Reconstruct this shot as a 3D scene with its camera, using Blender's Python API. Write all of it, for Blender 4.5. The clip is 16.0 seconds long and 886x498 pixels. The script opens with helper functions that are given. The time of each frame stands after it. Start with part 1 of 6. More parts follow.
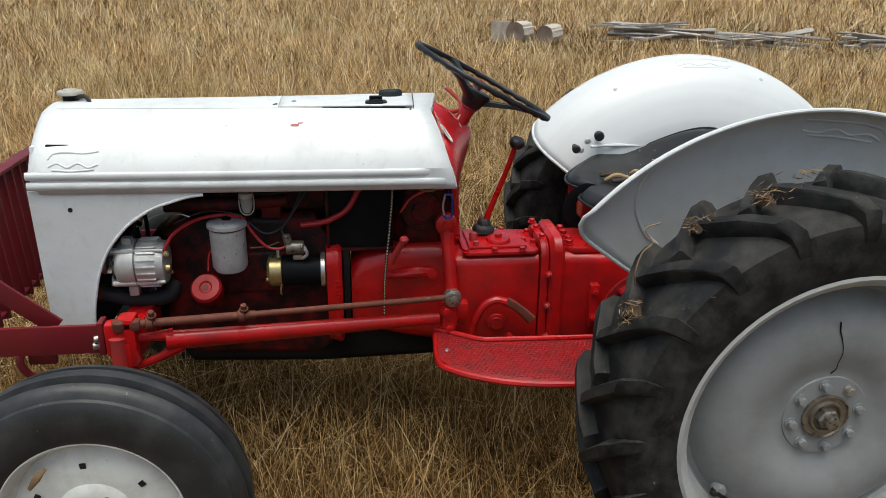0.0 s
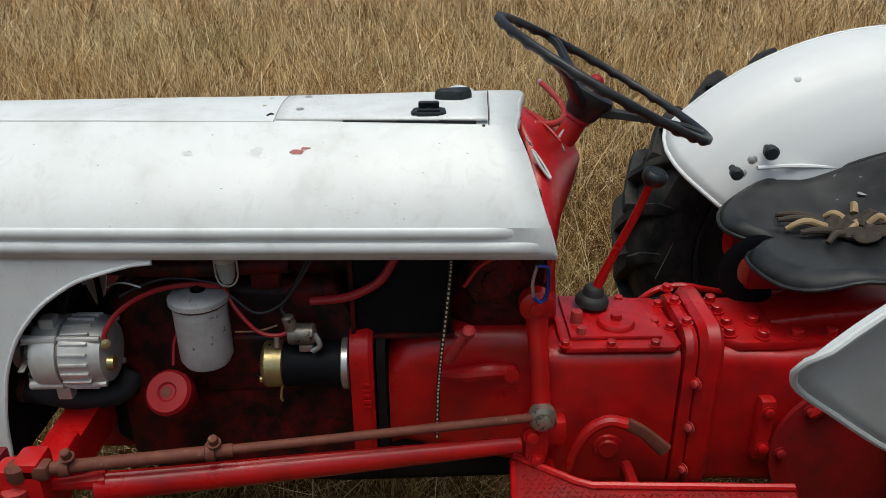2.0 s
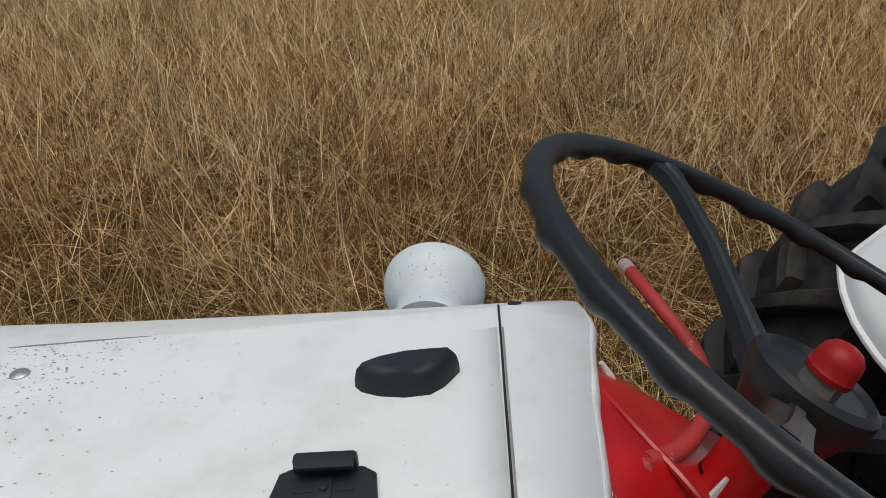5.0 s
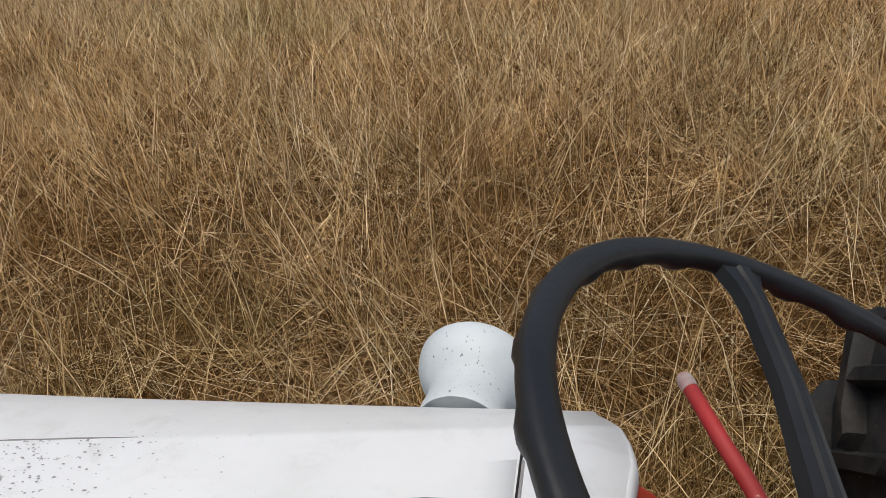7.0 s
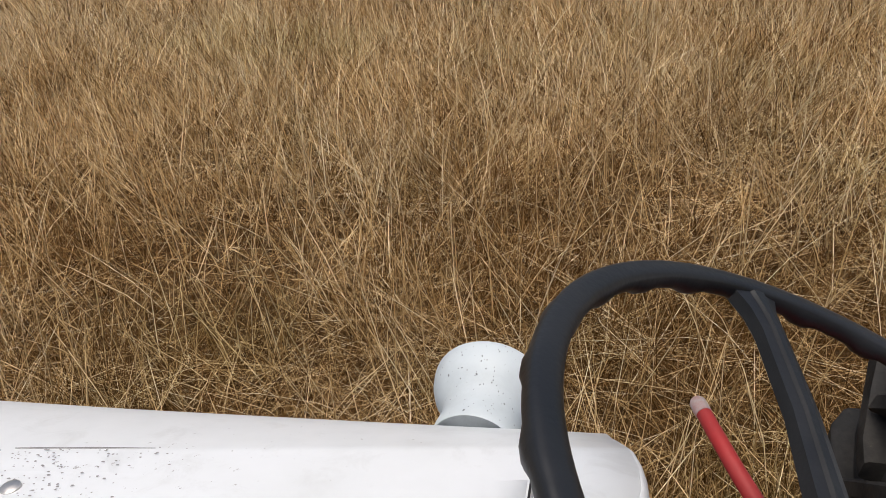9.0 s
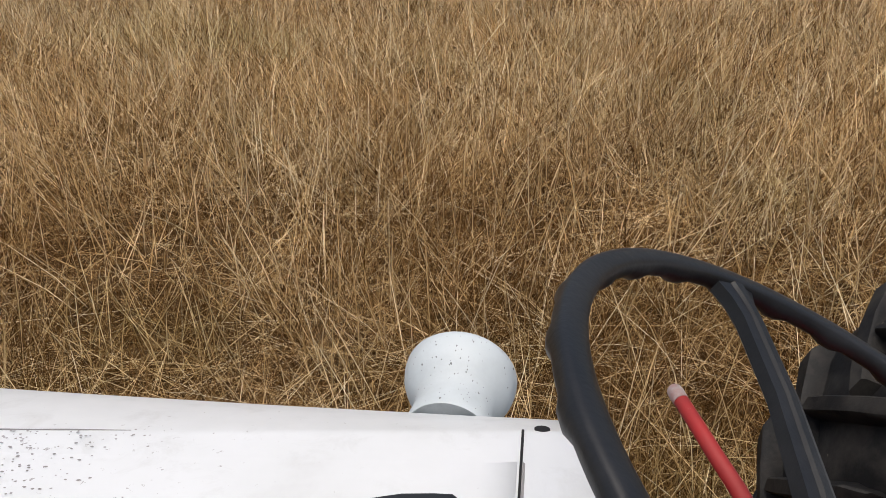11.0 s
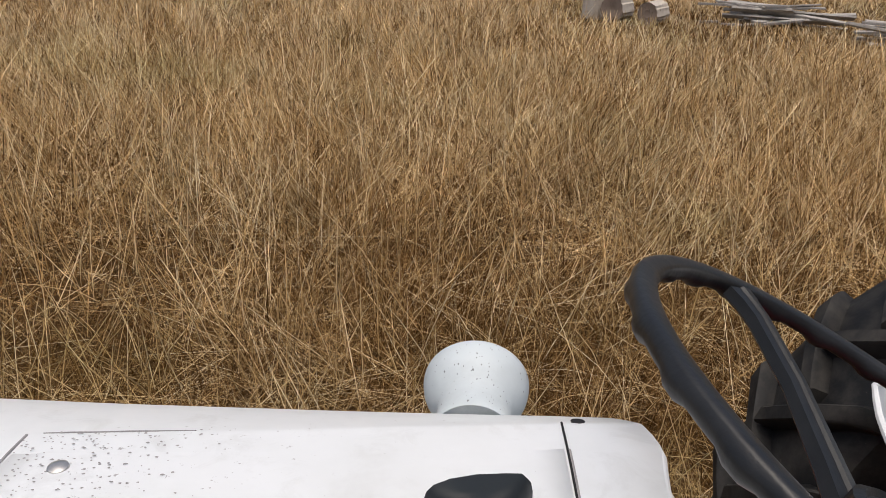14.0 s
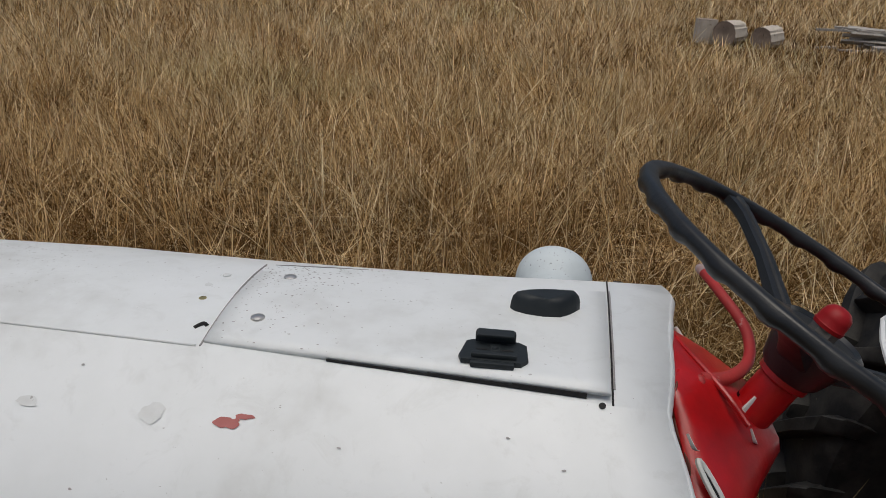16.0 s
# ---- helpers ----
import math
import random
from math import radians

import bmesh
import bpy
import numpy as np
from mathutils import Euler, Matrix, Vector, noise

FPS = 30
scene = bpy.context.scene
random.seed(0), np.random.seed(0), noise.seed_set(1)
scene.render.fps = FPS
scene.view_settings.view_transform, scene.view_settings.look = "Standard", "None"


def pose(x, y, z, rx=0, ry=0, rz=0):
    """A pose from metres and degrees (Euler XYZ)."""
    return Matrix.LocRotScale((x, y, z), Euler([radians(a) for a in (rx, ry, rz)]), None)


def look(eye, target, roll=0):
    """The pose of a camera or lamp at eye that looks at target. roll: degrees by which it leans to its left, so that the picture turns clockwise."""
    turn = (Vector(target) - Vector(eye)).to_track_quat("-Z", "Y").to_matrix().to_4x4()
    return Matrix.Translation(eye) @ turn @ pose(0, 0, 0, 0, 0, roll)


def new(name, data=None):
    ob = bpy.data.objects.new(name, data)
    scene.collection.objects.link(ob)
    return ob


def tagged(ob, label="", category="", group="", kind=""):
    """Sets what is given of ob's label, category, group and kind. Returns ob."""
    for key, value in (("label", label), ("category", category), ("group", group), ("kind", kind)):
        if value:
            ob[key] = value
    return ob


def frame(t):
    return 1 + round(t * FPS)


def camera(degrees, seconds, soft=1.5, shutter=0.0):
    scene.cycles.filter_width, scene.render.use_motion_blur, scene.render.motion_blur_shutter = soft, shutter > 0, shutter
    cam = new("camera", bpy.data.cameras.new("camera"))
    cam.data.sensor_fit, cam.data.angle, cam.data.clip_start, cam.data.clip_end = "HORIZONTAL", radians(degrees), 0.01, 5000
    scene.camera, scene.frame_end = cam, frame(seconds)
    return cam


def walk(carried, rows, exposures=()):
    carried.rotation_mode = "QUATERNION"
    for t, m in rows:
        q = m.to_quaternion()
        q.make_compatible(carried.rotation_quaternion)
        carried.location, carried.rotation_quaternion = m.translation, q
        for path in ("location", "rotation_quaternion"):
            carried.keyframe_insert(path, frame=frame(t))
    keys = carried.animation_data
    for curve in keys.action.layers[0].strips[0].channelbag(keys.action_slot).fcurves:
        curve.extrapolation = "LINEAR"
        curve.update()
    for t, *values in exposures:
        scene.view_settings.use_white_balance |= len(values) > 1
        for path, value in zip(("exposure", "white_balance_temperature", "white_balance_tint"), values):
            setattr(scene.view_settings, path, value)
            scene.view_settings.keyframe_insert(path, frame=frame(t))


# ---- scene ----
# ---------------------------------------------------------------- camera
cam = camera(59.0, 16.0, soft=0.8)
PATH = [
    (0, (0.118, 0.091, 1.640), (0.329, 1.945, 0.921), 0.50),
    (0.5, (0.094, 0.321, 1.633), (0.342, 2.170, 0.910), 1.24),
    (1, (0.056, 0.514, 1.636), (0.314, 2.338, 0.856), 1.21),
    (1.5, (0.115, 0.768, 1.606), (0.199, 2.604, 0.818), -0.54),
    (2, (0.193, 1.025, 1.583), (0.209, 2.842, 0.747), -0.46),
    (2.5, (0.182, 1.312, 1.549), (0.377, 3.097, 0.670), 1.74),
    (3, (0.156, 1.545, 1.562), (0.446, 3.309, 0.666), 1.80),
    (3.5, (0.241, 1.737, 1.570), (0.311, 3.547, 0.722), -0.48),
    (4, (0.296, 1.881, 1.568), (0.298, 3.691, 0.717), -0.77),
    (4.5, (0.270, 2.038, 1.555), (0.345, 3.827, 0.664), -1.07),
    (5, (0.256, 2.133, 1.549), (0.270, 3.895, 0.603), -2.62),
    (7.5, (0.332, 2.262, 1.579), (0.013, 3.996, 0.636), -5.21),
    (8, (0.332, 2.263, 1.580), (-0.017, 3.997, 0.648), -5.62),
    (10.5, (0.309, 2.235, 1.569), (0.101, 4.022, 0.696), -1.12),
    (11, (0.281, 2.236, 1.566), (0.148, 4.023, 0.677), -0.17),
    (11.5, (0.290, 2.244, 1.564), (0.217, 4.029, 0.666), 0.08),
    (12, (0.286, 2.243, 1.568), (0.224, 4.030, 0.673), -0.01),
    (12.5, (0.279, 2.240, 1.570), (0.159, 4.026, 0.678), 0.06),
    (13, (0.305, 2.228, 1.569), (0.065, 4.015, 0.703), -0.12),
    (13.5, (0.285, 2.204, 1.574), (0.125, 4.014, 0.739), 1.07),
    (14, (0.184, 2.172, 1.572), (0.249, 4.002, 0.766), 2.43),
    (14.5, (0.114, 2.099, 1.567), (0.170, 3.958, 0.831), 3.40),
    (15, (0.175, 1.987, 1.576), (-0.015, 3.851, 0.877), 2.44),
    (15.5, (0.254, 1.889, 1.586), (-0.095, 3.702, 0.816), 0.01),
    (16, (0.198, 1.813, 1.581), (0.003, 3.652, 0.820), 1.97),
]
EXPOSURES = [(0.0, 0.40, 6400, 1), (0.5, 0.43, 6400, 1), (1.0, 0.38, 6400, 1), (2.0, 0.08, 6400, 1), (3.0, -0.08, 6400, 1), (4.0, -0.24, 6450, 3), (5.0, -0.22, 6500, 4), (7.5, 0.10, 6600, 9), (10.5, 0.20, 6650, 10), (13.5, 0.18, 6650, 10), (14.5, 0.03, 6700, 11), (15.5, -0.24, 6600, 9), (16.0, -0.44, 6500, 7)]
walk(cam, [(t, look(eye, target, roll)) for t, eye, target, roll in PATH], EXPOSURES)

# ---------------------------------------------------------------- world and light
SUN_TURN, SUN_HEIGHT = 190.0, 79.0
world = bpy.data.worlds.new("sky")
scene.world = world
world.use_nodes = True
wn = world.node_tree
sky = wn.nodes.new("ShaderNodeTexSky")
sky.sky_type, sky.sun_disc = "NISHITA", False
sky.sun_elevation, sky.sun_rotation = radians(SUN_HEIGHT), radians(SUN_TURN)
sky.air_density, sky.dust_density, sky.ozone_density = 1.0, 6.0, 1.0
back = wn.nodes["Background"]
back.inputs["Strength"].default_value = 0.115
wn.links.new(sky.outputs["Color"], back.inputs["Color"])

sun_data = bpy.data.lights.new("sun", "SUN")
sun_data.energy, sun_data.angle, sun_data.color = 1.7, radians(50), (1.0, 0.96, 0.91)
sun = new("sun", sun_data)
sun.matrix_world = look((0, 0, 30), (0.0 - 10 * math.sin(radians(SUN_TURN)), 0.0 - 10 * math.cos(radians(SUN_TURN)), 30 - 10 * math.tan(radians(SUN_HEIGHT))))

# ---------------------------------------------------------------- materials


def node_mat(name):
    m = bpy.data.materials.new(name)
    m.use_nodes = True
    return m, m.node_tree.nodes, m.node_tree.links, m.node_tree.nodes["Principled BSDF"]


def noise_node(nodes, links, scale, detail=4.0, rough=0.6, coord=None, distortion=0.0):
    if coord is None:
        coord = nodes.new("ShaderNodeTexCoord").outputs["Object"]
    n = nodes.new("ShaderNodeTexNoise")
    n.inputs["Scale"].default_value = scale
    n.inputs["Detail"].default_value = detail
    n.inputs["Roughness"].default_value = rough
    n.inputs["Distortion"].default_value = distortion
    links.new(coord, n.inputs["Vector"])
    return n.outputs["Fac"]


def ramp(nodes, links, fac, stops):
    r = nodes.new("ShaderNodeValToRGB")
    els = r.color_ramp.elements
    while len(els) < len(stops):
        els.new(0.5)
    for e, (p, c) in zip(els, stops):
        e.position = p
        e.color = (*c, 1.0) if len(c) == 3 else c
    links.new(fac, r.inputs["Fac"])
    return r.outputs["Color"]


def mix(nodes, links, fac, a, b, kind="MIX"):
    m = nodes.new("ShaderNodeMix")
    m.data_type, m.blend_type = "RGBA", kind
    for sock, val in ((m.inputs["Factor"], fac), (m.inputs[6], a), (m.inputs[7], b)):
        if isinstance(val, (int, float)):
            sock.default_value = val
        elif isinstance(val, tuple):
            sock.default_value = (*val, 1.0)
        else:
            links.new(val, sock)
    return m.outputs[2]


def bump(nodes, links, bsdf, height, strength, distance=0.002):
    b = nodes.new("ShaderNodeBump")
    b.inputs["Strength"].default_value = strength
    b.inputs["Distance"].default_value = distance
    links.new(height, b.inputs["Height"])
    links.new(b.outputs["Normal"], bsdf.inputs["Normal"])


def worn(name, base, dirt, chip, rough=0.45, metal=0.0, patch=6.0, chip_at=0.7, dirt_amount=0.6, grain=220.0, bumpy=0.15, chip_scale=60.0, spec=0.5):
    """Paint or metal with broad dirt, small chips and fine relief."""
    m, n, l, p = node_mat(name)
    broad = noise_node(n, l, patch, 6.0, 0.65)
    fine = noise_node(n, l, chip_scale, 5.0, 0.7)
    dirty = ramp(n, l, broad, [(0.42, (0, 0, 0)), (0.72, (dirt_amount,) * 3)])
    col = mix(n, l, dirty, base, dirt)
    chips = ramp(n, l, fine, [(chip_at, (0, 0, 0)), (chip_at + 0.03, (1, 1, 1))])
    col = mix(n, l, chips, col, chip)
    l.new(col, p.inputs["Base Color"])
    rr = ramp(n, l, broad, [(0.3, (rough * 0.85,) * 3), (0.75, (min(1, rough * 1.35),) * 3)])
    l.new(rr, p.inputs["Roughness"])
    p.inputs["Metallic"].default_value = metal
    p.inputs["Specular IOR Level"].default_value = spec
    bump(n, l, p, noise_node(n, l, grain, 3.0), bumpy, 0.001)
    return m


def weathered_white():
    """White hood paint: chalky cloudiness, faint streaks, dark flecks thicker where dirt has gathered."""
    m, n, l, p = node_mat("white_paint")
    cloud = noise_node(n, l, 7.0, 5.0, 0.6)
    fleck = noise_node(n, l, 150.0, 3.0, 0.75)
    where = noise_node(n, l, 4.0, 3.0, 0.6)
    col = ramp(n, l, cloud, [(0.35, (0.675, 0.70, 0.715)), (0.55, (0.635, 0.66, 0.67)), (0.72, (0.53, 0.545, 0.545))])
    smear = ramp(n, l, noise_node(n, l, 22.0, 6.0, 0.7, distortion=0.6), [(0.53, (0, 0, 0)), (0.73, (0.48,) * 3)])
    col = mix(n, l, smear, col, (0.49, 0.505, 0.50))
    # flecks
    add = n.new("ShaderNodeMath")
    add.operation = "MULTIPLY_ADD"
    l.new(where, add.inputs[0])
    add.inputs[1].default_value = 0.34
    l.new(fleck, add.inputs[2])
    dots = ramp(n, l, add.outputs[0], [(0.865, (0, 0, 0)), (0.895, (0.7,) * 3)])
    col = mix(n, l, dots, col, (0.24, 0.23, 0.22))
    l.new(col, p.inputs["Base Color"])
    l.new(ramp(n, l, cloud, [(0.3, (0.36,) * 3), (0.7, (0.55,) * 3)]), p.inputs["Roughness"])
    bump(n, l, p, noise_node(n, l, 160.0, 3.0), 0.05, 0.001)
    return m


white = weathered_white()
fender_white = worn("fender_paint", (0.64, 0.665, 0.68), (0.53, 0.545, 0.545), (0.4, 0.38, 0.35), 0.4, patch=4.0, chip_at=0.76, dirt_amount=0.35, bumpy=0.05)
# fender white made greyer for dust and for the shade inside the arch
fender_inside = worn("dusty_shaded_white_paint", (0.56, 0.575, 0.57), (0.43, 0.43, 0.415), (0.25, 0.23, 0.2), 0.6, patch=7.0, chip_at=0.72, dirt_amount=0.6)
grey_white = worn("grey_white_paint", (0.265, 0.275, 0.28), (0.175, 0.177, 0.173), (0.16, 0.15, 0.14), 0.5, patch=9.0, chip_at=0.74, dirt_amount=0.6)
rim_grey = worn("chalky_rim_paint", (0.42, 0.425, 0.415), (0.30, 0.295, 0.28), (0.16, 0.14, 0.12), 0.5, patch=12.0, chip_at=0.70, dirt_amount=0.6)
cream_rim = worn("cream_rim_paint", (0.68, 0.69, 0.66), (0.42, 0.40, 0.35), (0.16, 0.12, 0.09), 0.5, patch=14.0, chip_at=0.70, dirt_amount=0.6)
red = worn("red_paint", (0.44, 0.005, 0.007), (0.15, 0.005, 0.006), (0.04, 0.015, 0.013), 0.29, patch=7.0, chip_at=0.68, dirt_amount=0.85, bumpy=0.3, grain=120.0, spec=0.5)
# worn footboard red; also the shade-darkened red of the brake plates
board_red = worn("worn_and_shaded_red_paint", (0.25, 0.006, 0.008), (0.12, 0.010, 0.010), (0.30, 0.10, 0.09), 0.42, patch=16.0, chip_at=0.66, dirt_amount=0.85, bumpy=0.4)
# greasy red, its base taken near black for the engine bay's shade
shaded_red = worn("shade_black_greasy_red_paint", (0.008, 0.004, 0.004), (0.16, 0.005, 0.006), (0.006, 0.005, 0.005), 0.5, patch=14.0, chip_at=0.60, dirt_amount=0.9, bumpy=0.4, spec=0.25)
red_cap = worn("bright_red_paint", (0.27, 0.006, 0.009), (0.18, 0.005, 0.007), (0.12, 0.06, 0.04), 0.4, patch=22.0, chip_at=0.72, spec=0.25)
red_faded = worn("faded_red_paint", (0.38, 0.022, 0.022), (0.24, 0.035, 0.032), (0.42, 0.24, 0.21), 0.55, patch=14.0, chip_at=0.66, dirt_amount=0.7)
tip_worn = worn("worn_pink_primer", (0.40, 0.33, 0.31), (0.36, 0.06, 0.055), (0.5, 0.45, 0.43), 0.6, patch=55.0, chip_at=0.66, dirt_amount=1.0)
guard_red = worn("dark_red_steel_paint", (0.15, 0.008, 0.014), (0.08, 0.010, 0.013), (0.30, 0.12, 0.10), 0.4, patch=10.0, chip_at=0.73)
rust = worn("rusty_steel", (0.13, 0.040, 0.026), (0.07, 0.024, 0.016), (0.20, 0.10, 0.07), 0.6, patch=40.0, chip_at=0.64, metal=0.0, spec=0.25)
rubber = worn("weathered_rubber", (0.008, 0.0083, 0.009), (0.060, 0.056, 0.050), (0.14, 0.12, 0.095), 0.62, patch=13.0, chip_at=0.69, dirt_amount=0.8, bumpy=0.9, grain=75.0, chip_scale=45.0, spec=0.25)
rubber_front = worn("front_tyre_rubber", (0.022, 0.024, 0.026), (0.060, 0.060, 0.060), (0.16, 0.155, 0.15), 0.42, patch=14.0, chip_at=0.68, dirt_amount=0.7, bumpy=0.6, grain=70.0, spec=0.4)
wheel_black = worn("steering_wheel_plastic", (0.007, 0.0078, 0.009), (0.019, 0.0205, 0.023), (0.05, 0.05, 0.05), 0.40, patch=18.0, chip_at=0.74, dirt_amount=0.7, bumpy=0.25, spec=0.5)
black_paint = worn("black_paint", (0.005, 0.0055, 0.007), (0.010, 0.010, 0.012), (0.04, 0.038, 0.035), 0.5, patch=12.0, chip_at=0.73, spec=0.12)
seat_black = worn("scuffed_black_seat_paint", (0.008, 0.0088, 0.010), (0.030, 0.032, 0.035), (0.16, 0.16, 0.16), 0.45, patch=16.0, chip_at=0.675, dirt_amount=0.8, chip_scale=32.0, spec=0.35)
hose_shade_black = worn("hose_rubber_and_wheel_shade", (0.014, 0.014, 0.016), (0.03, 0.03, 0.03), (0.06, 0.06, 0.06), 0.6, patch=30.0)
alloy = worn("cast_aluminium", (0.55, 0.55, 0.54), (0.33, 0.32, 0.30), (0.15, 0.14, 0.13), 0.45, metal=0.55, patch=25.0, chip_at=0.70)
canister_grey = worn("chalky_grey_paint", (0.42, 0.42, 0.42), (0.27, 0.26, 0.25), (0.10, 0.05, 0.035), 0.6, patch=22.0, chip_at=0.62, dirt_amount=0.7)
brass = worn("yellow_zinc", (0.50, 0.41, 0.19), (0.28, 0.22, 0.11), (0.2, 0.15, 0.1), 0.3, metal=0.8, patch=40.0, chip_at=0.75)
steel = worn("bright_steel", (0.58, 0.57, 0.55), (0.35, 0.33, 0.30), (0.15, 0.12, 0.10), 0.32, metal=0.85, patch=50.0)
dull_steel = worn("dull_steel", (0.24, 0.22, 0.20), (0.14, 0.11, 0.09), (0.10, 0.06, 0.04), 0.5, metal=0.6, patch=50.0)
chrome_dirty = worn("greasy_steel", (0.30, 0.27, 0.23), (0.12, 0.09, 0.07), (0.05, 0.04, 0.03), 0.35, metal=0.7, patch=60.0, chip_at=0.6)
plastic = worn("dark_plastic", (0.013, 0.017, 0.020), (0.024, 0.029, 0.032), (0.06, 0.06, 0.06), 0.5, patch=30.0, chip_at=0.78, spec=0.3)
pot_grey = worn("pale_grey_sheet_steel", (0.52, 0.575, 0.60), (0.43, 0.475, 0.495), (0.30, 0.33, 0.34), 0.5, patch=16.0, chip_at=0.70, chip_scale=85.0, dirt_amount=0.7, spec=0.4)
pot_throat = worn("dull_grey_sheet_steel", (0.50, 0.54, 0.56), (0.36, 0.39, 0.40), (0.2, 0.21, 0.21), 0.6, patch=45.0, dirt_amount=0.8)
speck_grey = worn("chipped_dark_grey", (0.16, 0.17, 0.18), (0.24, 0.25, 0.26), (0.05, 0.05, 0.05), 0.7)
wire_red = worn("red_cable", (0.40, 0.015, 0.02), (0.25, 0.015, 0.02), (0.1, 0.02, 0.02), 0.4)
wire_black = worn("black_cable", (0.012, 0.012, 0.012), (0.03, 0.03, 0.03), (0.05, 0.05, 0.05), 0.5)
glass_bowl = worn("cloudy_glass", (0.36, 0.38, 0.37), (0.25, 0.26, 0.25), (0.5, 0.5, 0.5), 0.15)
leather = worn("tan_glove_leather", (0.30, 0.21, 0.11), (0.15, 0.10, 0.05), (0.10, 0.07, 0.04), 0.7, patch=35.0, chip_at=0.66)
glove_dark = worn("dark_glove_cloth", (0.035, 0.026, 0.020), (0.07, 0.05, 0.035), (0.12, 0.09, 0.06), 0.85, patch=40.0)
blue_metal = worn("blue_anodised_metal", (0.03, 0.06, 0.32), (0.05, 0.07, 0.22), (0.3, 0.3, 0.35), 0.3, metal=0.7)
board_wood = worn("silvered_board_wood", (0.37, 0.345, 0.315), (0.22, 0.20, 0.18), (0.08, 0.07, 0.06), 0.85, patch=5.0, chip_at=0.60, dirt_amount=0.8, bumpy=0.6)
bark = worn("pale_dry_bark", (0.47, 0.42, 0.36), (0.33, 0.28, 0.23), (0.15, 0.12, 0.10), 0.85, patch=9.0, chip_at=0.64, bumpy=0.7, grain=40.0, chip_scale=20.0)
log_end = worn("weathered_log_end", (0.26, 0.20, 0.16), (0.16, 0.125, 0.10), (0.07, 0.055, 0.045), 0.9, patch=8.0, chip_at=0.62, bumpy=0.7, chip_scale=25.0)
shrub_bark = worn("dark_shrub_bark", (0.055, 0.045, 0.036), (0.03, 0.025, 0.02), (0.10, 0.085, 0.07), 0.9, patch=6.0, bumpy=0.6, grain=30.0, spec=0.1)
chip_red = worn("primer_red", (0.36, 0.11, 0.10), (0.30, 0.09, 0.085), (0.45, 0.25, 0.22), 0.6, patch=60.0)
stain_grey = worn("rubbed_grey_paint", (0.58, 0.60, 0.605), (0.47, 0.475, 0.47), (0.3, 0.3, 0.29), 0.5, patch=40.0, chip_at=0.66)
stain_dark = worn("grime_grey", (0.30, 0.29, 0.29), (0.20, 0.195, 0.19), (0.12, 0.11, 0.10), 0.7, patch=60.0)
# near-black that stands for the darkness inside gaps and holes
dark_hole = worn("dark_gap", (0.006, 0.006, 0.007), (0.012, 0.011, 0.01), (0.02, 0.02, 0.02), 0.7)
# near-black iron: shade of the engine bay painted in; the disc crack shares it
shaded_iron = worn("shade_black_oily_iron", (0.006, 0.005, 0.005), (0.012, 0.006, 0.006), (0.025, 0.010, 0.010), 0.7, patch=14.0, chip_at=0.66, spec=0.15)
straw_bits = worn("dry_straw", (0.22, 0.145, 0.075), (0.13, 0.08, 0.04), (0.34, 0.25, 0.14), 0.9, patch=60.0)

dry_mud = worn("dry_mud", (0.055, 0.036, 0.024), (0.03, 0.022, 0.016), (0.2, 0.14, 0.08), 0.95, patch=50.0, chip_at=0.6, bumpy=0.8, spec=0.1)


def grass_mat(name, tones):
    m, n, l, p = node_mat(name)
    geo = n.new("ShaderNodeNewGeometry")
    blade = ramp(n, l, geo.outputs["Random Per Island"], tones)
    pos = geo.outputs["Position"]
    patch = noise_node(n, l, 0.5, 3.0, 0.6, pos)
    tint = ramp(n, l, patch, [(0.32, (0.94, 0.95, 0.80)), (0.45, (1.0, 0.95, 0.86)), (0.56, (1.0, 0.90, 0.75)), (0.70, (1.1, 1.03, 0.92))])
    col = mix(n, l, 1.0, blade, tint, "MULTIPLY")
    col = mix(n, l, 1.0, col, ramp(n, l, noise_node(n, l, 2.6, 3.0, 0.6, pos), [(0.34, (0.86, 0.83, 0.78)), (0.52, (0.98, 0.98, 0.97)), (0.66, (1.12, 1.11, 1.08))]), "MULTIPLY")
    olive = ramp(n, l, noise_node(n, l, 0.8, 2.0, 0.5, pos), [(0.62, (0, 0, 0)), (0.76, (0.16,) * 3)])
    col = mix(n, l, olive, col, (0.22, 0.20, 0.10))
    l.new(col, p.inputs["Base Color"])
    p.inputs["Roughness"].default_value = 0.7
    p.inputs["Specular IOR Level"].default_value = 0.0
    trans = n.new("ShaderNodeBsdfTranslucent")
    l.new(col, trans.inputs["Color"])
    mx = n.new("ShaderNodeMixShader")
    mx.inputs["Fac"].default_value = 0.12
    l.new(p.outputs["BSDF"], mx.inputs[1])
    l.new(trans.outputs["BSDF"], mx.inputs[2])
    l.new(mx.outputs["Shader"], n["Material Output"].inputs["Surface"])
    return m


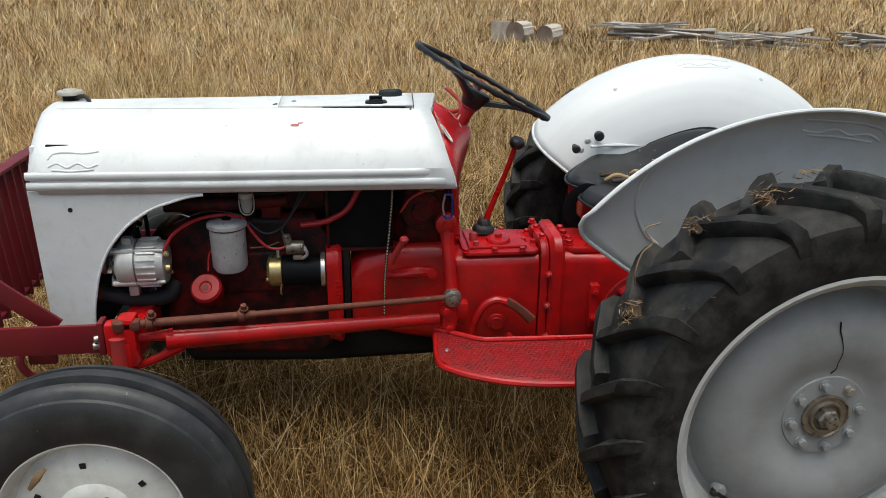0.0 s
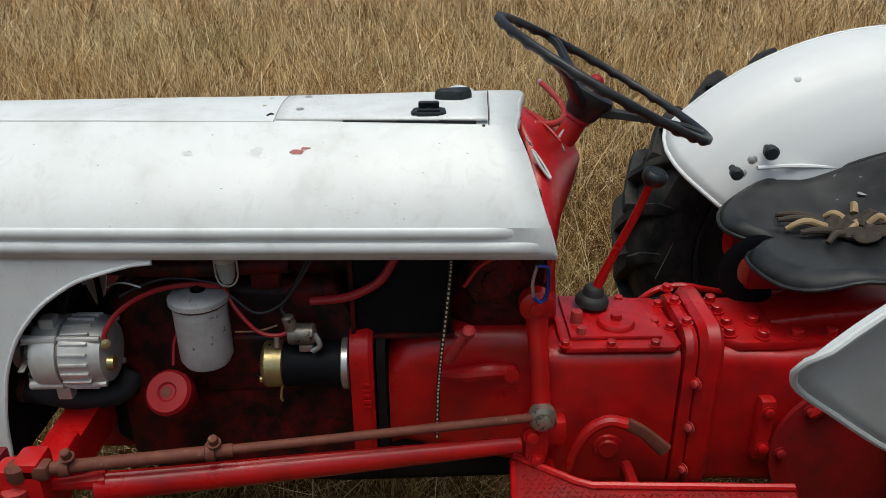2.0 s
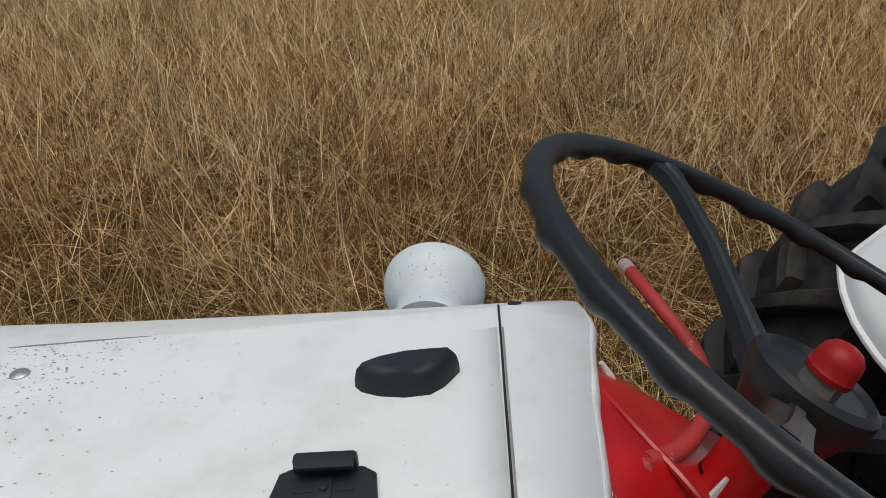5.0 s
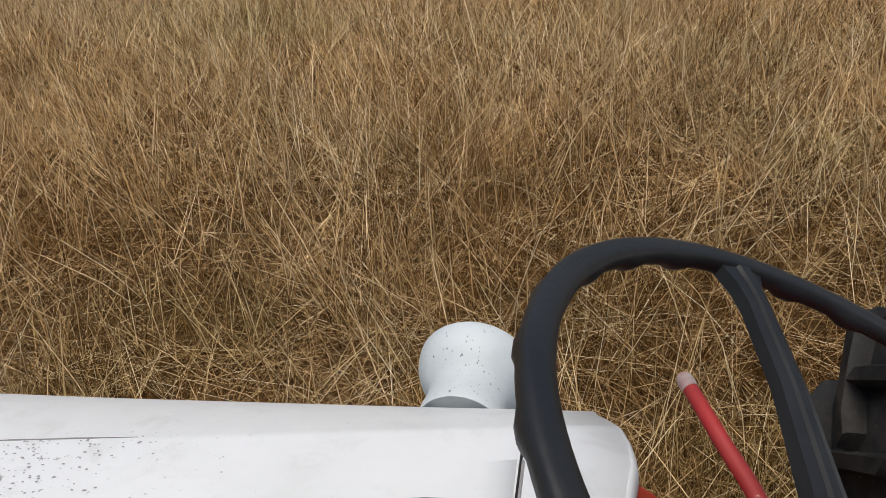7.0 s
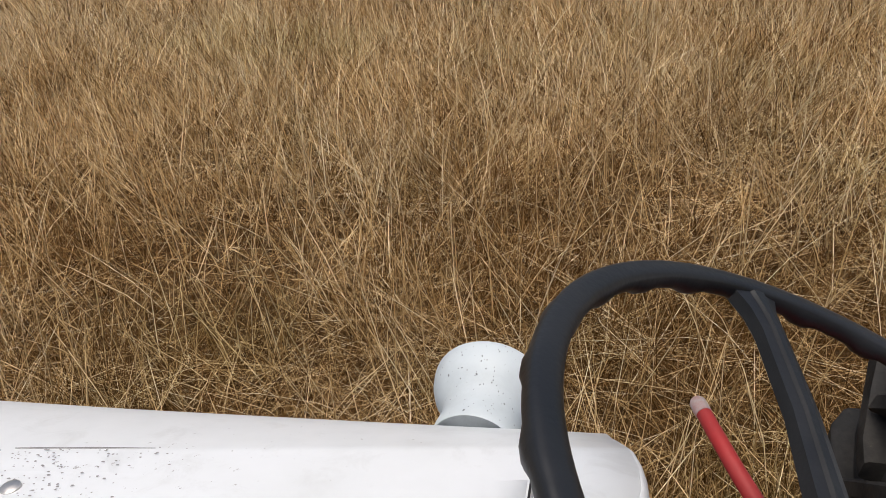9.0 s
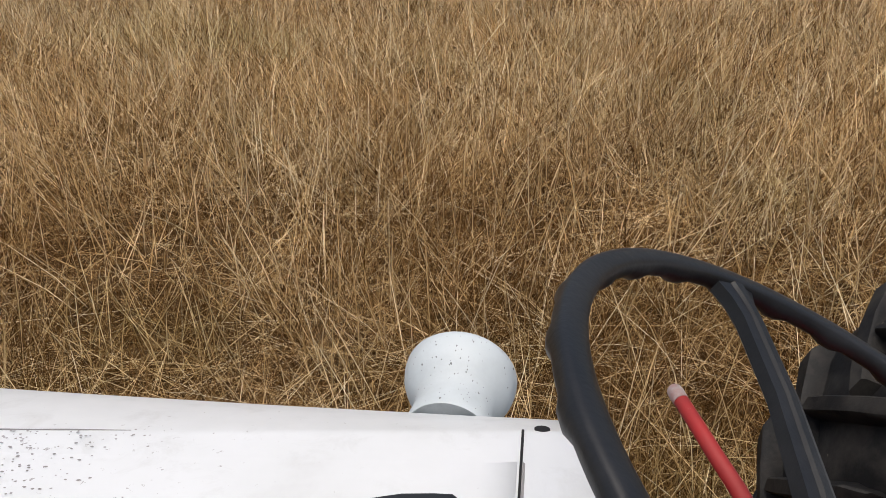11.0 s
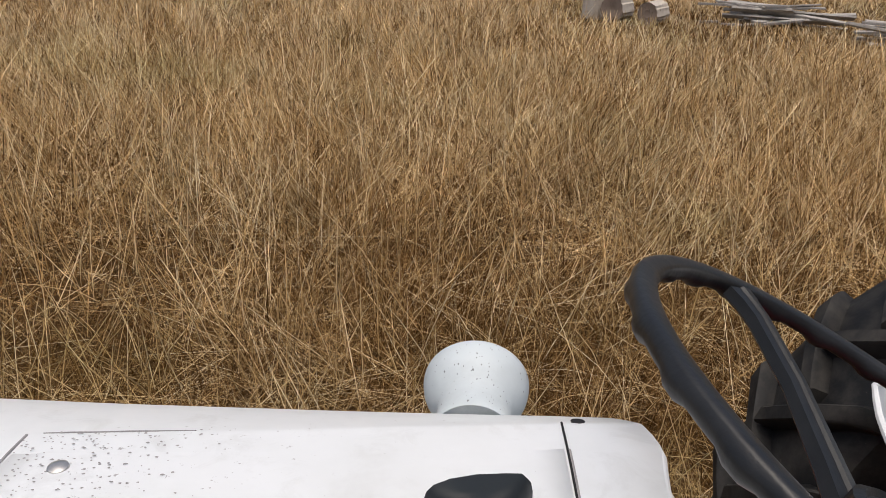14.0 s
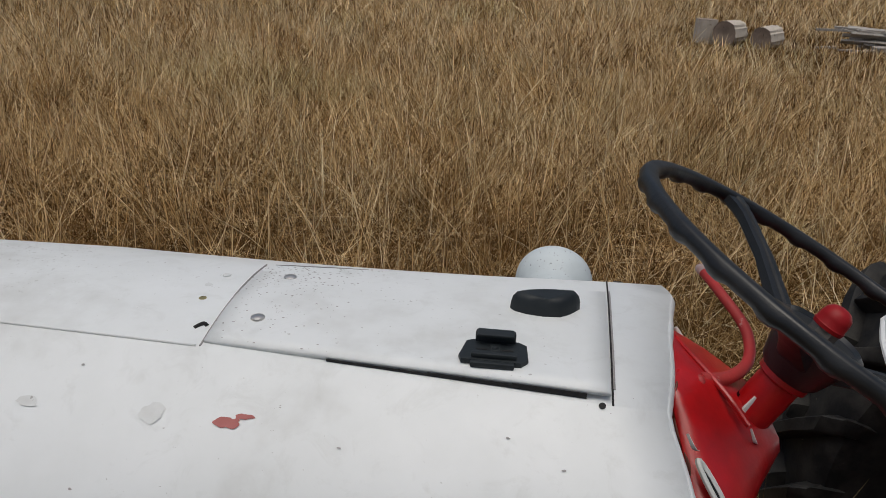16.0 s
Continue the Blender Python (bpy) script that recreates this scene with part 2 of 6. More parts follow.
def ground_mat():
    m, n, l, p = node_mat("thatch_and_soil")
    pos = n.new("ShaderNodeNewGeometry").outputs["Position"]
    a = noise_node(n, l, 0.5, 4.0, 0.6, pos)
    b = noise_node(n, l, 14.0, 8.0, 0.75, pos)
    c = noise_node(n, l, 90.0, 3.0, 0.7, pos)
    # brown soil, darkened further for the shade at the grass roots
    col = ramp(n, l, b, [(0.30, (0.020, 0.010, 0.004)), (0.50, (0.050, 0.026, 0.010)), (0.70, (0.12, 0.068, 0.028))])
    col = mix(n, l, ramp(n, l, a, [(0.35, (0, 0, 0)), (0.7, (0.6,) * 3)]), col, (0.12, 0.08, 0.04))
    col = mix(n, l, ramp(n, l, c, [(0.45, (0, 0, 0)), (0.75, (0.6,) * 3)]), col, (0.20, 0.135, 0.07))
    l.new(col, p.inputs["Base Color"])
    p.inputs["Roughness"].default_value = 1.0
    p.inputs["Specular IOR Level"].default_value = 0.0
    bump(n, l, p, b, 0.8, 0.03)
    return m


soil_material = ground_mat()
# brown low layer, its tones lowered to paint occlusion under the stalks
low_straw = grass_mat("shade_dark_brown_thatch", [(0.0, (0.026, 0.012, 0.0035)), (0.5, (0.080, 0.040, 0.013)), (1.0, (0.19, 0.108, 0.042))])
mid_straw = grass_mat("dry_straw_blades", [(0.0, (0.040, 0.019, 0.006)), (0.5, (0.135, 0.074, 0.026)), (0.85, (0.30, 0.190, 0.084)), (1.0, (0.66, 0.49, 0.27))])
under_straw = grass_mat("ochre_straw_blades", [(0.0, (0.10, 0.06, 0.022)), (0.5, (0.34, 0.23, 0.10)), (1.0, (0.74, 0.58, 0.34))])
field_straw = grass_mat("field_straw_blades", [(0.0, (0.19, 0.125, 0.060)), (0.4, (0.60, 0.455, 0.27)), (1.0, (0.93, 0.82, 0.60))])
# field straw again, with the paleness of distance put into its colour
far_straw = grass_mat("far_pale_blades", [(0.0, (0.27, 0.195, 0.11)), (0.4, (0.68, 0.54, 0.36)), (1.0, (0.95, 0.86, 0.68))])
pale_straw = grass_mat("bleached_stalks", [(0.0, (0.20, 0.125, 0.055)), (0.5, (0.58, 0.42, 0.225)), (0.8, (0.88, 0.72, 0.48)), (1.0, (0.95, 0.87, 0.68))])

# ---------------------------------------------------------------- building helpers
C = 2.57  # the tractor's middle line, y


def thing(name, loc, label, category, group=""):
    e = new(name)
    e.empty_display_size = 0.1
    e.location = loc
    return tagged(e, label, category, group)


def mesh_from(name, bm, smooth=35.0):
    bmesh.ops.recalc_face_normals(bm, faces=bm.faces[:])
    me = bpy.data.meshes.new(name)
    bm.to_mesh(me)
    bm.free()
    if smooth:
        me.polygons.foreach_set("use_smooth", [True] * len(me.polygons))
        me.set_sharp_from_angle(angle=radians(smooth))
    return me


def part(name, bm, material, parent=None, label="", smooth=35.0):
    me = mesh_from(name, bm, smooth)
    me.materials.append(material)
    ob = new(name, me)
    if parent is not None:
        ob.parent = parent
        if parent.type == "EMPTY":
            ob.matrix_parent_inverse = Matrix.Translation(-parent.location)
    if label:
        ob["label"] = label
    return ob


def join(*makers):
    """One bmesh out of several pieces."""
    bm = bmesh.new()
    for mk in makers:
        mk(bm)
    return bm


def box(c, s, bevel=0.0, m=None):
    def mk(bm):
        r = bmesh.ops.create_cube(bm, size=1.0)
        vs = r["verts"]
        bmesh.ops.scale(bm, vec=s, verts=vs)
        if bevel:
            es = list({e for v in vs for e in v.link_edges})
            r2 = bmesh.ops.bevel(bm, geom=es, offset=bevel, segments=2, profile=0.6, affect="EDGES")
            vs = list({v for f in r2["faces"] for v in f.verts} | {v for v in vs if v.is_valid})
        if m is not None:
            bmesh.ops.transform(bm, matrix=m, verts=vs)
        bmesh.ops.translate(bm, vec=c, verts=vs)
    return mk


def frame_of(axis):
    a = Vector(axis).normalized()
    h = Vector((0, 0, 1)) if abs(a.z) < 0.9 else Vector((1, 0, 0))
    u = a.cross(h).normalized()
    return a, u, a.cross(u).normalized()


def lathe(profile, origin, axis, segs=32, caps=True, start=0.0, sweep=360.0):
    """Turns (radius, height) pairs round an axis."""
    def mk(bm):
        a, u, v = frame_of(axis)
        o = Vector(origin)
        full = abs(sweep - 360) < 1e-6
        n = segs if full else segs + 1
        rings = []
        for r, h in profile:
            if r < 1e-6:
                rings.append([bm.verts.new(o + a * h)])
                continue
            ring = []
            for i in range(n):
                t = radians(start + sweep * i / segs)
                ring.append(bm.verts.new(o + a * h + (u * math.cos(t) + v * math.sin(t)) * r))
            rings.append(ring)
        for A, B in zip(rings, rings[1:]):
            for i in range(n if full else n - 1):
                j = (i + 1) % n
                if len(A) == 1 and len(B) == 1:
                    continue
                if len(A) == 1:
                    bm.faces.new((A[0], B[i], B[j]))
                elif len(B) == 1:
                    bm.faces.new((A[i], A[j], B[0]))
                else:
                    bm.faces.new((A[i], A[j], B[j], B[i]))
        if caps and full:
            for ring in (rings[0], rings[-1]):
                if len(ring) > 2:
                    bm.faces.new(ring)
    return mk


def curve_points(pts, steps=6):
    """A smooth line through the points."""
    P = [Vector(p) for p in pts]
    P = [P[0] * 2 - P[1]] + P + [P[-1] * 2 - P[-2]]
    out = []
    for i in range(1, len(P) - 2):
        a, b, c, d = P[i - 1:i + 3]
        for k in range(steps):
            t = k / steps
            out.append(0.5 * ((2 * b) + (c - a) * t + (2 * a - 5 * b + 4 * c - d) * t * t + (3 * b - a - 3 * c + d) * t ** 3))
    out.append(P[-2])
    return out


def tube(pts, r, segs=10, smooth_line=True, steps=6, flat=1.0):
    """A rod along points; r is a number or one per given point."""
    def mk(bm):
        line = curve_points(pts, steps) if smooth_line and len(pts) > 2 else [Vector(p) for p in pts]
        n = len(line)
        rings, up = [], None
        for i, p in enumerate(line):
            d = (line[min(i + 1, n - 1)] - line[max(i - 1, 0)]).normalized()
            if up is None:
                up = frame_of(d)[1]
            up = (up - d * up.dot(d)).normalized()
            side = d.cross(up)
            if isinstance(r, (int, float)):
                rad = r
            else:
                f = i / (n - 1) * (len(r) - 1)
                k = min(int(f), len(r) - 2)
                rad = r[k] + (r[k + 1] - r[k]) * (f - k)
            rings.append([bm.verts.new(p + (up * math.cos(t) * flat + side * math.sin(t)) * rad) for t in (2 * math.pi * j / segs for j in range(segs))])
        for A, B in zip(rings, rings[1:]):
            for j in range(segs):
                bm.faces.new((A[j], A[(j + 1) % segs], B[(j + 1) % segs], B[j]))
        bm.faces.new(rings[0])
        bm.faces.new(rings[-1])
    return mk


def prism(outline, offset, place=lambda p: Vector(p), bevel=0.0):
    """A plate: a flat outline of points pushed along offset."""
    def mk(bm):
        off = Vector(offset)
        A = [bm.verts.new(place(p)) for p in outline]
        B = [bm.verts.new(place(p) + off) for p in outline]
        n = len(A)
        fs = [bm.faces.new(A), bm.faces.new(B[::-1])]
        for i in range(n):
            fs.append(bm.faces.new((A[i], B[i], B[(i + 1) % n], A[(i + 1) % n])))
        if bevel:
            es = [e for f in fs[:2] for e in f.edges]
            bmesh.ops.bevel(bm, geom=list(set(es)), offset=bevel, segments=2, profile=0.6, affect="EDGES")
    return mk


def bolt(o, axis, r=0.009, h=0.008, washer=True):
    """A hexagon head on a washer."""
    prof = ([(0.0, 0.0), (r * 1.45, 0.0), (r * 1.45, h * 0.22), (r, h * 0.22), (r, h * 0.9), (r * 0.8, h), (0.0, h)] if washer
            else [(0.0, 0.0), (r, 0.0), (r, h * 0.9), (r * 0.8, h), (0.0, h)])
    return lathe(prof, o, axis, 6 if not washer else 12, False)


def grid(f, nu, nv):
    """A sheet of f(u, v), u and v from 0 to 1."""
    def mk(bm):
        V = [[bm.verts.new(f(i / nu, j / nv)) for j in range(nv + 1)] for i in range(nu + 1)]
        for i in range(nu):
            for j in range(nv):
                bm.faces.new((V[i][j], V[i + 1][j], V[i + 1][j + 1], V[i][j + 1]))
    return mk


def thicken(ob, t, offset=-1.0):
    md = ob.modifiers.new("thickness", "SOLIDIFY")
    md.thickness, md.offset = t, offset
    return ob


def lerp_table(x, table):
    for (x0, y0), (x1, y1) in zip(table, table[1:]):
        if x <= x1:
            f = max(0.0, (x - x0) / (x1 - x0))
            return y0 + (y1 - y0) * f
    return table[-1][1]


# ---------------------------------------------------------------- ground and grass
def ground_height(x, y):
    return 0.035 * (noise.noise(Vector((x * 0.35, y * 0.35, 3.1)))) + 0.012 * noise.noise(Vector((x * 1.3, y * 1.3, 7.7)))


def build_ground():
    xs = sorted({*np.linspace(-24, 32, 90).tolist(), -500.0, -220.0, -90.0, -45.0, 55.0, 100.0, 230.0, 500.0})
    ys = sorted({*np.linspace(-8, 44, 84).tolist(), -500.0, -200.0, -70.0, -25.0, 60.0, 95.0, 210.0, 500.0})
    bm = bmesh.new()
    V = [[bm.verts.new((x, y, ground_height(x, y))) for y in ys] for x in xs]
    for i in range(len(xs) - 1):
        for j in range(len(ys) - 1):
            bm.faces.new((V[i][j], V[i + 1][j], V[i + 1][j + 1], V[i][j + 1]))
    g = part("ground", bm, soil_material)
    tagged(g, "dry brown thatch and soil of an open paddock, darkened with painted shade", "ground", kind="structure")


def blades(name, px, py, height, width, lean, droop, seed, label, material, heading=None, steps=3):
    """One sheet-thin, tapered, bending blade for each point, all in one mesh."""
    rng = np.random.default_rng(seed)
    n = len(px)
    ang = rng.uniform(0, 2 * np.pi, n) if heading is None else heading
    face = rng.uniform(0, 2 * np.pi, n)
    base = np.array([ground_height(a, b) for a, b in zip(px[::1], py[::1])]) if n < 60000 else 0.02 * np.sin(px * 1.7) * np.cos(py * 1.3)
    dx, dy = np.cos(ang), np.sin(ang)
    wx, wy = np.cos(face) * width / 2, np.sin(face) * width / 2
    rows = ((0.0, 1.0), (0.4, 0.9), (0.78, 0.6), (1.0, 0.0)) if steps == 3 else ((0.0, 1.0), (0.5, 0.85), (1.0, 0.0))
    nv = 2 * steps + 1
    co = np.zeros((n, nv, 3), np.float32)
    for k, (t, wd) in enumerate(rows):
        out = height * (lean * t + droop * t * t)
        up = height * t * np.sqrt(np.maximum(0.08, 1 - (lean + droop * t) ** 2 * 0.6))
        cx, cy, cz = px + dx * out, py + dy * out, base + up - 0.01
        if k < steps:
            co[:, 2 * k, 0], co[:, 2 * k, 1], co[:, 2 * k, 2] = cx - wx * wd, cy - wy * wd, cz
            co[:, 2 * k + 1, 0], co[:, 2 * k + 1, 1], co[:, 2 * k + 1, 2] = cx + wx * wd, cy + wy * wd, cz
        else:
            co[:, 2 * k, 0], co[:, 2 * k, 1], co[:, 2 * k, 2] = cx, cy, cz
    quads = [v for k in range(steps - 1) for v in (2 * k, 2 * k + 1, 2 * k + 3, 2 * k + 2)]
    loops = np.array(quads + [nv - 3, nv - 2, nv - 1], np.int32)
    li = (np.arange(n, dtype=np.int32)[:, None] * nv + loops[None]).ravel()
    starts = (np.arange(n, dtype=np.int32)[:, None] * len(loops) + 4 * np.arange(steps, dtype=np.int32)[None]).ravel()
    me = bpy.data.meshes.new(name)
    me.vertices.add(n * nv)
    me.vertices.foreach_set("co", co.ravel())
    me.loops.add(len(li))
    me.loops.foreach_set("vertex_index", li)
    me.polygons.add(n * steps)
    me.polygons.foreach_set("loop_start", starts)
    me.update(calc_edges=True)
    me.materials.append(material)
    ob = new(name, me)
    tagged(ob, label, "grass", kind="stuff")
    return ob


def under_tractor(x, y):
    """Where wheels and castings press or shade the grass short."""
    return (x > -0.75) & (x < 1.7) & (y > 2.12) & (y < 3.0)


def sheltered(x, y):
    """Thin growth beside and beneath the tractor."""
    return (x > -0.95) & (x < 1.2) & (y > 1.5) & (y < 3.1)


def open_patch(x, y):
    """Short growth in front of and among the logs and boards."""
    return np.where((x > 2.2) & (x < 10.6) & (y > 12.0) & (y < 16.0), 0.42, 1.0)


def tufts(x, y):
    return (np.sin(x * 2.1 + 1.3 * np.sin(y * 1.7)) * np.cos(y * 2.6 + 1.1 * np.sin(x * 1.9)) + 1) / 2


def in_wheels(x, y):
    a = (np.abs(x + 0.53) < 0.24) & (np.abs(y - 1.75) < 0.12)
    b = (np.abs(x - 1.235) < 0.30) & (np.abs(y - 1.68) < 0.17)
    c = (np.abs(x - 1.345) < 0.30) & (np.abs(y - 3.27) < 0.16)
    d = (np.abs(x + 0.53) < 0.24) & (np.abs(y - 3.12) < 0.12)
    return a | b | c | d


def build_grass():
    rng = np.random.default_rng(11)

    def scatter(n, r0, r1, spread):
        r = np.exp(rng.uniform(np.log(r0), np.log(r1), n))
        a = rng.uniform(-spread, spread, n) + radians(5)
        return 0.25 + r * np.sin(a), 1.2 + r * np.cos(a), r

    def thin(r, reach):
        # the sampling crowds towards its origin: level it off near there
        return rng.uniform(0, 1, len(r)) < np.minimum(1.0, (r / reach) ** 2)

    # the low brown mass, shade between the stalks put into its colour
    x, y, r = scatter(230000, 0.9, 34.0, radians(60))
    keep = ~in_wheels(x, y) & thin(r, 2.6)
    x, y, r = x[keep], y[keep], r[keep]
    n = len(x)
    h = rng.uniform(0.05, 0.21, n) * np.where(under_tractor(x, y), 0.8, 1.0)
    w = 0.0021 * np.maximum(1.0, r / 2.8)
    blades("low_grass", x, y, h, w, rng.uniform(0.1, 1.1, n), rng.uniform(0, 0.5, n), 1, "matted low brown dry grass covering the paddock, darkened with painted shade", low_straw, None, 2)

    def clumped(n_clumps, each, r0, r1, size):
        """Fans of blades that spring from common roots."""
        x, y, r = scatter(n_clumps, r0, r1, radians(58))
        main = np.where(rng.uniform(0, 1, n_clumps) < 0.6, rng.normal(0, 0.55, n_clumps) + np.pi * rng.integers(0, 2, n_clumps), rng.uniform(0, 2 * np.pi, n_clumps))
        x, y, r, main = (np.repeat(v, each) for v in (x, y, r, main))
        n = len(x)
        grow = size * np.maximum(1.0, r / 5.0)
        x, y = x + rng.normal(0, 1, n) * grow, y + rng.normal(0, 1, n) * grow
        head = np.where(rng.uniform(0, 1, n) < 0.7, main + rng.normal(0, 0.6, n), rng.uniform(0, 2 * np.pi, n))
        return x, y, r, head

    # straw blades in tufts
    x, y, r, head = clumped(17000, 12, 0.9, 32.0, 0.06)
    t = tufts(x, y)
    keep = ~in_wheels(x, y) & (rng.uniform(0, 1, len(x)) < 0.35 + 0.65 * t) & thin(r, 4.2) & (rng.uniform(0, 1, len(x)) < np.where(sheltered(x, y), 0.9, 1.0))
    x, y, r, t, head = x[keep], y[keep], r[keep], t[keep], head[keep]
    n = len(x)
    h = (0.17 + 0.18 * t * rng.uniform(0.4, 1.2, n) + rng.uniform(0, 0.12, n)) * np.where(under_tractor(x, y), 0.8, 1.0) * open_patch(x, y)
    w = 0.0021 * np.maximum(1.0, r / 2.9) * np.maximum(1.0, r / 8.0) ** 0.25 * rng.uniform(0.6, 1.3, n)
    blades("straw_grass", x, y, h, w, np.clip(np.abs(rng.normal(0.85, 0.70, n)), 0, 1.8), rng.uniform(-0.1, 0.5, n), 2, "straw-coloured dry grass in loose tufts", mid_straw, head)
    # long bleached stalks that criss-cross over the rest
    x, y, r, head = clumped(31000, 6, 1.0, 32.0, 0.10)
    t = tufts(x + 0.4, y + 0.2)
    keep = ~in_wheels(x, y) & (rng.uniform(0, 1, len(x)) < 0.30 + 0.70 * t) & thin(r, 3.6) & (rng.uniform(0, 1, len(x)) < np.where(sheltered(x, y), 0.5, 1.0))
    keep &= rng.uniform(0, 1, len(x)) < np.clip(0.55 + 0.30 * (r - 3.6), 0.55, 1.0)
    x, y, r, head = x[keep], y[keep], r[keep], head[keep]
    n = len(x)
    h = (0.22 + 0.46 * rng.beta(2.0, 2.3, n) * (0.7 + 0.5 * tufts(x * 0.6, y * 0.6))) * open_patch(x, y) * np.where(under_tractor(x, y), 0.55, 1.0)
    w = 0.0027 * np.maximum(1.0, r / 2.9) * np.maximum(1.0, r / 8.0) ** 0.25 * rng.uniform(0.5, 1.25, n)
    head = np.where(rng.uniform(0, 1, n) < 0.55, head, rng.uniform(0, 2 * np.pi, n))
    blades("tall_stalks", x, y, h, w, np.clip(np.abs(rng.normal(0.95, 0.75, n)), 0, 1.9), rng.uniform(-0.1, 0.35, n), 3, "long bleached grass stalks criss-crossing over the field", pale_straw, head)
    # the open field beyond
    x, y, r, head = clumped(20000, 11, 4.5, 95.0, 0.03)
    keep = rng.uniform(0, 1, len(x)) < np.clip((r - 4.3) / 5.0, 0.0, 1.0)
    x, y, r, head = x[keep], y[keep], r[keep], head[keep]
    n = len(x)
    h = (0.20 + 0.22 * tufts(x, y) * rng.uniform(0.5, 1.3, n) + rng.uniform(0, 0.10, n)) * open_patch(x, y)
    w = 0.0036 * np.maximum(1.0, r / 3.8) ** 0.85 * rng.uniform(0.5, 1.3, n)
    lean, droop = np.clip(np.abs(rng.normal(0.80, 0.65, n)), 0, 1.7), rng.uniform(0, 0.4, n)
    # beyond about 10 m the blades switch to the paler copy
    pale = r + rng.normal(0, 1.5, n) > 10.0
    for name, pick, seed, label, straw in (("field_grass", ~pale, 5, "dry straw grass of the open field", field_straw), ("far_pale_grass", pale, 8, "paler copy of the field grass across the far paddock", far_straw)):
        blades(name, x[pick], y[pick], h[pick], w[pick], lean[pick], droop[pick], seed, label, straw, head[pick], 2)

    # thin growth beside and beneath the tractor
    n = 17000
    x, y = rng.uniform(-1.3, 1.5, n), rng.uniform(1.7, 3.9, n)
    keep = ~in_wheels(x, y)
    x, y = x[keep], y[keep]
    n = len(x)
    h = rng.uniform(0.10, 0.34, n) * np.where(under_tractor(x, y), 0.8, 1.0)
    blades("undergrowth", x, y, h, 0.0024 * rng.uniform(0.6, 1.3, n), np.clip(np.abs(rng.normal(0.3, 0.55, n)), 0, 1.3), rng.uniform(-0.1, 0.4, n), 7, "thin dry grass growing beneath the tractor", under_straw)
    # the paddock beside and behind the walk
    a, r = rng.uniform(0, 2 * np.pi, 170000), 10.5 * np.sqrt(rng.uniform(0, 1, 170000))
    x, y = 0.25 + r * np.sin(a), 1.2 + r * np.cos(a)
    keep = (np.abs((a - radians(5) + np.pi) % (2 * np.pi) - np.pi) > radians(57)) & ~in_wheels(x, y)
    x, y = x[keep], y[keep]
    n = len(x)
    h = 0.14 + 0.16 * tufts(x, y) * rng.uniform(0.4, 1.3, n) + rng.uniform(0, 0.12, n)
    blades("paddock_grass", x, y, h, 0.0042 * rng.uniform(0.5, 1.3, n), np.clip(np.abs(rng.normal(0.5, 0.65, n)), 0, 1.5), rng.uniform(0, 0.4, n), 6, "dry straw grass round the tractor", field_straw, None, 2)


build_ground()
build_grass()

# ---------------------------------------------------------------- the tractor
tractor = thing("tractor", (0.35, C, 0.0), "old white and red farm tractor parked in dry grass", "tractor")
NOSE = -0.815
TOP = 1.188


def crease(x):
    return lerp_table(x, [(-0.82, 0.074), (-0.45, 0.088), (-0.11, 0.106), (0.30, 0.146), (0.5, 0.150)])


def far_crease(x):
    return lerp_table(x, [(-0.82, 0.074), (-0.45, 0.084), (-0.11, 0.098), (0.31, 0.128), (0.5, 0.132)])


def flank(x):
    return lerp_table(x, [(-0.82, 0.243), (-0.3, 0.264), (0.41, 0.282), (0.5, 0.284)])


def rear_x(s, side):
    """Where the hood ends; it stands a little askew to the middle line, its corners rounded."""
    if side > 0:
        return lerp_table(s, [(0.0, 0.361), (0.1, 0.367), (0.15, 0.371), (0.2, 0.376), (0.25, 0.376), (0.3, 0.371), (0.35, 0.365), (0.4, 0.359), (0.5, 0.358), (0.6, 0.362), (0.7, 0.374), (0.82, 0.390), (1.0, 0.407)])
    p = hood_point(0.3, s, side)
    off = 0.09 * max(-0.15, min(0.15, p.y - C)) * max(0.0, min(1.0, (p.z - 1.0) / 0.19))
    off -= 0.005 * math.exp(-((s - 0.31) / 0.09) ** 2)
    return 0.357 + 0.048 * (TOP - p.z) / 0.205 + 0.004 * max(0.0, (p.z - TOP) / 0.009) + off


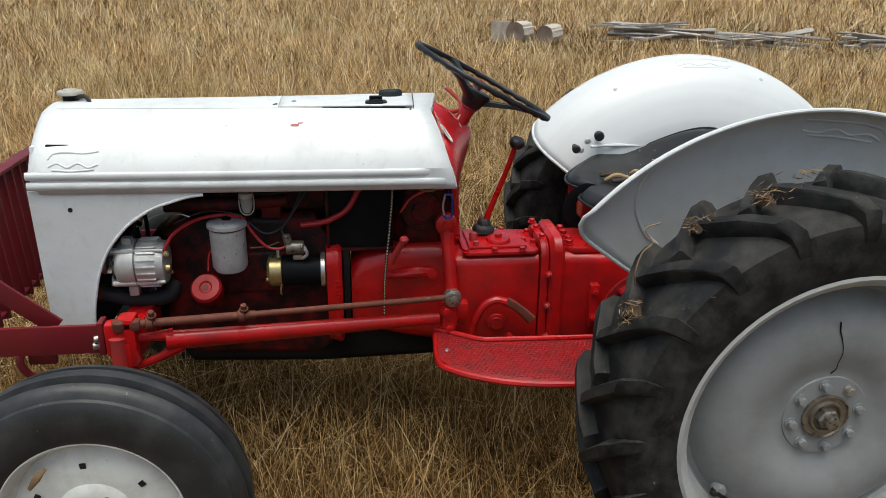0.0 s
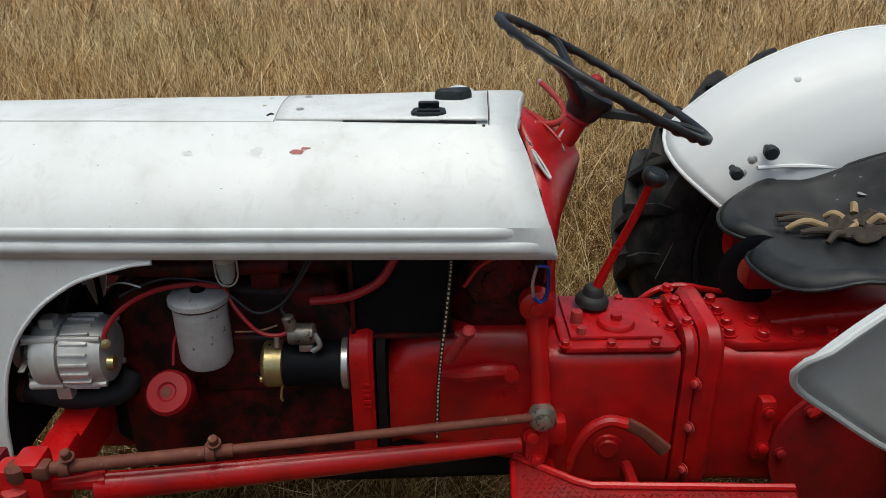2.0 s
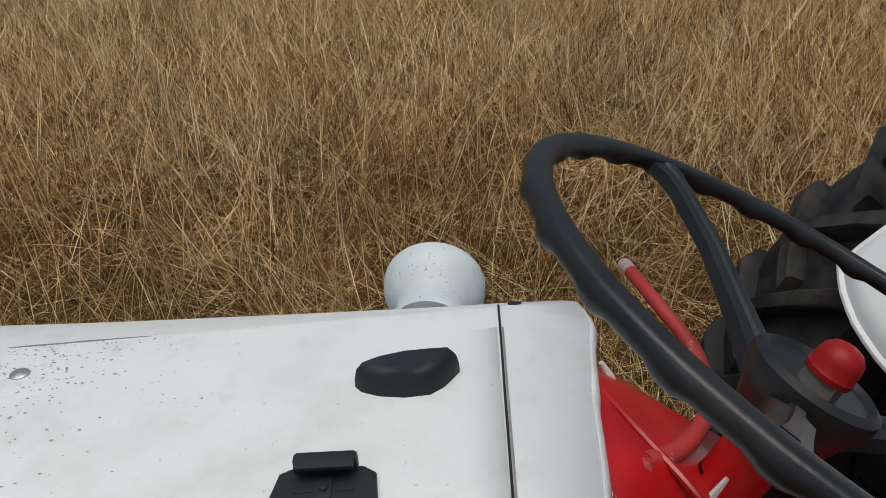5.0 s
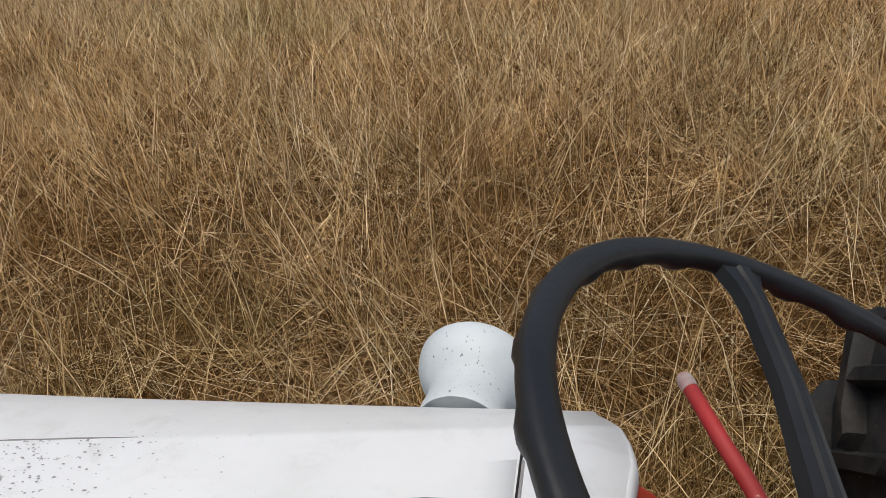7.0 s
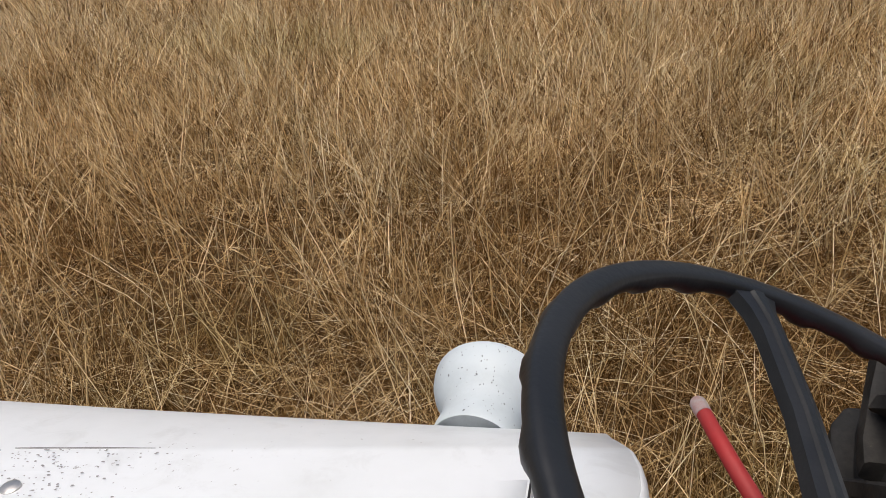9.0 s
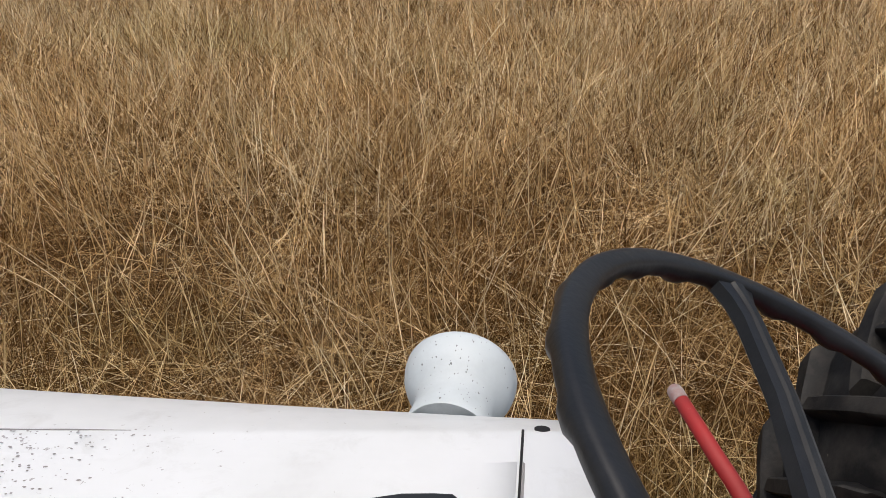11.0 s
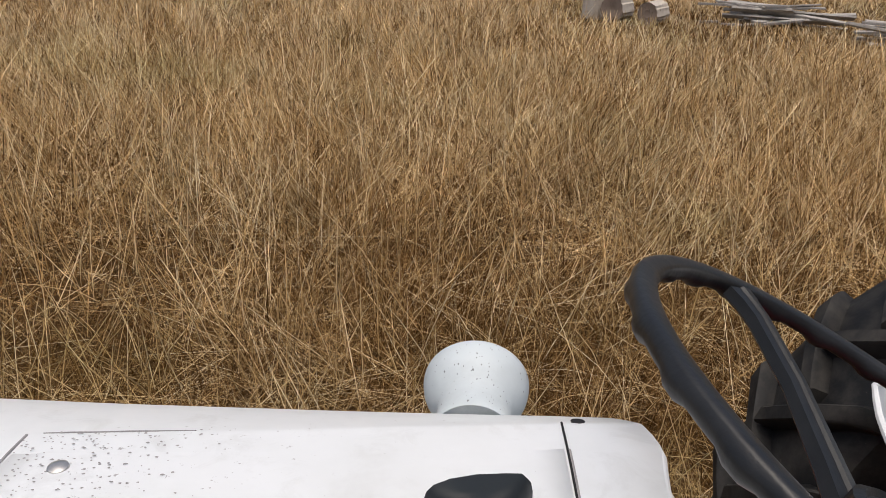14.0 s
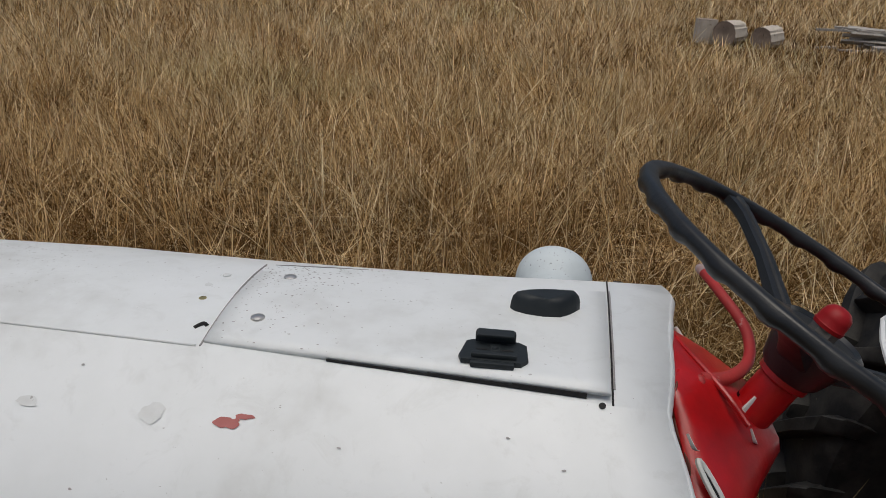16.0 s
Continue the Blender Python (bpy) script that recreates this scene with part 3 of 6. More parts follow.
def hood_point(x, s, side=-1, lift=0.0):
    """The hood's skin: s from 0 on the middle line to 1 at the lower edge."""
    # the far shoulder is fuller towards the front
    full = max(0.0, min(1.0, (0.35 - x) / 0.7)) if side > 0 else 0.0
    a, b = crease(x) if side < 0 else far_crease(x), flank(x) + 0.04 * full
    if s < 0.3:
        f = s / 0.3
        y, z = a * f, TOP + 0.009 * (1 - f * f)
        ny, nz = 0.0, 1.0
    elif s < 0.82:
        f = (s - 0.3) / 0.52
        p0, p1, p2 = (a, TOP), (a + (b - a) * 0.76, 1.126 + 0.034 * full), (b, 1.040)
        y = (1 - f) ** 2 * p0[0] + 2 * f * (1 - f) * p1[0] + f * f * p2[0]
        z = (1 - f) ** 2 * p0[1] + 2 * f * (1 - f) * p1[1] + f * f * p2[1]
        ty = 2 * (1 - f) * (p1[0] - p0[0]) + 2 * f * (p2[0] - p1[0])
        tz = 2 * (1 - f) * (p1[1] - p0[1]) + 2 * f * (p2[1] - p1[1])
        q = math.hypot(ty, tz)
        ny, nz = -tz / q, ty / q
    else:
        f = (s - 0.82) / 0.18
        y, z = b - 0.004 * f * f, 1.040 - 0.064 * f
        ny, nz = 1.0, 0.0
    k = max(0.0, (0.05 - (x - NOSE)) / 0.05)
    if k > 0:
        inset = 0.05 * (1 - math.sqrt(max(0.0, 1 - k * k)))
        y -= inset * ny
        z -= inset * nz
    y += lift * ny
    z += lift * nz
    return Vector((x, C + side * y, z))


def hood_skin():
    S = [0, 0.05, 0.1, 0.15, 0.2, 0.25, 0.29, 0.3, 0.31, *[0.31 + 0.51 * i / 12 for i in range(1, 12)], 0.82, 0.88, 0.94, 1.0]
    X = [0, 0.004, 0.012, 0.022, 0.034, 0.05, *[0.05 + 0.95 * i / 22 for i in range(1, 23)]]
    bm = bmesh.new()
    rows = []
    for u in X:
        row = []
        for s in [-v for v in S[:0:-1]] + S:
            sd = 1 if s < 0 else -1
            row.append(bm.verts.new(hood_point(NOSE + u * (rear_x(abs(s), sd) - NOSE), abs(s), sd)))
        rows.append(row)
    for A, B in zip(rows, rows[1:]):
        for i in range(len(A) - 1):
            bm.faces.new((A[i], B[i], B[i + 1], A[i + 1]))
    return bm


hood = thicken(part("hood", hood_skin(), white, tractor, "white painted sheet steel hood, scuffed and flecked", 21), 0.004)

def rear_roll(u, v):
    s = abs(2 * u - 1)
    x0 = rear_x(s, -1 if u > 0.5 else 1)
    a = v * math.pi / 2 * 1.1
    return hood_point(x0 - 0.001 + 0.007 * math.sin(a), s, -1 if u > 0.5 else 1, -0.013 * (1 - math.cos(a)) - 0.008 * max(0.0, v - 0.7) / 0.3)


thicken(part("rear_edge", join(grid(rear_roll, 60, 6)), white, hood, "rolled rear edge of the hood, paint chipped", 60), 0.003)
rnd = random.Random(17)
for u in (0.30, 0.335, 0.60, 0.665, 0.70, 0.82):
    pts = [rear_roll(u + du, 0.55 + 0.3 * rnd.random()) + Vector((0.0015, 0, 0.0008)) for du in (-0.012, 0.0, 0.010)]
    part("paint_chip", join(tube(pts, [0.0012, 0.0032, 0.001], 6, flat=0.4)), rust, hood, "rusty chip on the edge")

# thin grey line drawn along the near crease, ahead of the door
part("seam", join(tube([hood_point(NOSE + 0.06 + (-0.115 - NOSE - 0.06) * i / 20, 0.3, -1, 0.0003) for i in range(21)], 0.0013, 6, False)), stain_grey, hood, "faint grey line along the hood's crease")

# two pressed ribs along each lower flank
for side in (-1, 1):
    for z0, x1 in ((1.029, 0.338), (1.000, 0.378)):
        bm = bmesh.new()
        rows = []
        for i in range(41):
            x = NOSE + 0.006 + (x1 - NOSE) * i / 40
            end = min(1.0, (1 - i / 40) * 18) ** 0.5
            row = []
            for k in range(7):
                t = math.pi * k / 6
                row.append(bm.verts.new((x, C + side * (flank(x) + (0.04 * max(0.0, min(1.0, (0.35 - x) / 0.7)) if side > 0 else 0.0) - 0.003 + 0.0085 * math.sin(t) * end), z0 - 0.0125 * math.cos(t))))
            rows.append(row)
        for A, B in zip(rows, rows[1:]):
            for k in range(6):
                bm.faces.new((A[k], A[k + 1], B[k + 1], B[k]))
        part("trim", bm, white, hood, "raised pressed rib", 60)

# front side panels with the sweeping engine arch
ARCH = [(-0.327, 0.968), (-0.37, 0.962), (-0.424, 0.946), (-0.47, 0.930), (-0.507, 0.909), (-0.55, 0.878), (-0.587, 0.840), (-0.615, 0.803), (-0.637, 0.762), (-0.656, 0.715), (-0.670, 0.663), (-0.681, 0.615), (-0.687, 0.571), (-0.692, 0.52), (-0.705, 0.48), (-0.725, 0.466)]
for side in (-1, 1):
    full = 0.038 if side > 0 else 0.0
    out = [(-0.327, 0.985), *ARCH, (-0.79, 0.466), (-0.808, 0.49), (-0.812, 0.6), (-0.815, 0.985)]
    bm = join(prism([(x, C + side * (flank(x) + full - 0.008), z) for x, z in out], (0, -side * 0.004, 0), bevel=0.0))
    panel = part("side_panel", bm, white, tractor, "white panel with a sweeping engine arch")
    part("arch_lip", join(tube([(x, C + side * (flank(x) + full - 0.008), z) for x, z in ARCH], 0.0042, 8, steps=3)), white, panel)
    part("panel_hole", join(lathe([(0.0, 0.0), (0.007, 0.0), (0.007, 0.0012), (0.0, 0.0012)], (-0.704, C + side * (flank(-0.704) + full - 0.0079), 0.928), (0, side, 0), 14)), dark_hole, panel, "small dark drilled hole")

# grille closing the nose
bm = join(box((NOSE + 0.012, C, 0.80), (0.010, 0.46, 0.40), 0.004), *[box((NOSE + 0.004, C - 0.21 + 0.42 * i / 16, 0.80), (0.012, 0.010, 0.36), 0.003) for i in range(17)])
part("grille", bm, white, tractor, "white upright-bar grille")
part("nose_panel", join(box((NOSE + 0.018, C, 1.04), (0.012, 0.40, 0.13), 0.004)), white, tractor)

# hinged door on the hood's top
def door_point(u, v):
    x = -0.108 + 0.404 * u
    near, far = crease(x) - 0.005, far_crease(x) + 0.006
    y = far - (near + far) * v
    skin = hood_point(x, min(0.36, 0.3 * abs(y) / (crease(x) if y < 0 else far_crease(x))), -1 if y < 0 else 1)
    lift = -0.0012 + 0.0052 * min(1.0, v / 0.7) + 0.007 * u * max(0.0, v - 0.75) / 0.25
    return Vector((x + 0.014 * (0.5 - v) * u, skin.y, skin.z + lift))


door = thicken(part("hood_door", join(grid(door_point, 16, 14)), white, tractor, "white hinged filler door, edge lifting slightly"), 0.005)
part("door_gap", join(tube([hood_point(0.2985 + 0.014 * k, 0.3 * abs(2 * k), -1 if k < 0 else 1, 0.0006) for k in (-0.5, -0.35, -0.2, 0.0, 0.2, 0.35, 0.5)], 0.0010, 6)), dark_hole, door, "dark gap behind the door")
part("door_gap", join(tube([hood_point(0.3000 + 0.014 * k, 0.3 * abs(2 * k), -1 if k < 0 else 1, -0.0010) for k in (-0.42, -0.3, -0.2, 0.0, 0.2, 0.30, 0.34)], 0.0026, 8, flat=0.6)), stain_dark, door, "grey channel behind the door")
part("door_gap", join(tube([hood_point(-0.1105, 0.3 * abs(2 * k), -1 if k < 0 else 1, 0.0005) for k in (-0.5, -0.35, -0.2, 0.0, 0.2, 0.35, 0.5)], 0.0011, 6)), stain_dark, door, "grimy gap at the hinge")
# added dark strips paint the shade under the door's lifted near edge
for x0, x1, h in ((0.02, 0.12, 0.0022), (0.12, 0.20, 0.0036), (0.20, 0.268, 0.0052)):
    ya, yb = C - crease(x0) + 0.0046, C - crease(x1) + 0.0046
    part("door_gap", join(prism([(x0, ya, 0), (x1, yb, 0), (x1, yb - 0.0012, 0), (x0, ya - 0.0012, 0)], (0, 0, h), lambda p: Vector((p[0], p[1], TOP + 0.0012)))), dark_hole, door)
part("door_latch", join(tube([(-0.128, 2.492, TOP + 0.004), (-0.121, 2.499, TOP + 0.006), (-0.116, 2.497, TOP + 0.005)], 0.0022, 6)), dark_hole, door, "dark broken latch")
for v in (0.774, 0.255):
    part("rivet", join(lathe([(0.0, -0.001), (0.0078, -0.001), (0.0072, 0.0015), (0.004, 0.003), (0.0, 0.003)], door_point(0.1015, v), (0, 0, 1), 16)), steel, door, "flat bright steel rivet")
part("far_seam", join(tube([door_point(u, 0.02) + Vector((0, 0, 0.0014)) for u in (0.02, 0.07, 0.12, 0.18, 0.24, 0.30)], [0.0005, 0.0011, 0.0008, 0.0012, 0.0007, 0.0003], 6, flat=0.4)), stain_dark, door, "grimy seam of the door")
for (x, y, mt) in ((-0.150, 2.584, stain_grey), (-0.143, 2.551, brass), (-0.140, 2.614, stain_grey)):
    part("rivet", join(lathe([(0.0, 0.0), (0.0048, 0.0), (0.0042, 0.0012), (0.0, 0.002)], (x, y, TOP + 0.0078), (0, 0, 1), 14)), mt, hood)
part("hood_hole", join(lathe([(0.0, 0.0), (0.006, 0.0), (0.006, 0.0008), (0.0, 0.0008)], (0.320, 2.703, TOP - 0.0022), (0, 0.3, 1), 14)), dark_hole, hood)
part("hood_hole", join(lathe([(0.0, 0.0), (0.0032, 0.0), (0.0032, 0.0008), (0.0, 0.0008)], (0.282, 2.424, TOP - 0.0005), (0, -0.4, 1), 12)), dark_hole, hood)

# grime gathered along the hinge
rnd = random.Random(31)
def grime(bm):
    for i in range(300):
        u, v = min(0.62, abs(rnd.gauss(0.0, 0.20))), rnd.random() ** 0.8
        q = rnd.uniform(0.0003, 0.0010)
        if i > 140:
            u, v, q = abs(rnd.gauss(0.12, 0.12)), abs(rnd.gauss(0.12, 0.16)), rnd.uniform(0.0003, 0.0009)
        v = min(0.98, v + 0.02)
        c = door_point(u, v) + Vector((0, 0, 0.0007 + max(0.0, 0.0016 - 0.0074 * v)))
        k = rnd.randint(5, 7)
        bm.faces.new([bm.verts.new(c + Vector((q * rnd.uniform(0.8, 2.2) * math.cos(2 * math.pi * i / k), q * math.sin(2 * math.pi * i / k), 0))) for i in range(k)])
tagged(part("grime", join(grime), stain_dark, door, "grey flecks of grime", 0), kind="stuff")

# moulded finger grip
grip = [(0.192, 0.010), (0.197, 0.003), (0.210, -0.003), (0.228, -0.006), (0.246, -0.004), (0.256, 0.004), (0.263, 0.014), (0.268, 0.022), (0.266, 0.026), (0.252, 0.026), (0.228, 0.024), (0.206, 0.018)]
def grip_shape(bm):
    """A leaf-shaped hump, steep on its rear side and scooped along the crest."""
    cx, cy = 0.230, 2.583
    rings = []
    for shrink, z in ((1.0, 0.008), (0.99, 0.018), (0.94, 0.026), (0.82, 0.031), (0.55, 0.031)):
        rings.append([bm.verts.new((cx + (x - cx) * shrink, cy + (2.573 + y - cy) * shrink + 0.008 * (1 - shrink), TOP + z)) for x, y in grip])
    n = len(grip)
    for A, B in zip(rings, rings[1:]):
        for i in range(n):
            bm.faces.new((A[i], A[(i + 1) % n], B[(i + 1) % n], B[i]))
    bm.faces.new(rings[-1])
    bm.faces.new(rings[0])
part("finger_grip", join(grip_shape), plastic, door, "black moulded finger grip", 60)

# small stuck-on camera mount
def on_mount(x, y, z=0.0):
    return Vector((0.181 + x, 2.478 + y, TOP + 0.0105 + z))


mount = part("camera_mount", join(prism([(-0.031, -0.020, 0), (-0.034, -0.012, 0), (-0.029, 0.016, 0), (-0.022, 0.020, 0), (0.023, 0.020, 0), (0.031, 0.014, 0), (0.033, -0.012, 0), (0.026, -0.021, 0)], (0, 0, 0.006), lambda p: on_mount(p[0], p[1]), 0.002)), plastic, door, "black plastic adhesive camera mount")
part("rail", join(box(on_mount(0.0, 0.0185, 0.0105), (0.040, 0.008, 0.013), 0.003), box(on_mount(0.0, 0.014, 0.0165), (0.036, 0.014, 0.003), 0.0012)), plastic, mount)
part("rail", join(box(on_mount(0.0, -0.0145, 0.0085), (0.044, 0.007, 0.005), 0.002), box(on_mount(-0.001, -0.0235, 0.003), (0.042, 0.006, 0.006), 0.002)), plastic, mount)
for x in (-0.0125, 0.0125):
    part("slit", join(box(on_mount(x, 0.0, 0.0061), (0.011, 0.0022, 0.0006), 0.0)), dark_hole, mount, "narrow slit")
part("tongue", join(box(on_mount(0.0, 0.001, 0.0068), (0.010, 0.018, 0.0016), 0.0006), lathe([(0.0, 0.0), (0.003, 0.0), (0.002, 0.002), (0.0, 0.0025)], on_mount(0.0, 0.0, 0.0075), (0, 0, 1), 10)), plastic, mount)

# paint chips and rubbed spots on the skin
def spot(name, x, s, rx, rs, seed, material, label):
    rnd = random.Random(seed)
    n = 26
    ph = [rnd.uniform(0, 6.28) for _ in range(3)]
    prof = [1 + 0.16 * math.sin(4 * math.pi * i / n + ph[0]) + 0.10 * math.sin(6 * math.pi * i / n + ph[1]) + 0.07 * math.sin(12 * math.pi * i / n + ph[2]) + rnd.uniform(-0.06, 0.06) for i in range(n)]
    def mk(bm):
        c = bm.verts.new(hood_point(x, s, -1, 0.0009))
        ring = [bm.verts.new(hood_point(x + rx * prof[i] * math.cos(2 * math.pi * i / n), s + rs * prof[i] * math.sin(2 * math.pi * i / n), -1, 0.0009)) for i in range(n)]
        for i in range(n):
            bm.faces.new((c, ring[i], ring[(i + 1) % n]))
    part(name, join(mk), material, hood, label)


spot("paint_chip", -0.052, 0.446, 0.004, 0.006, 12, chip_red, "chip showing old red paint")
spot("paint_chip", -0.060, 0.452, 0.011, 0.013, 4, chip_red, "chip showing old red paint")
spot("paint_chip", -0.044, 0.434, 0.009, 0.006, 9, chip_red, "chip showing old red paint")
spot("rubbed_spot", -0.134, 0.452, 0.013, 0.020, 5, stain_grey, "rubbed grey spot")
spot("rubbed_spot", -0.26, 0.46, 0.012, 0.010, 6, stain_grey, "rubbed grey spot")
for k, (x, s) in enumerate(((0.17, 0.55), (0.05, 0.47), (-0.19, 0.63), (-0.34, 0.7), (0.12, 0.7), (0.25, 0.45), (-0.42, 0.52), (-0.55, 0.42), (0.2, 0.4), (-0.22, 0.37))):
    spot("fleck", x, s, 0.0018, 0.0024, 20 + k, stain_dark, "dark fleck")

# raised badge scrolls on the flank, as plain flowing strokes
def scroll(parent, place, material, r):
    strokes = [[(0.0, 0.62), (0.12, 0.90), (0.40, 0.96), (0.70, 0.90), (1.0, 1.0)],
               [(0.02, 0.25), (0.20, 0.42), (0.40, 0.20), (0.60, 0.42), (0.80, 0.20), (1.0, 0.36)],
               [(0.10, 0.08), (0.50, 0.02), (0.92, 0.10)]]
    for st in strokes:
        part("badge_stroke", join(tube([place(a, b) for a, b in st], r, 8, steps=5)), material, parent, "raised scroll of the maker's badge")


def s_for_z(z):
    lo, hi = 0.3, 0.82
    for _ in range(30):
        m = (lo + hi) / 2
        if hood_point(-0.67, m).z > z:
            lo = m
        else:
            hi = m
    return lo


scroll(hood, lambda a, b: hood_point(-0.748 + 0.140 * a, s_for_z(1.043 + 0.050 * b), -1, -0.001), white, 0.0036)
scroll(hood, lambda a, b: hood_point(-0.608 - 0.140 * a, s_for_z(1.043 + 0.050 * b), 1, -0.001), white, 0.0036)

# radiator cap
cap = part("radiator_neck", join(lathe([(0.030, 0.0), (0.030, 0.006), (0.023, 0.008), (0.023, 0.030), (0.026, 0.034)], (-0.742, C + 0.02, TOP - 0.004), (0, 0, 1), 24)), black_paint, tractor, "black filler neck")
part("radiator_cap", join(lathe([(0.0, 0.030), (0.036, 0.030), (0.038, 0.034), (0.036, 0.040), (0.020, 0.043), (0.018, 0.046), (0.0, 0.047)], (-0.742, C + 0.02, TOP - 0.004), (0, 0, 1), 28)), worn("dull_cream_metal", (0.55, 0.52, 0.45), (0.35, 0.32, 0.26), (0.2, 0.16, 0.12), 0.4, metal=0.4), cap, "dull pale metal cap")
part("overflow_hose", join(tube([(-0.722, C + 0.005, TOP + 0.018), (-0.695, C - 0.005, TOP + 0.024), (-0.680, C - 0.012, TOP + 0.012), (-0.676, C - 0.014, TOP - 0.006)], 0.006, 8)), hose_shade_black, cap, "short black hose")

# flared air intake on the far flank: a bell opening away from the hood, its neck towards it
BA = Vector((-0.10, -1.0, -0.05)).normalized()
BO = Vector((0.251, 2.880, 1.103))
BELL = [(0.046, 0.010), (0.052, 0.000), (0.0545, -0.0015), (0.0562, 0.001), (0.0562, 0.007), (0.0545, 0.017), (0.0510, 0.026), (0.0455, 0.034), (0.0405, 0.040), (0.0380, 0.046), (0.0372, 0.054), (0.0380, 0.064), (0.0398, 0.076), (0.0408, 0.086), (0.0400, 0.0875), (0.0388, 0.0865), (0.0382, 0.085)]
intake = part("air_intake", join(lathe(BELL, BO, BA, 48, False)), pot_grey, tractor, "pale grey bell-shaped air intake with dark specks", 70)
part("throat", join(lathe([(0.0382, 0.085), (0.034, 0.0825), (0.026, 0.082), (0.0, 0.0815)], BO, BA, 36, False)), pot_throat, intake, "grey inside of the intake's neck", 70)
part("bell_back", join(lathe([(0.046, 0.010), (0.030, 0.022), (0.0, 0.026)], BO, BA, 36, False)), pot_grey, intake)


def specks(bm):
    rnd = random.Random(5)
    e1 = BA.cross(Vector((0, 0, 1))).normalized()
    e2 = e1.cross(BA)
    for _ in range(110):
        h = rnd.uniform(0.004, 0.060) if rnd.random() < 0.8 else rnd.uniform(0.06, 0.084)
        r = lerp_table(h, [(b, a) for a, b in BELL[3:14]])
        slope = (lerp_table(h + 0.002, [(b, a) for a, b in BELL[3:14]]) - r) / 0.002
        a = rnd.gauss(0.0, 0.9) + radians(90)
        d = e1 * math.cos(a) + e2 * math.sin(a)
        t1 = e2 * math.cos(a) - e1 * math.sin(a)
        t2 = (BA + d * slope).normalized()
        nrm = (d - BA * slope).normalized()
        q = rnd.uniform(0.0002, 0.0007) * (1.8 if rnd.random() < 0.15 else 1.0)
        c = BO + BA * h + d * r + nrm * 0.0006
        bm.faces.new([bm.verts.new(c + (t1 * math.cos(k * 1.0472) + t2 * math.sin(k * 1.0472) * 1.5) * q * rnd.uniform(0.6, 1.3)) for k in range(6)])


tagged(part("specks", join(specks), speck_grey, intake, "dark specks of chipped paint", 0), kind="stuff")
part("stay", join(tube([BO + BA * 0.055 + Vector((0, 0, -0.036)), BO + BA * 0.075 + Vector((0.0, 0, -0.055)), BO + BA * 0.105 + Vector((0.0, 0, -0.075))], 0.012, 10)), pot_grey, intake)

# ---------------------------------------------------------------- cowl, steering column, wheel
def cowl_shape(bm):
    rows = [  # z, front x, front half, rear x, rear half
        (1.176, 0.352, 0.066, 0.368, 0.045), (1.158, 0.357, 0.088, 0.408, 0.036), (1.135, 0.364, 0.118, 0.440, 0.040),
        (1.104, 0.372, 0.165, 0.478, 0.046), (1.088, 0.375, 0.188, 0.482, 0.045), (1.02, 0.388, 0.245, 0.468, 0.042), (0.96, 0.398, 0.255, 0.452, 0.040),
        (0.90, 0.405, 0.180, 0.446, 0.042), (0.84, 0.412, 0.120, 0.446, 0.046), (0.76, 0.420, 0.100, 0.450, 0.056), (0.715, 0.424, 0.095, 0.452, 0.056)]
    V = []
    for z, fx, fh, rx, rh in rows:
        row = []
        for side in (-1, 1):
            pts = []
            for k in range(6):
                t = k / 5
                e = t * t * (3 - 2 * t) * 0.35 + t * 0.65
                pts.append((fx + (rx - fx) * (t ** 0.8), side * (fh + (rh - fh) * e)))
            if side == 1:
                pts = pts[::-1]
            row += pts
        V.append([bm.verts.new((x, C + y, z)) for x, y in row])
    for A, B in zip(V, V[1:]):
        for i in range(len(A) - 1):
            bm.faces.new((A[i], A[i + 1], B[i + 1], B[i]))
    bm.faces.new(V[0])


cowl = thicken(part("cowl", join(cowl_shape), red, tractor, "red sheet steel instrument cowl, paint chipped", 40), 0.003)
part("dash_ridge", join(tube([(0.362, 2.628, 1.176), (0.372, 2.605, 1.172), (0.392, 2.560, 1.166), (0.416, 2.520, 1.153), (0.436, 2.495, 1.134)], 0.0032, 8)), red, cowl, "raised seam across the dash")
SL = Vector((0.031, -0.021, -0.045)).normalized()
SN = Vector((0.66, -0.39, 0.64)).normalized()
SN = (SN - SL * SN.dot(SL)).normalized()
SS = SN.cross(SL)
SC = Vector((0.387, 2.414, 1.113)) + SN * 0.004
def slot_ring(a, b):
    return [SC + SL * a * math.cos(2 * math.pi * i / 24) + SS * b * math.sin(2 * math.pi * i / 24) for i in range(25)]
part("slot", join(lambda bm: bm.faces.new([bm.verts.new(p) for p in slot_ring(0.030, 0.0045)[:-1]])), dark_hole, cowl, "dark slotted opening", 0)
part("slot_edge", join(tube(slot_ring(0.031, 0.0056), 0.0028, 6, False)), cream_rim, cowl, "pale bare slot edge")
FS = Vector((0.398, 2.650, 1.130))
part("slot_edge", join(tube([FS + Vector((-0.012, 0.004, 0.026)), FS + Vector((-0.006, 0.003, 0.014)), FS, FS + Vector((0.008, -0.002, -0.016)), FS + Vector((0.014, -0.004, -0.028))], [0.0022, 0.0045, 0.005, 0.004, 0.002], 8)), cream_rim, cowl, "pale bare slot edge")
for x, y, z, dx in ((0.360, 2.425, 1.166, 0.014), (0.440, 2.500, 1.128, 0.010)):
    part("paint_chip", join(tube([(x, y, z), (x + dx * 0.5, y - 0.004, z - 0.012), (x + dx, y + 0.004, z - 0.020)], [0.0014, 0.0024, 0.001], 6, flat=0.3)), cream_rim, cowl)
AX = Vector((0.5427, 0.0081, 1.0)).normalized()
WC = Vector((0.520, 2.5416, 1.250))
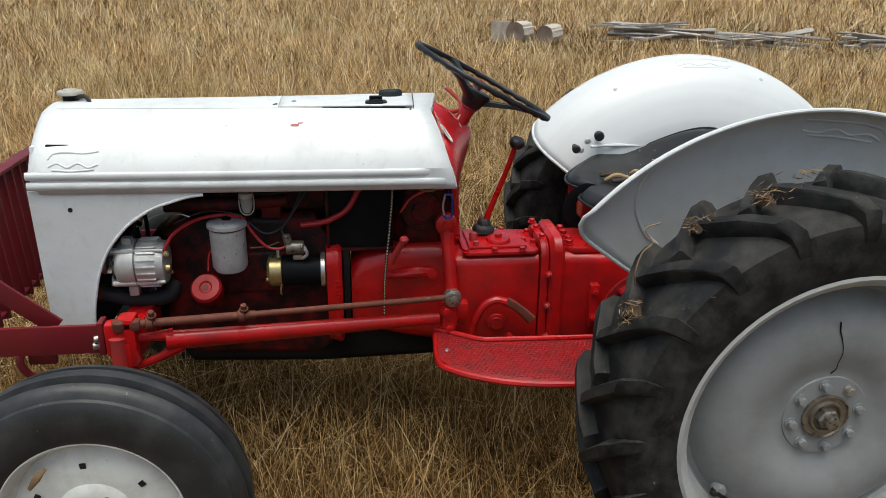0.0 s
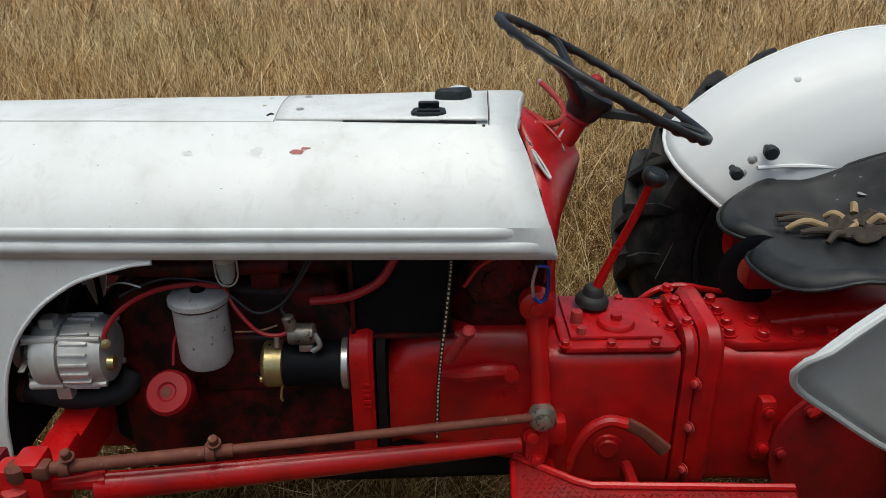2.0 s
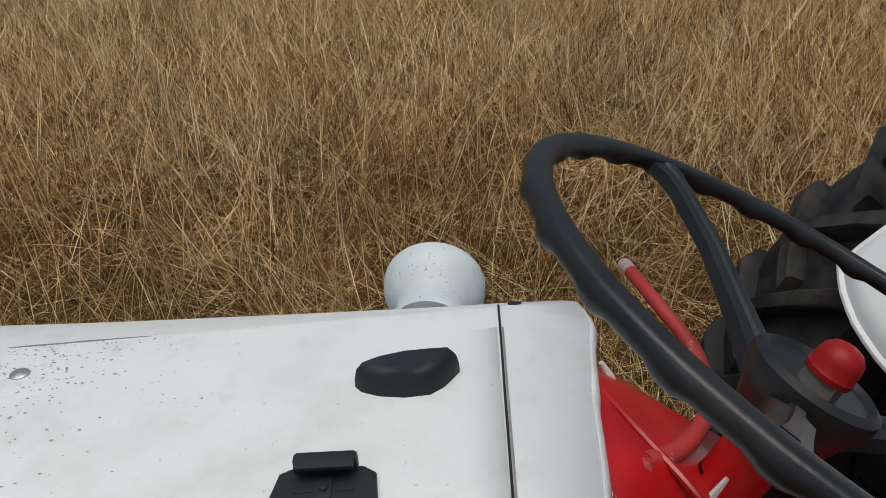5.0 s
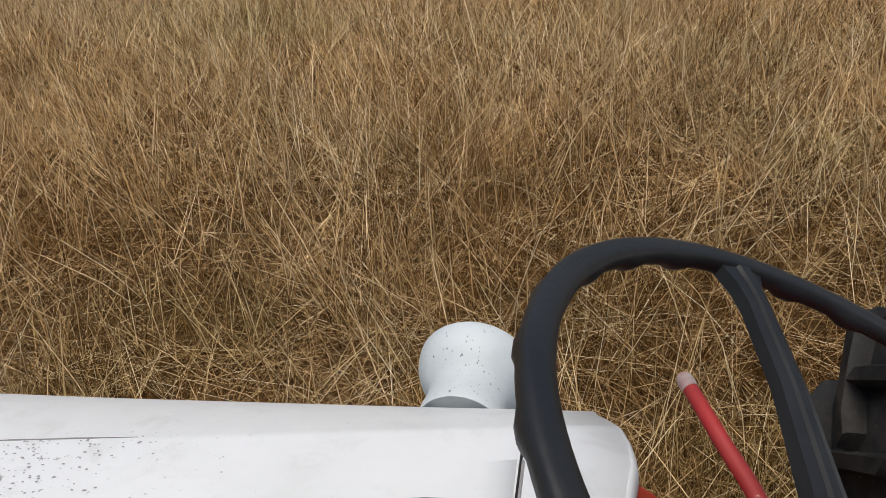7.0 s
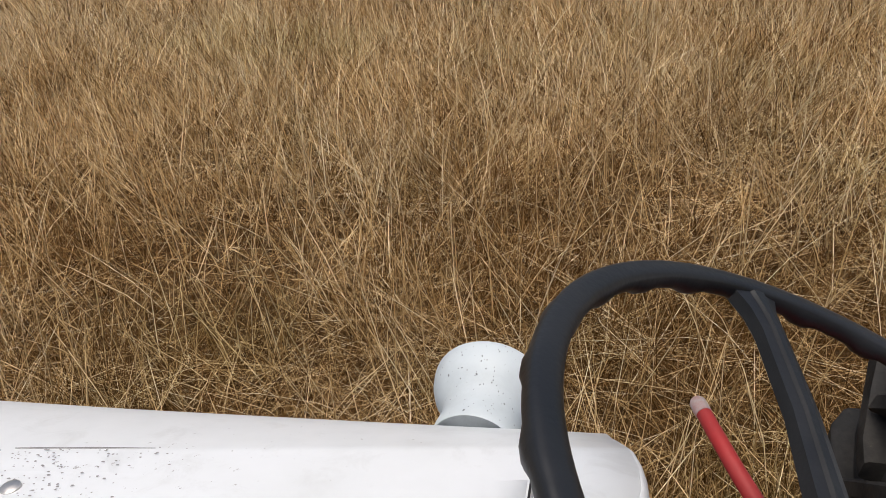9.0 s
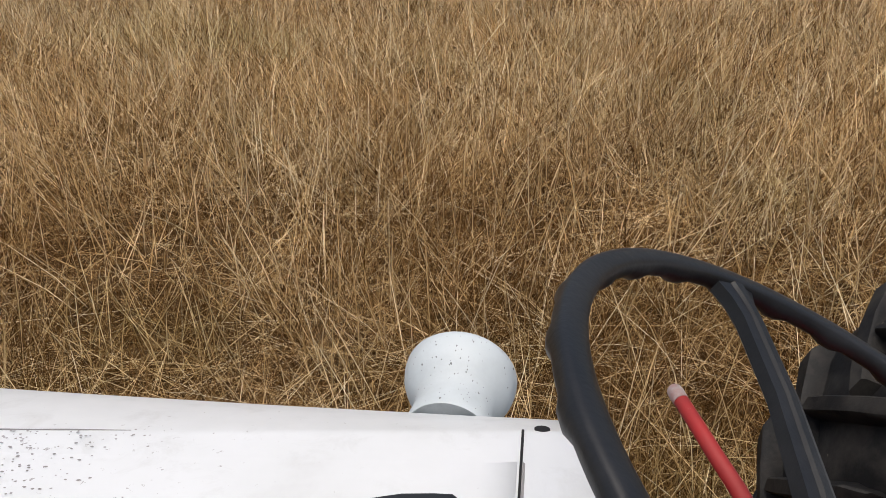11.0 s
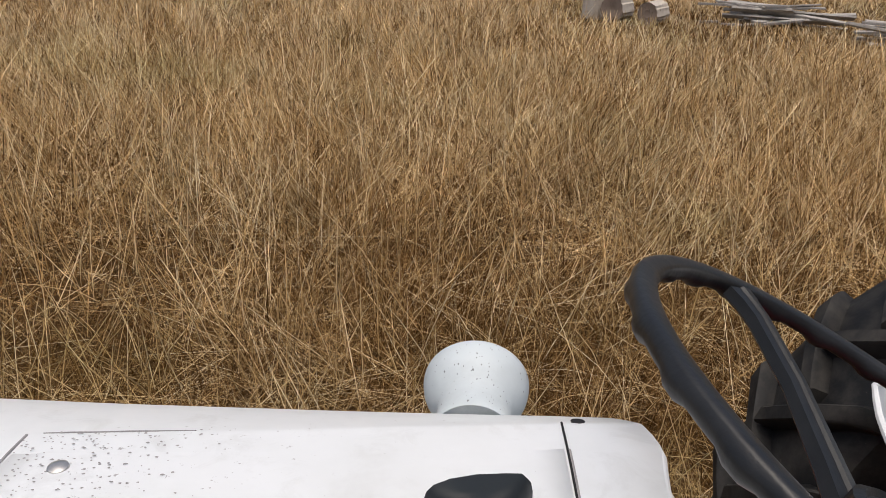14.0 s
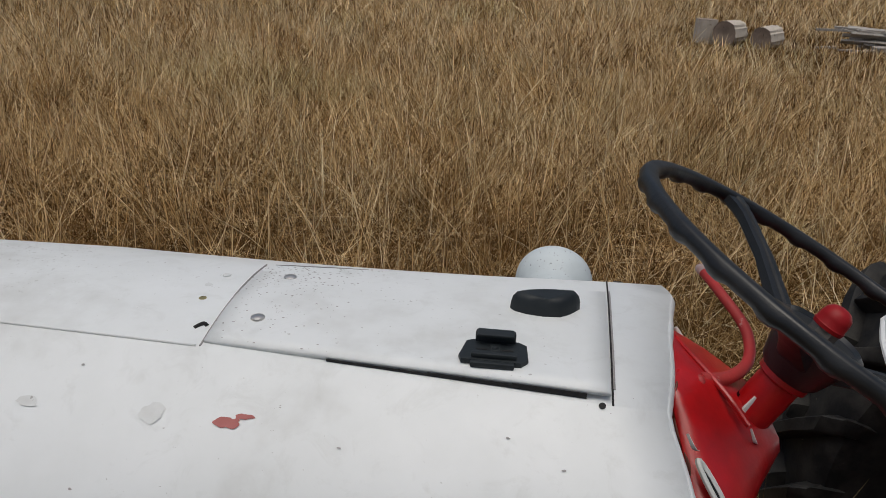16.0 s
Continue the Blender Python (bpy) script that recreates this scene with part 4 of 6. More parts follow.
Vv = (Vector((0, 1, 0)) - AX * AX.y).normalized()
U = Vv.cross(AX).normalized()
col = part("steering_column", join(lathe([(0.030, 0.0), (0.030, 0.02), (0.0225, 0.03), (0.0225, 0.165), (0.027, 0.168), (0.027, 0.19)], WC - AX * 0.265, AX, 22)), red, tractor, "red steering column with a dark patch")
# black patch on one side of the column
part("dark_patch", join(lathe([(0.0228, 0.092), (0.0231, 0.10), (0.0231, 0.118), (0.0228, 0.13)], WC - AX * 0.265, AX, 10, False, 225, 48)), black_paint, col)

part("pale_streak", join(tube([WC - AX * k + Vector((-0.0170, -0.0145, 0.0)) for k in (0.115, 0.15, 0.19, 0.215)], [0.003, 0.006, 0.006, 0.003], 8, flat=0.6)), cream_rim, col, "pale streak along the column")


def rim_ring(bm):
    n, k = 162, 18
    R = 0.2312
    rings = []
    for i in range(n):
        t = 2 * math.pi * i / n
        d = U * math.cos(t) + Vv * math.sin(t)
        ring = []
        for j in range(k):
            p = 2 * math.pi * j / k
            r = 0.0089
            low = max(0.0, -math.sin(p) * 0.8 + 0.3)
            wave = 0.0034 * max(0.0, math.sin(t * 27)) * low
            # flat on top, round and knuckled beneath
            sp, cp = math.sin(p), math.cos(p)
            h = r * 0.92 * (sp if sp < 0 else sp ** 0.45)
            o = r * math.copysign(abs(cp) ** (0.75 if sp > 0 else 1.0), cp)
            ring.append(bm.verts.new(WC + d * (R + o + wave * cp) + AX * (h + wave * sp)))
        rings.append(ring)
    for i in range(n):
        A, B = rings[i], rings[(i + 1) % n]
        for j in range(k):
            bm.faces.new((A[j], A[(j + 1) % k], B[(j + 1) % k], B[j]))


swheel = part("steering_wheel", join(rim_ring), wheel_black, tractor, "worn black steering wheel with a ridged grip", 60)
for ang in (109, 229, 349):
    d = U * math.cos(radians(ang)) + Vv * math.sin(radians(ang))
    w = AX.cross(d)
    def spoke(bm, d=d, w=w):
        st = [(0.028, -0.062, 0.018, 0.012), (0.07, -0.045, 0.0135, 0.010), (0.13, -0.022, 0.0115, 0.008), (0.19, -0.006, 0.0105, 0.008), (0.208, -0.003, 0.012, 0.008), (0.222, -0.001, 0.018, 0.008)]
        V = []
        for r, h, ww, th in st:
            c = WC + d * r + AX * h
            V.append([bm.verts.new(c + w * a * ww + AX * b * th) for a, b in ((-1, -0.7), (-0.7, -1), (0.7, -1), (1, -0.7), (1, 0.5), (0.35, 0.7), (0.25, 1.0), (-0.25, 1.0), (-0.35, 0.7), (-1, 0.5))])
        for A, B in zip(V, V[1:]):
            for i in range(10):
                bm.faces.new((A[i], A[(i + 1) % 10], B[(i + 1) % 10], B[i]))
        bm.faces.new(V[0])
        bm.faces.new(V[-1])
    part("spoke", join(spoke), wheel_black, swheel)
part("wheel_hub", join(lathe([(0.0, -0.092), (0.026, -0.092), (0.032, -0.085), (0.040, -0.060), (0.046, -0.050), (0.046, -0.036), (0.040, -0.032), (0.036, -0.036), (0.0, -0.034)], WC, AX, 28)), wheel_black, swheel)
part("hub_nut", join(lathe([(0.014, -0.044), (0.014, -0.022), (0.0, -0.022)], WC + Vector((-0.007, -0.016, 0.010)), AX, 6)), dull_steel, swheel)
part("nut_cap", join(lathe([(0.0, -0.030), (0.0155, -0.030), (0.0162, -0.026), (0.0153, -0.0245), (0.0153, -0.018), (0.0138, -0.012), (0.0098, -0.0075), (0.0050, -0.0056), (0.0, -0.0052)], WC + Vector((-0.007, -0.016, 0.010)), AX, 22)), red_cap, swheel, "round bright red centre cap")

# throttle lever
lever = part("throttle_lever", join(tube([(0.392, 2.535, 1.158), (0.425, 2.555, 1.152), (0.455, 2.595, 1.152), (0.460, 2.640, 1.168), (0.440, 2.690, 1.187), (0.425, 2.741, 1.195)], [0.0080, 0.0072, 0.0064, 0.0062, 0.0060, 0.0058], 20)), red_faded, tractor, "bent throttle lever in worn red paint")
part("lever_tip", join(lathe([(0.0, -0.002), (0.0061, -0.002), (0.0064, 0.004), (0.0061, 0.010), (0.0046, 0.0125), (0.0, 0.0135)], (0.4262, 2.736, 1.1945), (-0.28, 1, 0.12), 20)), tip_worn, lever, "tip worn to pale primer", 60)
part("lever_base", join(lathe([(0.0, 0.0), (0.0085, 0.0), (0.0085, 0.010), (0.005, 0.013), (0.0, 0.014)], (0.392, 2.535, 1.156), (-0.5, -0.7, 0.3), 12)), red_faded, lever)

# ---------------------------------------------------------------- castings
def casting(sections, cy=C):
    """A body lofted through (x, half width, z low, z high, corner) sections."""
    def mk(bm):
        V = []
        for x, hw, z0, z1, c in sections:
            pts = []
            for ky, kz, a0 in ((hw - c, z1 - c, 0), (-(hw - c), z1 - c, 90), (-(hw - c), z0 + c, 180), (hw - c, z0 + c, 270)):
                for k in range(5):
                    a = radians(a0 + 90 * k / 4)
                    pts.append((ky + c * math.cos(a), kz + c * math.sin(a)))
            V.append([bm.verts.new((x, cy + y, z)) for y, z in pts])
        n = len(V[0])
        for A, B in zip(V, V[1:]):
            for i in range(n):
                bm.faces.new((A[i], A[(i + 1) % n], B[(i + 1) % n], B[i]))
        bm.faces.new(V[0])
        bm.faces.new(V[-1])
    return mk


# engine block and head; the shade beneath the hood is put into their colours
block = part("engine_block", join(casting([(-0.50, 0.10, 0.40, 0.80, 0.03), (-0.42, 0.125, 0.38, 0.86, 0.03), (-0.02, 0.130, 0.36, 0.86, 0.03), (0.02, 0.14, 0.40, 0.80, 0.03)])), shaded_red, tractor, "greasy red engine block, blackened with painted hood shade")
part("cylinder_head", join(casting([(-0.48, 0.105, 0.865, 0.955, 0.015), (0.01, 0.105, 0.865, 0.955, 0.015)]), *[bolt((-0.44 + 0.062 * i, C - 0.085, 0.955), (0, 0, 1), 0.010, 0.014) for i in range(7)]), shaded_red, block)
part("manifold", join(tube([(-0.46, C - 0.14, 0.91), (-0.3, C - 0.145, 0.905), (-0.1, C - 0.14, 0.91)], 0.020, 12), box((-0.15, C - 0.135, 0.89), (0.06, 0.03, 0.07), 0.008)), shaded_red, block)
part("side_cover", join(casting([(-0.30, 0.134, 0.60, 0.74, 0.012), (-0.05, 0.134, 0.60, 0.74, 0.012)])), shaded_red, block)
part("sump", join(casting([(-0.50, 0.075, 0.40, 0.46, 0.02), (-0.44, 0.115, 0.345, 0.46, 0.03), (-0.02, 0.125, 0.33, 0.46, 0.03), (0.36, 0.12, 0.335, 0.50, 0.03)])), shaded_iron, block, "red oil sump, blackened with painted shade")
part("front_cover", join(casting([(-0.535, 0.09, 0.44, 0.78, 0.03), (-0.50, 0.10, 0.42, 0.80, 0.03)])), shaded_iron, block)
part("radiator", join(box((-0.725, C, 0.80), (0.07, 0.40, 0.62), 0.006)), shaded_iron, tractor, "finned radiator behind the grille, darkened with painted shade")
fan = part("fan", join(lathe([(0.0, 0.0), (0.035, 0.0), (0.035, 0.03), (0.0, 0.03)], (-0.64, C, 0.79), (1, 0, 0), 16)), shaded_iron, tractor)
for k in range(4):
    m = Matrix.Rotation(radians(90 * k + 25), 4, "X") @ Matrix.Translation((0, 0, 0.11)) @ Matrix.Rotation(radians(28), 4, "Z")
    part("fan_blade", join(box((-0.62, C, 0.79), (0.004, 0.07, 0.16), 0.0015, m)), shaded_iron, fan)
part("belt", join(tube([(-0.575, C - 0.135, 0.80), (-0.575, C - 0.04, 0.86), (-0.575, C + 0.04, 0.79), (-0.575, C, 0.55), (-0.575, C - 0.07, 0.56), (-0.575, C - 0.15, 0.72), (-0.575, C - 0.135, 0.80)], 0.007, 6)), hose_shade_black, tractor, "black rubber drive belt")

# alternator
ALT = Vector((-0.53, 2.395, 0.735))
alt = part("alternator", join(lathe([(0.03, 0.000), (0.055, 0.000), (0.070, 0.010), (0.074, 0.020), (0.074, 0.062)], (ALT.x - 0.085, ALT.y, ALT.z), (1, 0, 0), 30), box((ALT.x - 0.045, ALT.y - 0.015, ALT.z + 0.076), (0.03, 0.03, 0.025), 0.005), box((ALT.x - 0.04, ALT.y - 0.02, ALT.z - 0.082), (0.03, 0.028, 0.03), 0.005)), alloy, tractor, "cast aluminium alternator with ribbed rear housing")
part("rear_housing", join(lathe([(0.073, 0.068), (0.072, 0.115), (0.062, 0.145), (0.03, 0.150), (0.0, 0.150)], (ALT.x - 0.085, ALT.y, ALT.z), (1, 0, 0), 30)), alloy, alt)
for k in range(9):
    a = radians(40 * k + 12)
    part("vent", join(box((ALT.x - 0.078, ALT.y + 0.058 * math.sin(a), ALT.z + 0.058 * math.cos(a)), (0.014, 0.014, 0.016), 0.002, Matrix.Rotation(-a, 4, "X"))), dark_hole, alt, "dark cooling slot")
for k in range(4):
    a = radians(90 * k + 50)
    part("through_bolt", join(lathe([(0.0, 0.0), (0.010, 0.0), (0.010, 0.066), (0.006, 0.068), (0.006, 0.150), (0.0, 0.150)], (ALT.x - 0.088, ALT.y + 0.070 * math.sin(a), ALT.z + 0.070 * math.cos(a)), (1, 0, 0), 10)), alloy, alt)
part("stator_band", join(lathe([(0.069, 0.058), (0.0695, 0.070)], (ALT.x - 0.085, ALT.y, ALT.z), (1, 0, 0), 30, False)), dull_steel, alt)
for k in range(22):
    a = radians(360 * k / 22)
    part("rib", join(box((ALT.x + 0.012, ALT.y + 0.0735 * math.sin(a), ALT.z + 0.0735 * math.cos(a)), (0.055, 0.006, 0.008), 0.002, Matrix.Rotation(-a, 4, "X"))), alloy, alt)
part("pulley", join(lathe([(0.0, -0.045), (0.028, -0.045), (0.034, -0.040), (0.026, -0.028), (0.034, -0.016), (0.03, -0.006), (0.0, -0.006)], (ALT.x - 0.085, ALT.y, ALT.z), (1, 0, 0), 24)), dull_steel, alt)
for k in range(8):
    a = radians(45 * k)
    part("fan_tooth", join(box((ALT.x - 0.092, ALT.y + 0.058 * math.sin(a), ALT.z + 0.058 * math.cos(a)), (0.012, 0.004, 0.030), 0.001, Matrix.Rotation(-a + 0.3, 4, "X"))), dull_steel, alt)
part("terminal", join(lathe([(0.0, 0.0), (0.010, 0.0), (0.010, 0.012), (0.004, 0.014), (0.004, 0.022), (0.0, 0.022)], (ALT.x + 0.062, ALT.y - 0.03, ALT.z + 0.035), (0.5, -0.6, 0.2), 10), lathe([(0.0, 0.0), (0.016, 0.0), (0.014, 0.012), (0.0, 0.014)], (ALT.x + 0.064, ALT.y - 0.03, ALT.z - 0.01), (1, 0, 0), 12)), brass, alt)
part("bracket", join(box((ALT.x - 0.03, C - 0.13, ALT.z - 0.09), (0.04, 0.06, 0.03), 0.006)), shaded_iron, alt)
part("adjuster_arm", join(tube([(ALT.x - 0.045, ALT.y, ALT.z + 0.085), (ALT.x - 0.05, C - 0.09, ALT.z + 0.10), (ALT.x - 0.04, C - 0.05, ALT.z + 0.08)], 0.008, 8)), shaded_iron, alt)

# oil canister, breather cap, fuel bowl
can = part("oil_filter", join(lathe([(0.0, 0.0), (0.030, 0.0), (0.046, 0.006), (0.0535, 0.020), (0.0545, 0.150)], (-0.285, 2.415, 0.690), (0, 0, 1), 30)), canister_grey, tractor, "chalky grey oil filter canister with rusty chips")
part("lid", join(lathe([(0.0545, 0.147), (0.0605, 0.149), (0.0605, 0.159), (0.056, 0.164), (0.040, 0.168), (0.022, 0.170), (0.0, 0.170)], (-0.285, 2.415, 0.690), (0, 0, 1), 30)), canister_grey, can)
part("lid_bolt", join(bolt((-0.285, 2.415, 0.859), (0, 0, 1), 0.010, 0.015)), shaded_iron, can)
part("bracket", join(box((-0.285, 2.468, 0.78), (0.05, 0.045, 0.05), 0.006)), canister_grey, can)
part("drip_edge", join(lathe([(0.0545, 0.0), (0.0565, 0.0015), (0.0545, 0.003)], (-0.285, 2.415, 0.832), (0, 0, 1), 30, False)), rust, can, "rusty seam under the lid")
breather = part("oil_filler", join(tube([(-0.352, 2.37, 0.645), (-0.345, 2.41, 0.61), (-0.33, 2.45, 0.57)], 0.022, 14)), shaded_red, tractor)
d = Vector((-0.05, -0.72, 0.69)).normalized()
part("breather_cap", join(lathe([(0.0, 0.0), (0.043, 0.0), (0.047, 0.006), (0.047, 0.042), (0.041, 0.050), (0.020, 0.051), (0.016, 0.047), (0.0, 0.047)], Vector((-0.352, 2.372, 0.640)) - d * 0.012, d, 30)), red_cap, breather, "bright red breather cap with a dented top")
part("dent", join(lathe([(0.0, 0.0), (0.011, 0.0), (0.008, 0.0015), (0.0, 0.0015)], Vector((-0.355, 2.372, 0.640)) + d * 0.0355, d, 9)), rust, breather)
bowl = part("fuel_bowl", join(lathe([(0.0, -0.050), (0.010, -0.048), (0.016, -0.036), (0.0185, -0.016), (0.0185, 0.0)], (-0.218, 2.40, 0.932), (0, 0, 1), 20)), glass_bowl, tractor, "cloudy glass sediment bowl")
part("bowl_top", join(lathe([(0.0, 0.0), (0.022, 0.0), (0.022, 0.015), (0.010, 0.018), (0.010, 0.045), (0.0, 0.045)], (-0.218, 2.40, 0.932), (0, 0, 1), 20), tube([(-0.240, 2.40, 0.937), (-0.239, 2.40, 0.897), (-0.228, 2.395, 0.880), (-0.208, 2.395, 0.880), (-0.197, 2.40, 0.897), (-0.196, 2.40, 0.937)], 0.002, 6)), alloy, bowl)

# starter
ST = (-0.175, 2.425, 0.680)
starter = part("starter_motor", join(lathe([(0.0, 0.048), (0.047, 0.048), (0.049, 0.052), (0.049, 0.17), (0.0, 0.17)], ST, (1, 0, 0), 30)), black_paint, tractor, "black starter motor with a yellow zinc end band")
part("end_band", join(lathe([(0.0, 0.0), (0.030, 0.0), (0.046, 0.006), (0.0505, 0.012), (0.0505, 0.046), (0.047, 0.048)], ST, (1, 0, 0), 30)), brass, starter, "yellow zinc-plated band")
part("end_ring", join(lathe([(0.050, 0.168), (0.056, 0.170), (0.056, 0.182), (0.050, 0.184)], ST, (1, 0, 0), 30)), steel, starter)
part("band_screw", join(tube([(-0.128, 2.375, 0.655), (-0.132, 2.372, 0.63), (-0.130, 2.374, 0.62)], 0.0028, 8)), brass, starter)
part("end_bolt", join(bolt((-0.165, 2.390, 0.665), (-1, -0.3, 0), 0.007, 0.012)), brass, starter)
sol = part("starter_relay", join(lathe([(0.0, 0.0), (0.020, 0.0), (0.022, 0.004), (0.022, 0.050), (0.018, 0.054), (0.0, 0.054)], (-0.108, 2.395, 0.768), (1, 0, 0), 20), lathe([(0.0, 0.0), (0.013, 0.0), (0.013, 0.03), (0.008, 0.034), (0.0, 0.034)], (-0.10, 2.39, 0.780), (-0.2, 0, 1), 14)), chrome_dirty, tractor, "greasy steel starter relay")
part("post", join(lathe([(0.0, 0.0), (0.006, 0.0), (0.006, 0.020), (0.004, 0.03), (0.0, 0.03)], (-0.135, 2.40, 0.735), (0, 0, 1), 10)), steel, sol)
part("terminal_strap", join(tube([(-0.055, 2.385, 0.775), (-0.045, 2.38, 0.75), (-0.06, 2.38, 0.735)], 0.006, 8)), steel, sol)
part("relay_foot", join(box((-0.075, 2.40, 0.735), (0.03, 0.02, 0.016), 0.004)), steel, sol)

# battery box and bell housing
part("battery_box", join(box((0.123, C - 0.02, 0.855), (0.200, 0.26, 0.215), 0.006)), black_paint, tractor, "black steel battery box")
part("box_flange", join(box((0.12, C - 0.152, 0.748), (0.215, 0.012, 0.010), 0.002), box((0.021, C - 0.15, 0.855), (0.010, 0.016, 0.21), 0.003)), shaded_red, tractor)
bell = part("bell_housing", join(casting([(0.088, 0.155, 0.43, 0.70, 0.09), (0.12, 0.150, 0.44, 0.735, 0.08), (0.25, 0.150, 0.42, 0.755, 0.05), (0.42, 0.165, 0.40, 0.755, 0.04)])), red, tractor, "red cast bell housing with a dirty flange")
part("bell_flange", join(casting([(0.012, 0.188, 0.43, 0.762, 0.06), (0.050, 0.194, 0.42, 0.768, 0.06), (0.060, 0.188, 0.43, 0.762, 0.06)])), red, bell)
part("bell_flange", join(casting([(0.066, 0.182, 0.43, 0.758, 0.06), (0.084, 0.182, 0.43, 0.758, 0.06)])), shaded_iron, bell)
for k in range(5):
    part("cast_mark", join(box((0.045, C - 0.1955, 0.600 + 0.014 * k), (0.014, 0.003, 0.008), 0.001)), red, bell)
part("clutch_shaft", join(tube([(0.20, C - 0.158, 0.655), (0.25, C - 0.172, 0.664), (0.30, C - 0.175, 0.672), (0.35, C - 0.166, 0.664)], [0.010, 0.016, 0.018, 0.014], 10), lathe([(0.0, 0.0), (0.016, 0.0), (0.016, 0.02), (0.0, 0.022)], (0.345, C - 0.165, 0.665), (0, -1, 0), 14)), red, bell)
part("knob_rod", join(tube([(0.215, C - 0.20, 0.715), (0.232, C - 0.22, 0.76), (0.250, C - 0.235, 0.797)], 0.010, 10), lathe([(0.0, -0.014), (0.010, -0.010), (0.0145, 0.0), (0.010, 0.010), (0.0, 0.014)], (0.253, C - 0.238, 0.805), (0, 0, 1), 14)), red_faded, bell, "lever with a pale pink worn knob")
part("steer_box", join(casting([(0.225, 0.10, 0.74, 0.90, 0.03), (0.27, 0.135, 0.74, 0.97, 0.04), (0.42, 0.135, 0.74, 0.97, 0.04)])), shaded_red, tractor, "red steering gear casting")
part("gear_cover", join(lathe([(0.0, 0.02), (0.03, 0.02), (0.034, 0.014), (0.062, 0.012), (0.066, 0.0)], (0.315, C - 0.134, 0.865), (0, -1, 0), 26), *[bolt((0.315 + 0.052 * math.cos(radians(a)), C - 0.145, 0.865 + 0.052 * math.sin(radians(a))), (0, -1, 0), 0.006, 0.006) for a in range(30, 390, 60)]), shaded_red, tractor)

# transmission
trans = part("transmission", join(casting([(0.415, 0.095, 0.385, 0.722, 0.035), (0.46, 0.105, 0.375, 0.725, 0.035), (0.69, 0.105, 0.37, 0.725, 0.035)], 2.48)), red, tractor, "red cast transmission housing")
part("top_cover", join(prism([(0.445, C - 0.185, 0), (0.455, C - 0.195, 0), (0.675, C - 0.195, 0), (0.690, C - 0.18, 0), (0.690, C + 0.0, 0), (0.675, C + 0.015, 0), (0.455, C + 0.035, 0), (0.445, C + 0.025, 0)], (0, 0, 0.012), lambda p: Vector((p[0], p[1], 0.7255)), 0.004),
             prism([(0.465, C - 0.165, 0), (0.655, C - 0.165, 0), (0.655, C - 0.012, 0), (0.465, C + 0.012, 0)], (0, 0, 0.010), lambda p: Vector((p[0], p[1], 0.737)), 0.006)), red, trans)
for x, y in ((0.452, -0.183), (0.545, -0.186), (0.635, -0.186), (0.683, -0.12), (0.683, -0.02), (0.60, 0.004), (0.655, -0.10)):
    part("bolt", join(bolt((x, C + y, 0.737), (0, 0, 1), 0.0095, 0.013)), red, trans)
part("filler_boss", join(lathe([(0.0, 0.026), (0.012, 0.026), (0.012, 0.014), (0.036, 0.012), (0.040, 0.006), (0.040, 0.0)], (0.568, C - 0.115, 0.746), (0, 0, 1), 26)), red, trans, "round filler plug boss")
part("side_boss", join(lathe([(0.0, 0.014), (0.02, 0.014), (0.022, 0.008), (0.030, 0.006), (0.032, 0.0)], (0.555, C - 0.194, 0.49), (0, -1, 0), 20)), red, trans)
part("plug", join(lathe([(0.0, 0.032), (0.011, 0.032), (0.013, 0.028), (0.013, 0.006), (0.018, 0.0)], (0.487, C - 0.105, 0.742), (0, 0, 1), 16), lathe([(0.0, 0.018), (0.009, 0.018), (0.011, 0.0)], (0.49, C - 0.15, 0.742), (0, 0, 1), 12)), red_faded, trans, "worn dipstick plug")
# flange between the castings
fl = part("housing_flange", join(casting([(0.694, 0.112, 0.37, 0.765, 0.05), (0.708, 0.115, 0.37, 0.770, 0.05), (0.718, 0.112, 0.37, 0.765, 0.05)], 2.475), casting([(0.722, 0.108, 0.37, 0.770, 0.05), (0.735, 0.120, 0.37, 0.782, 0.05), (0.760, 0.120, 0.37, 0.782, 0.05), (0.770, 0.112, 0.37, 0.772, 0.05)], 2.475)), red, tractor)
for z in (0.66, 0.55, 0.44):
    part("bolt", join(bolt((0.722, C - 0.212, z), (-1, -0.5, 0), 0.009, 0.012)), red_faded, fl)
for y in (-0.15, -0.06, 0.0):
    part("bolt", join(bolt((0.705, C + y, 0.766), (0, 0, 1), 0.010, 0.014)), red, fl)
hyd = part("rear_housing", join(casting([(0.765, 0.105, 0.38, 0.725, 0.035), (0.90, 0.11, 0.38, 0.72, 0.035), (1.08, 0.125, 0.36, 0.75, 0.05), (1.36, 0.125, 0.36, 0.75, 0.06), (1.42, 0.10, 0.42, 0.70, 0.06)], 2.48)), red, tractor, "red cast rear axle and lift housing")
part("lift_cover", join(prism([(0.775, C - 0.165, 0), (0.81, C - 0.185, 0), (1.30, C - 0.185, 0), (1.34, C - 0.15, 0), (1.34, C - 0.0, 0), (1.30, C + 0.01, 0), (0.81, C + 0.01, 0), (0.775, C - 0.01, 0)], (0, 0, 0.022), lambda p: Vector((p[0], p[1], 0.718 + 0.02 * max(0, p[0] - 0.9))), 0.006)), red, hyd)
part("lift_dome", join(casting([(0.90, 0.04, 0.73, 0.745, 0.006), (0.98, 0.07, 0.73, 0.78, 0.02), (1.30, 0.08, 0.73, 0.82, 0.03), (1.36, 0.07, 0.73, 0.80, 0.03)], 2.50)), red, hyd)
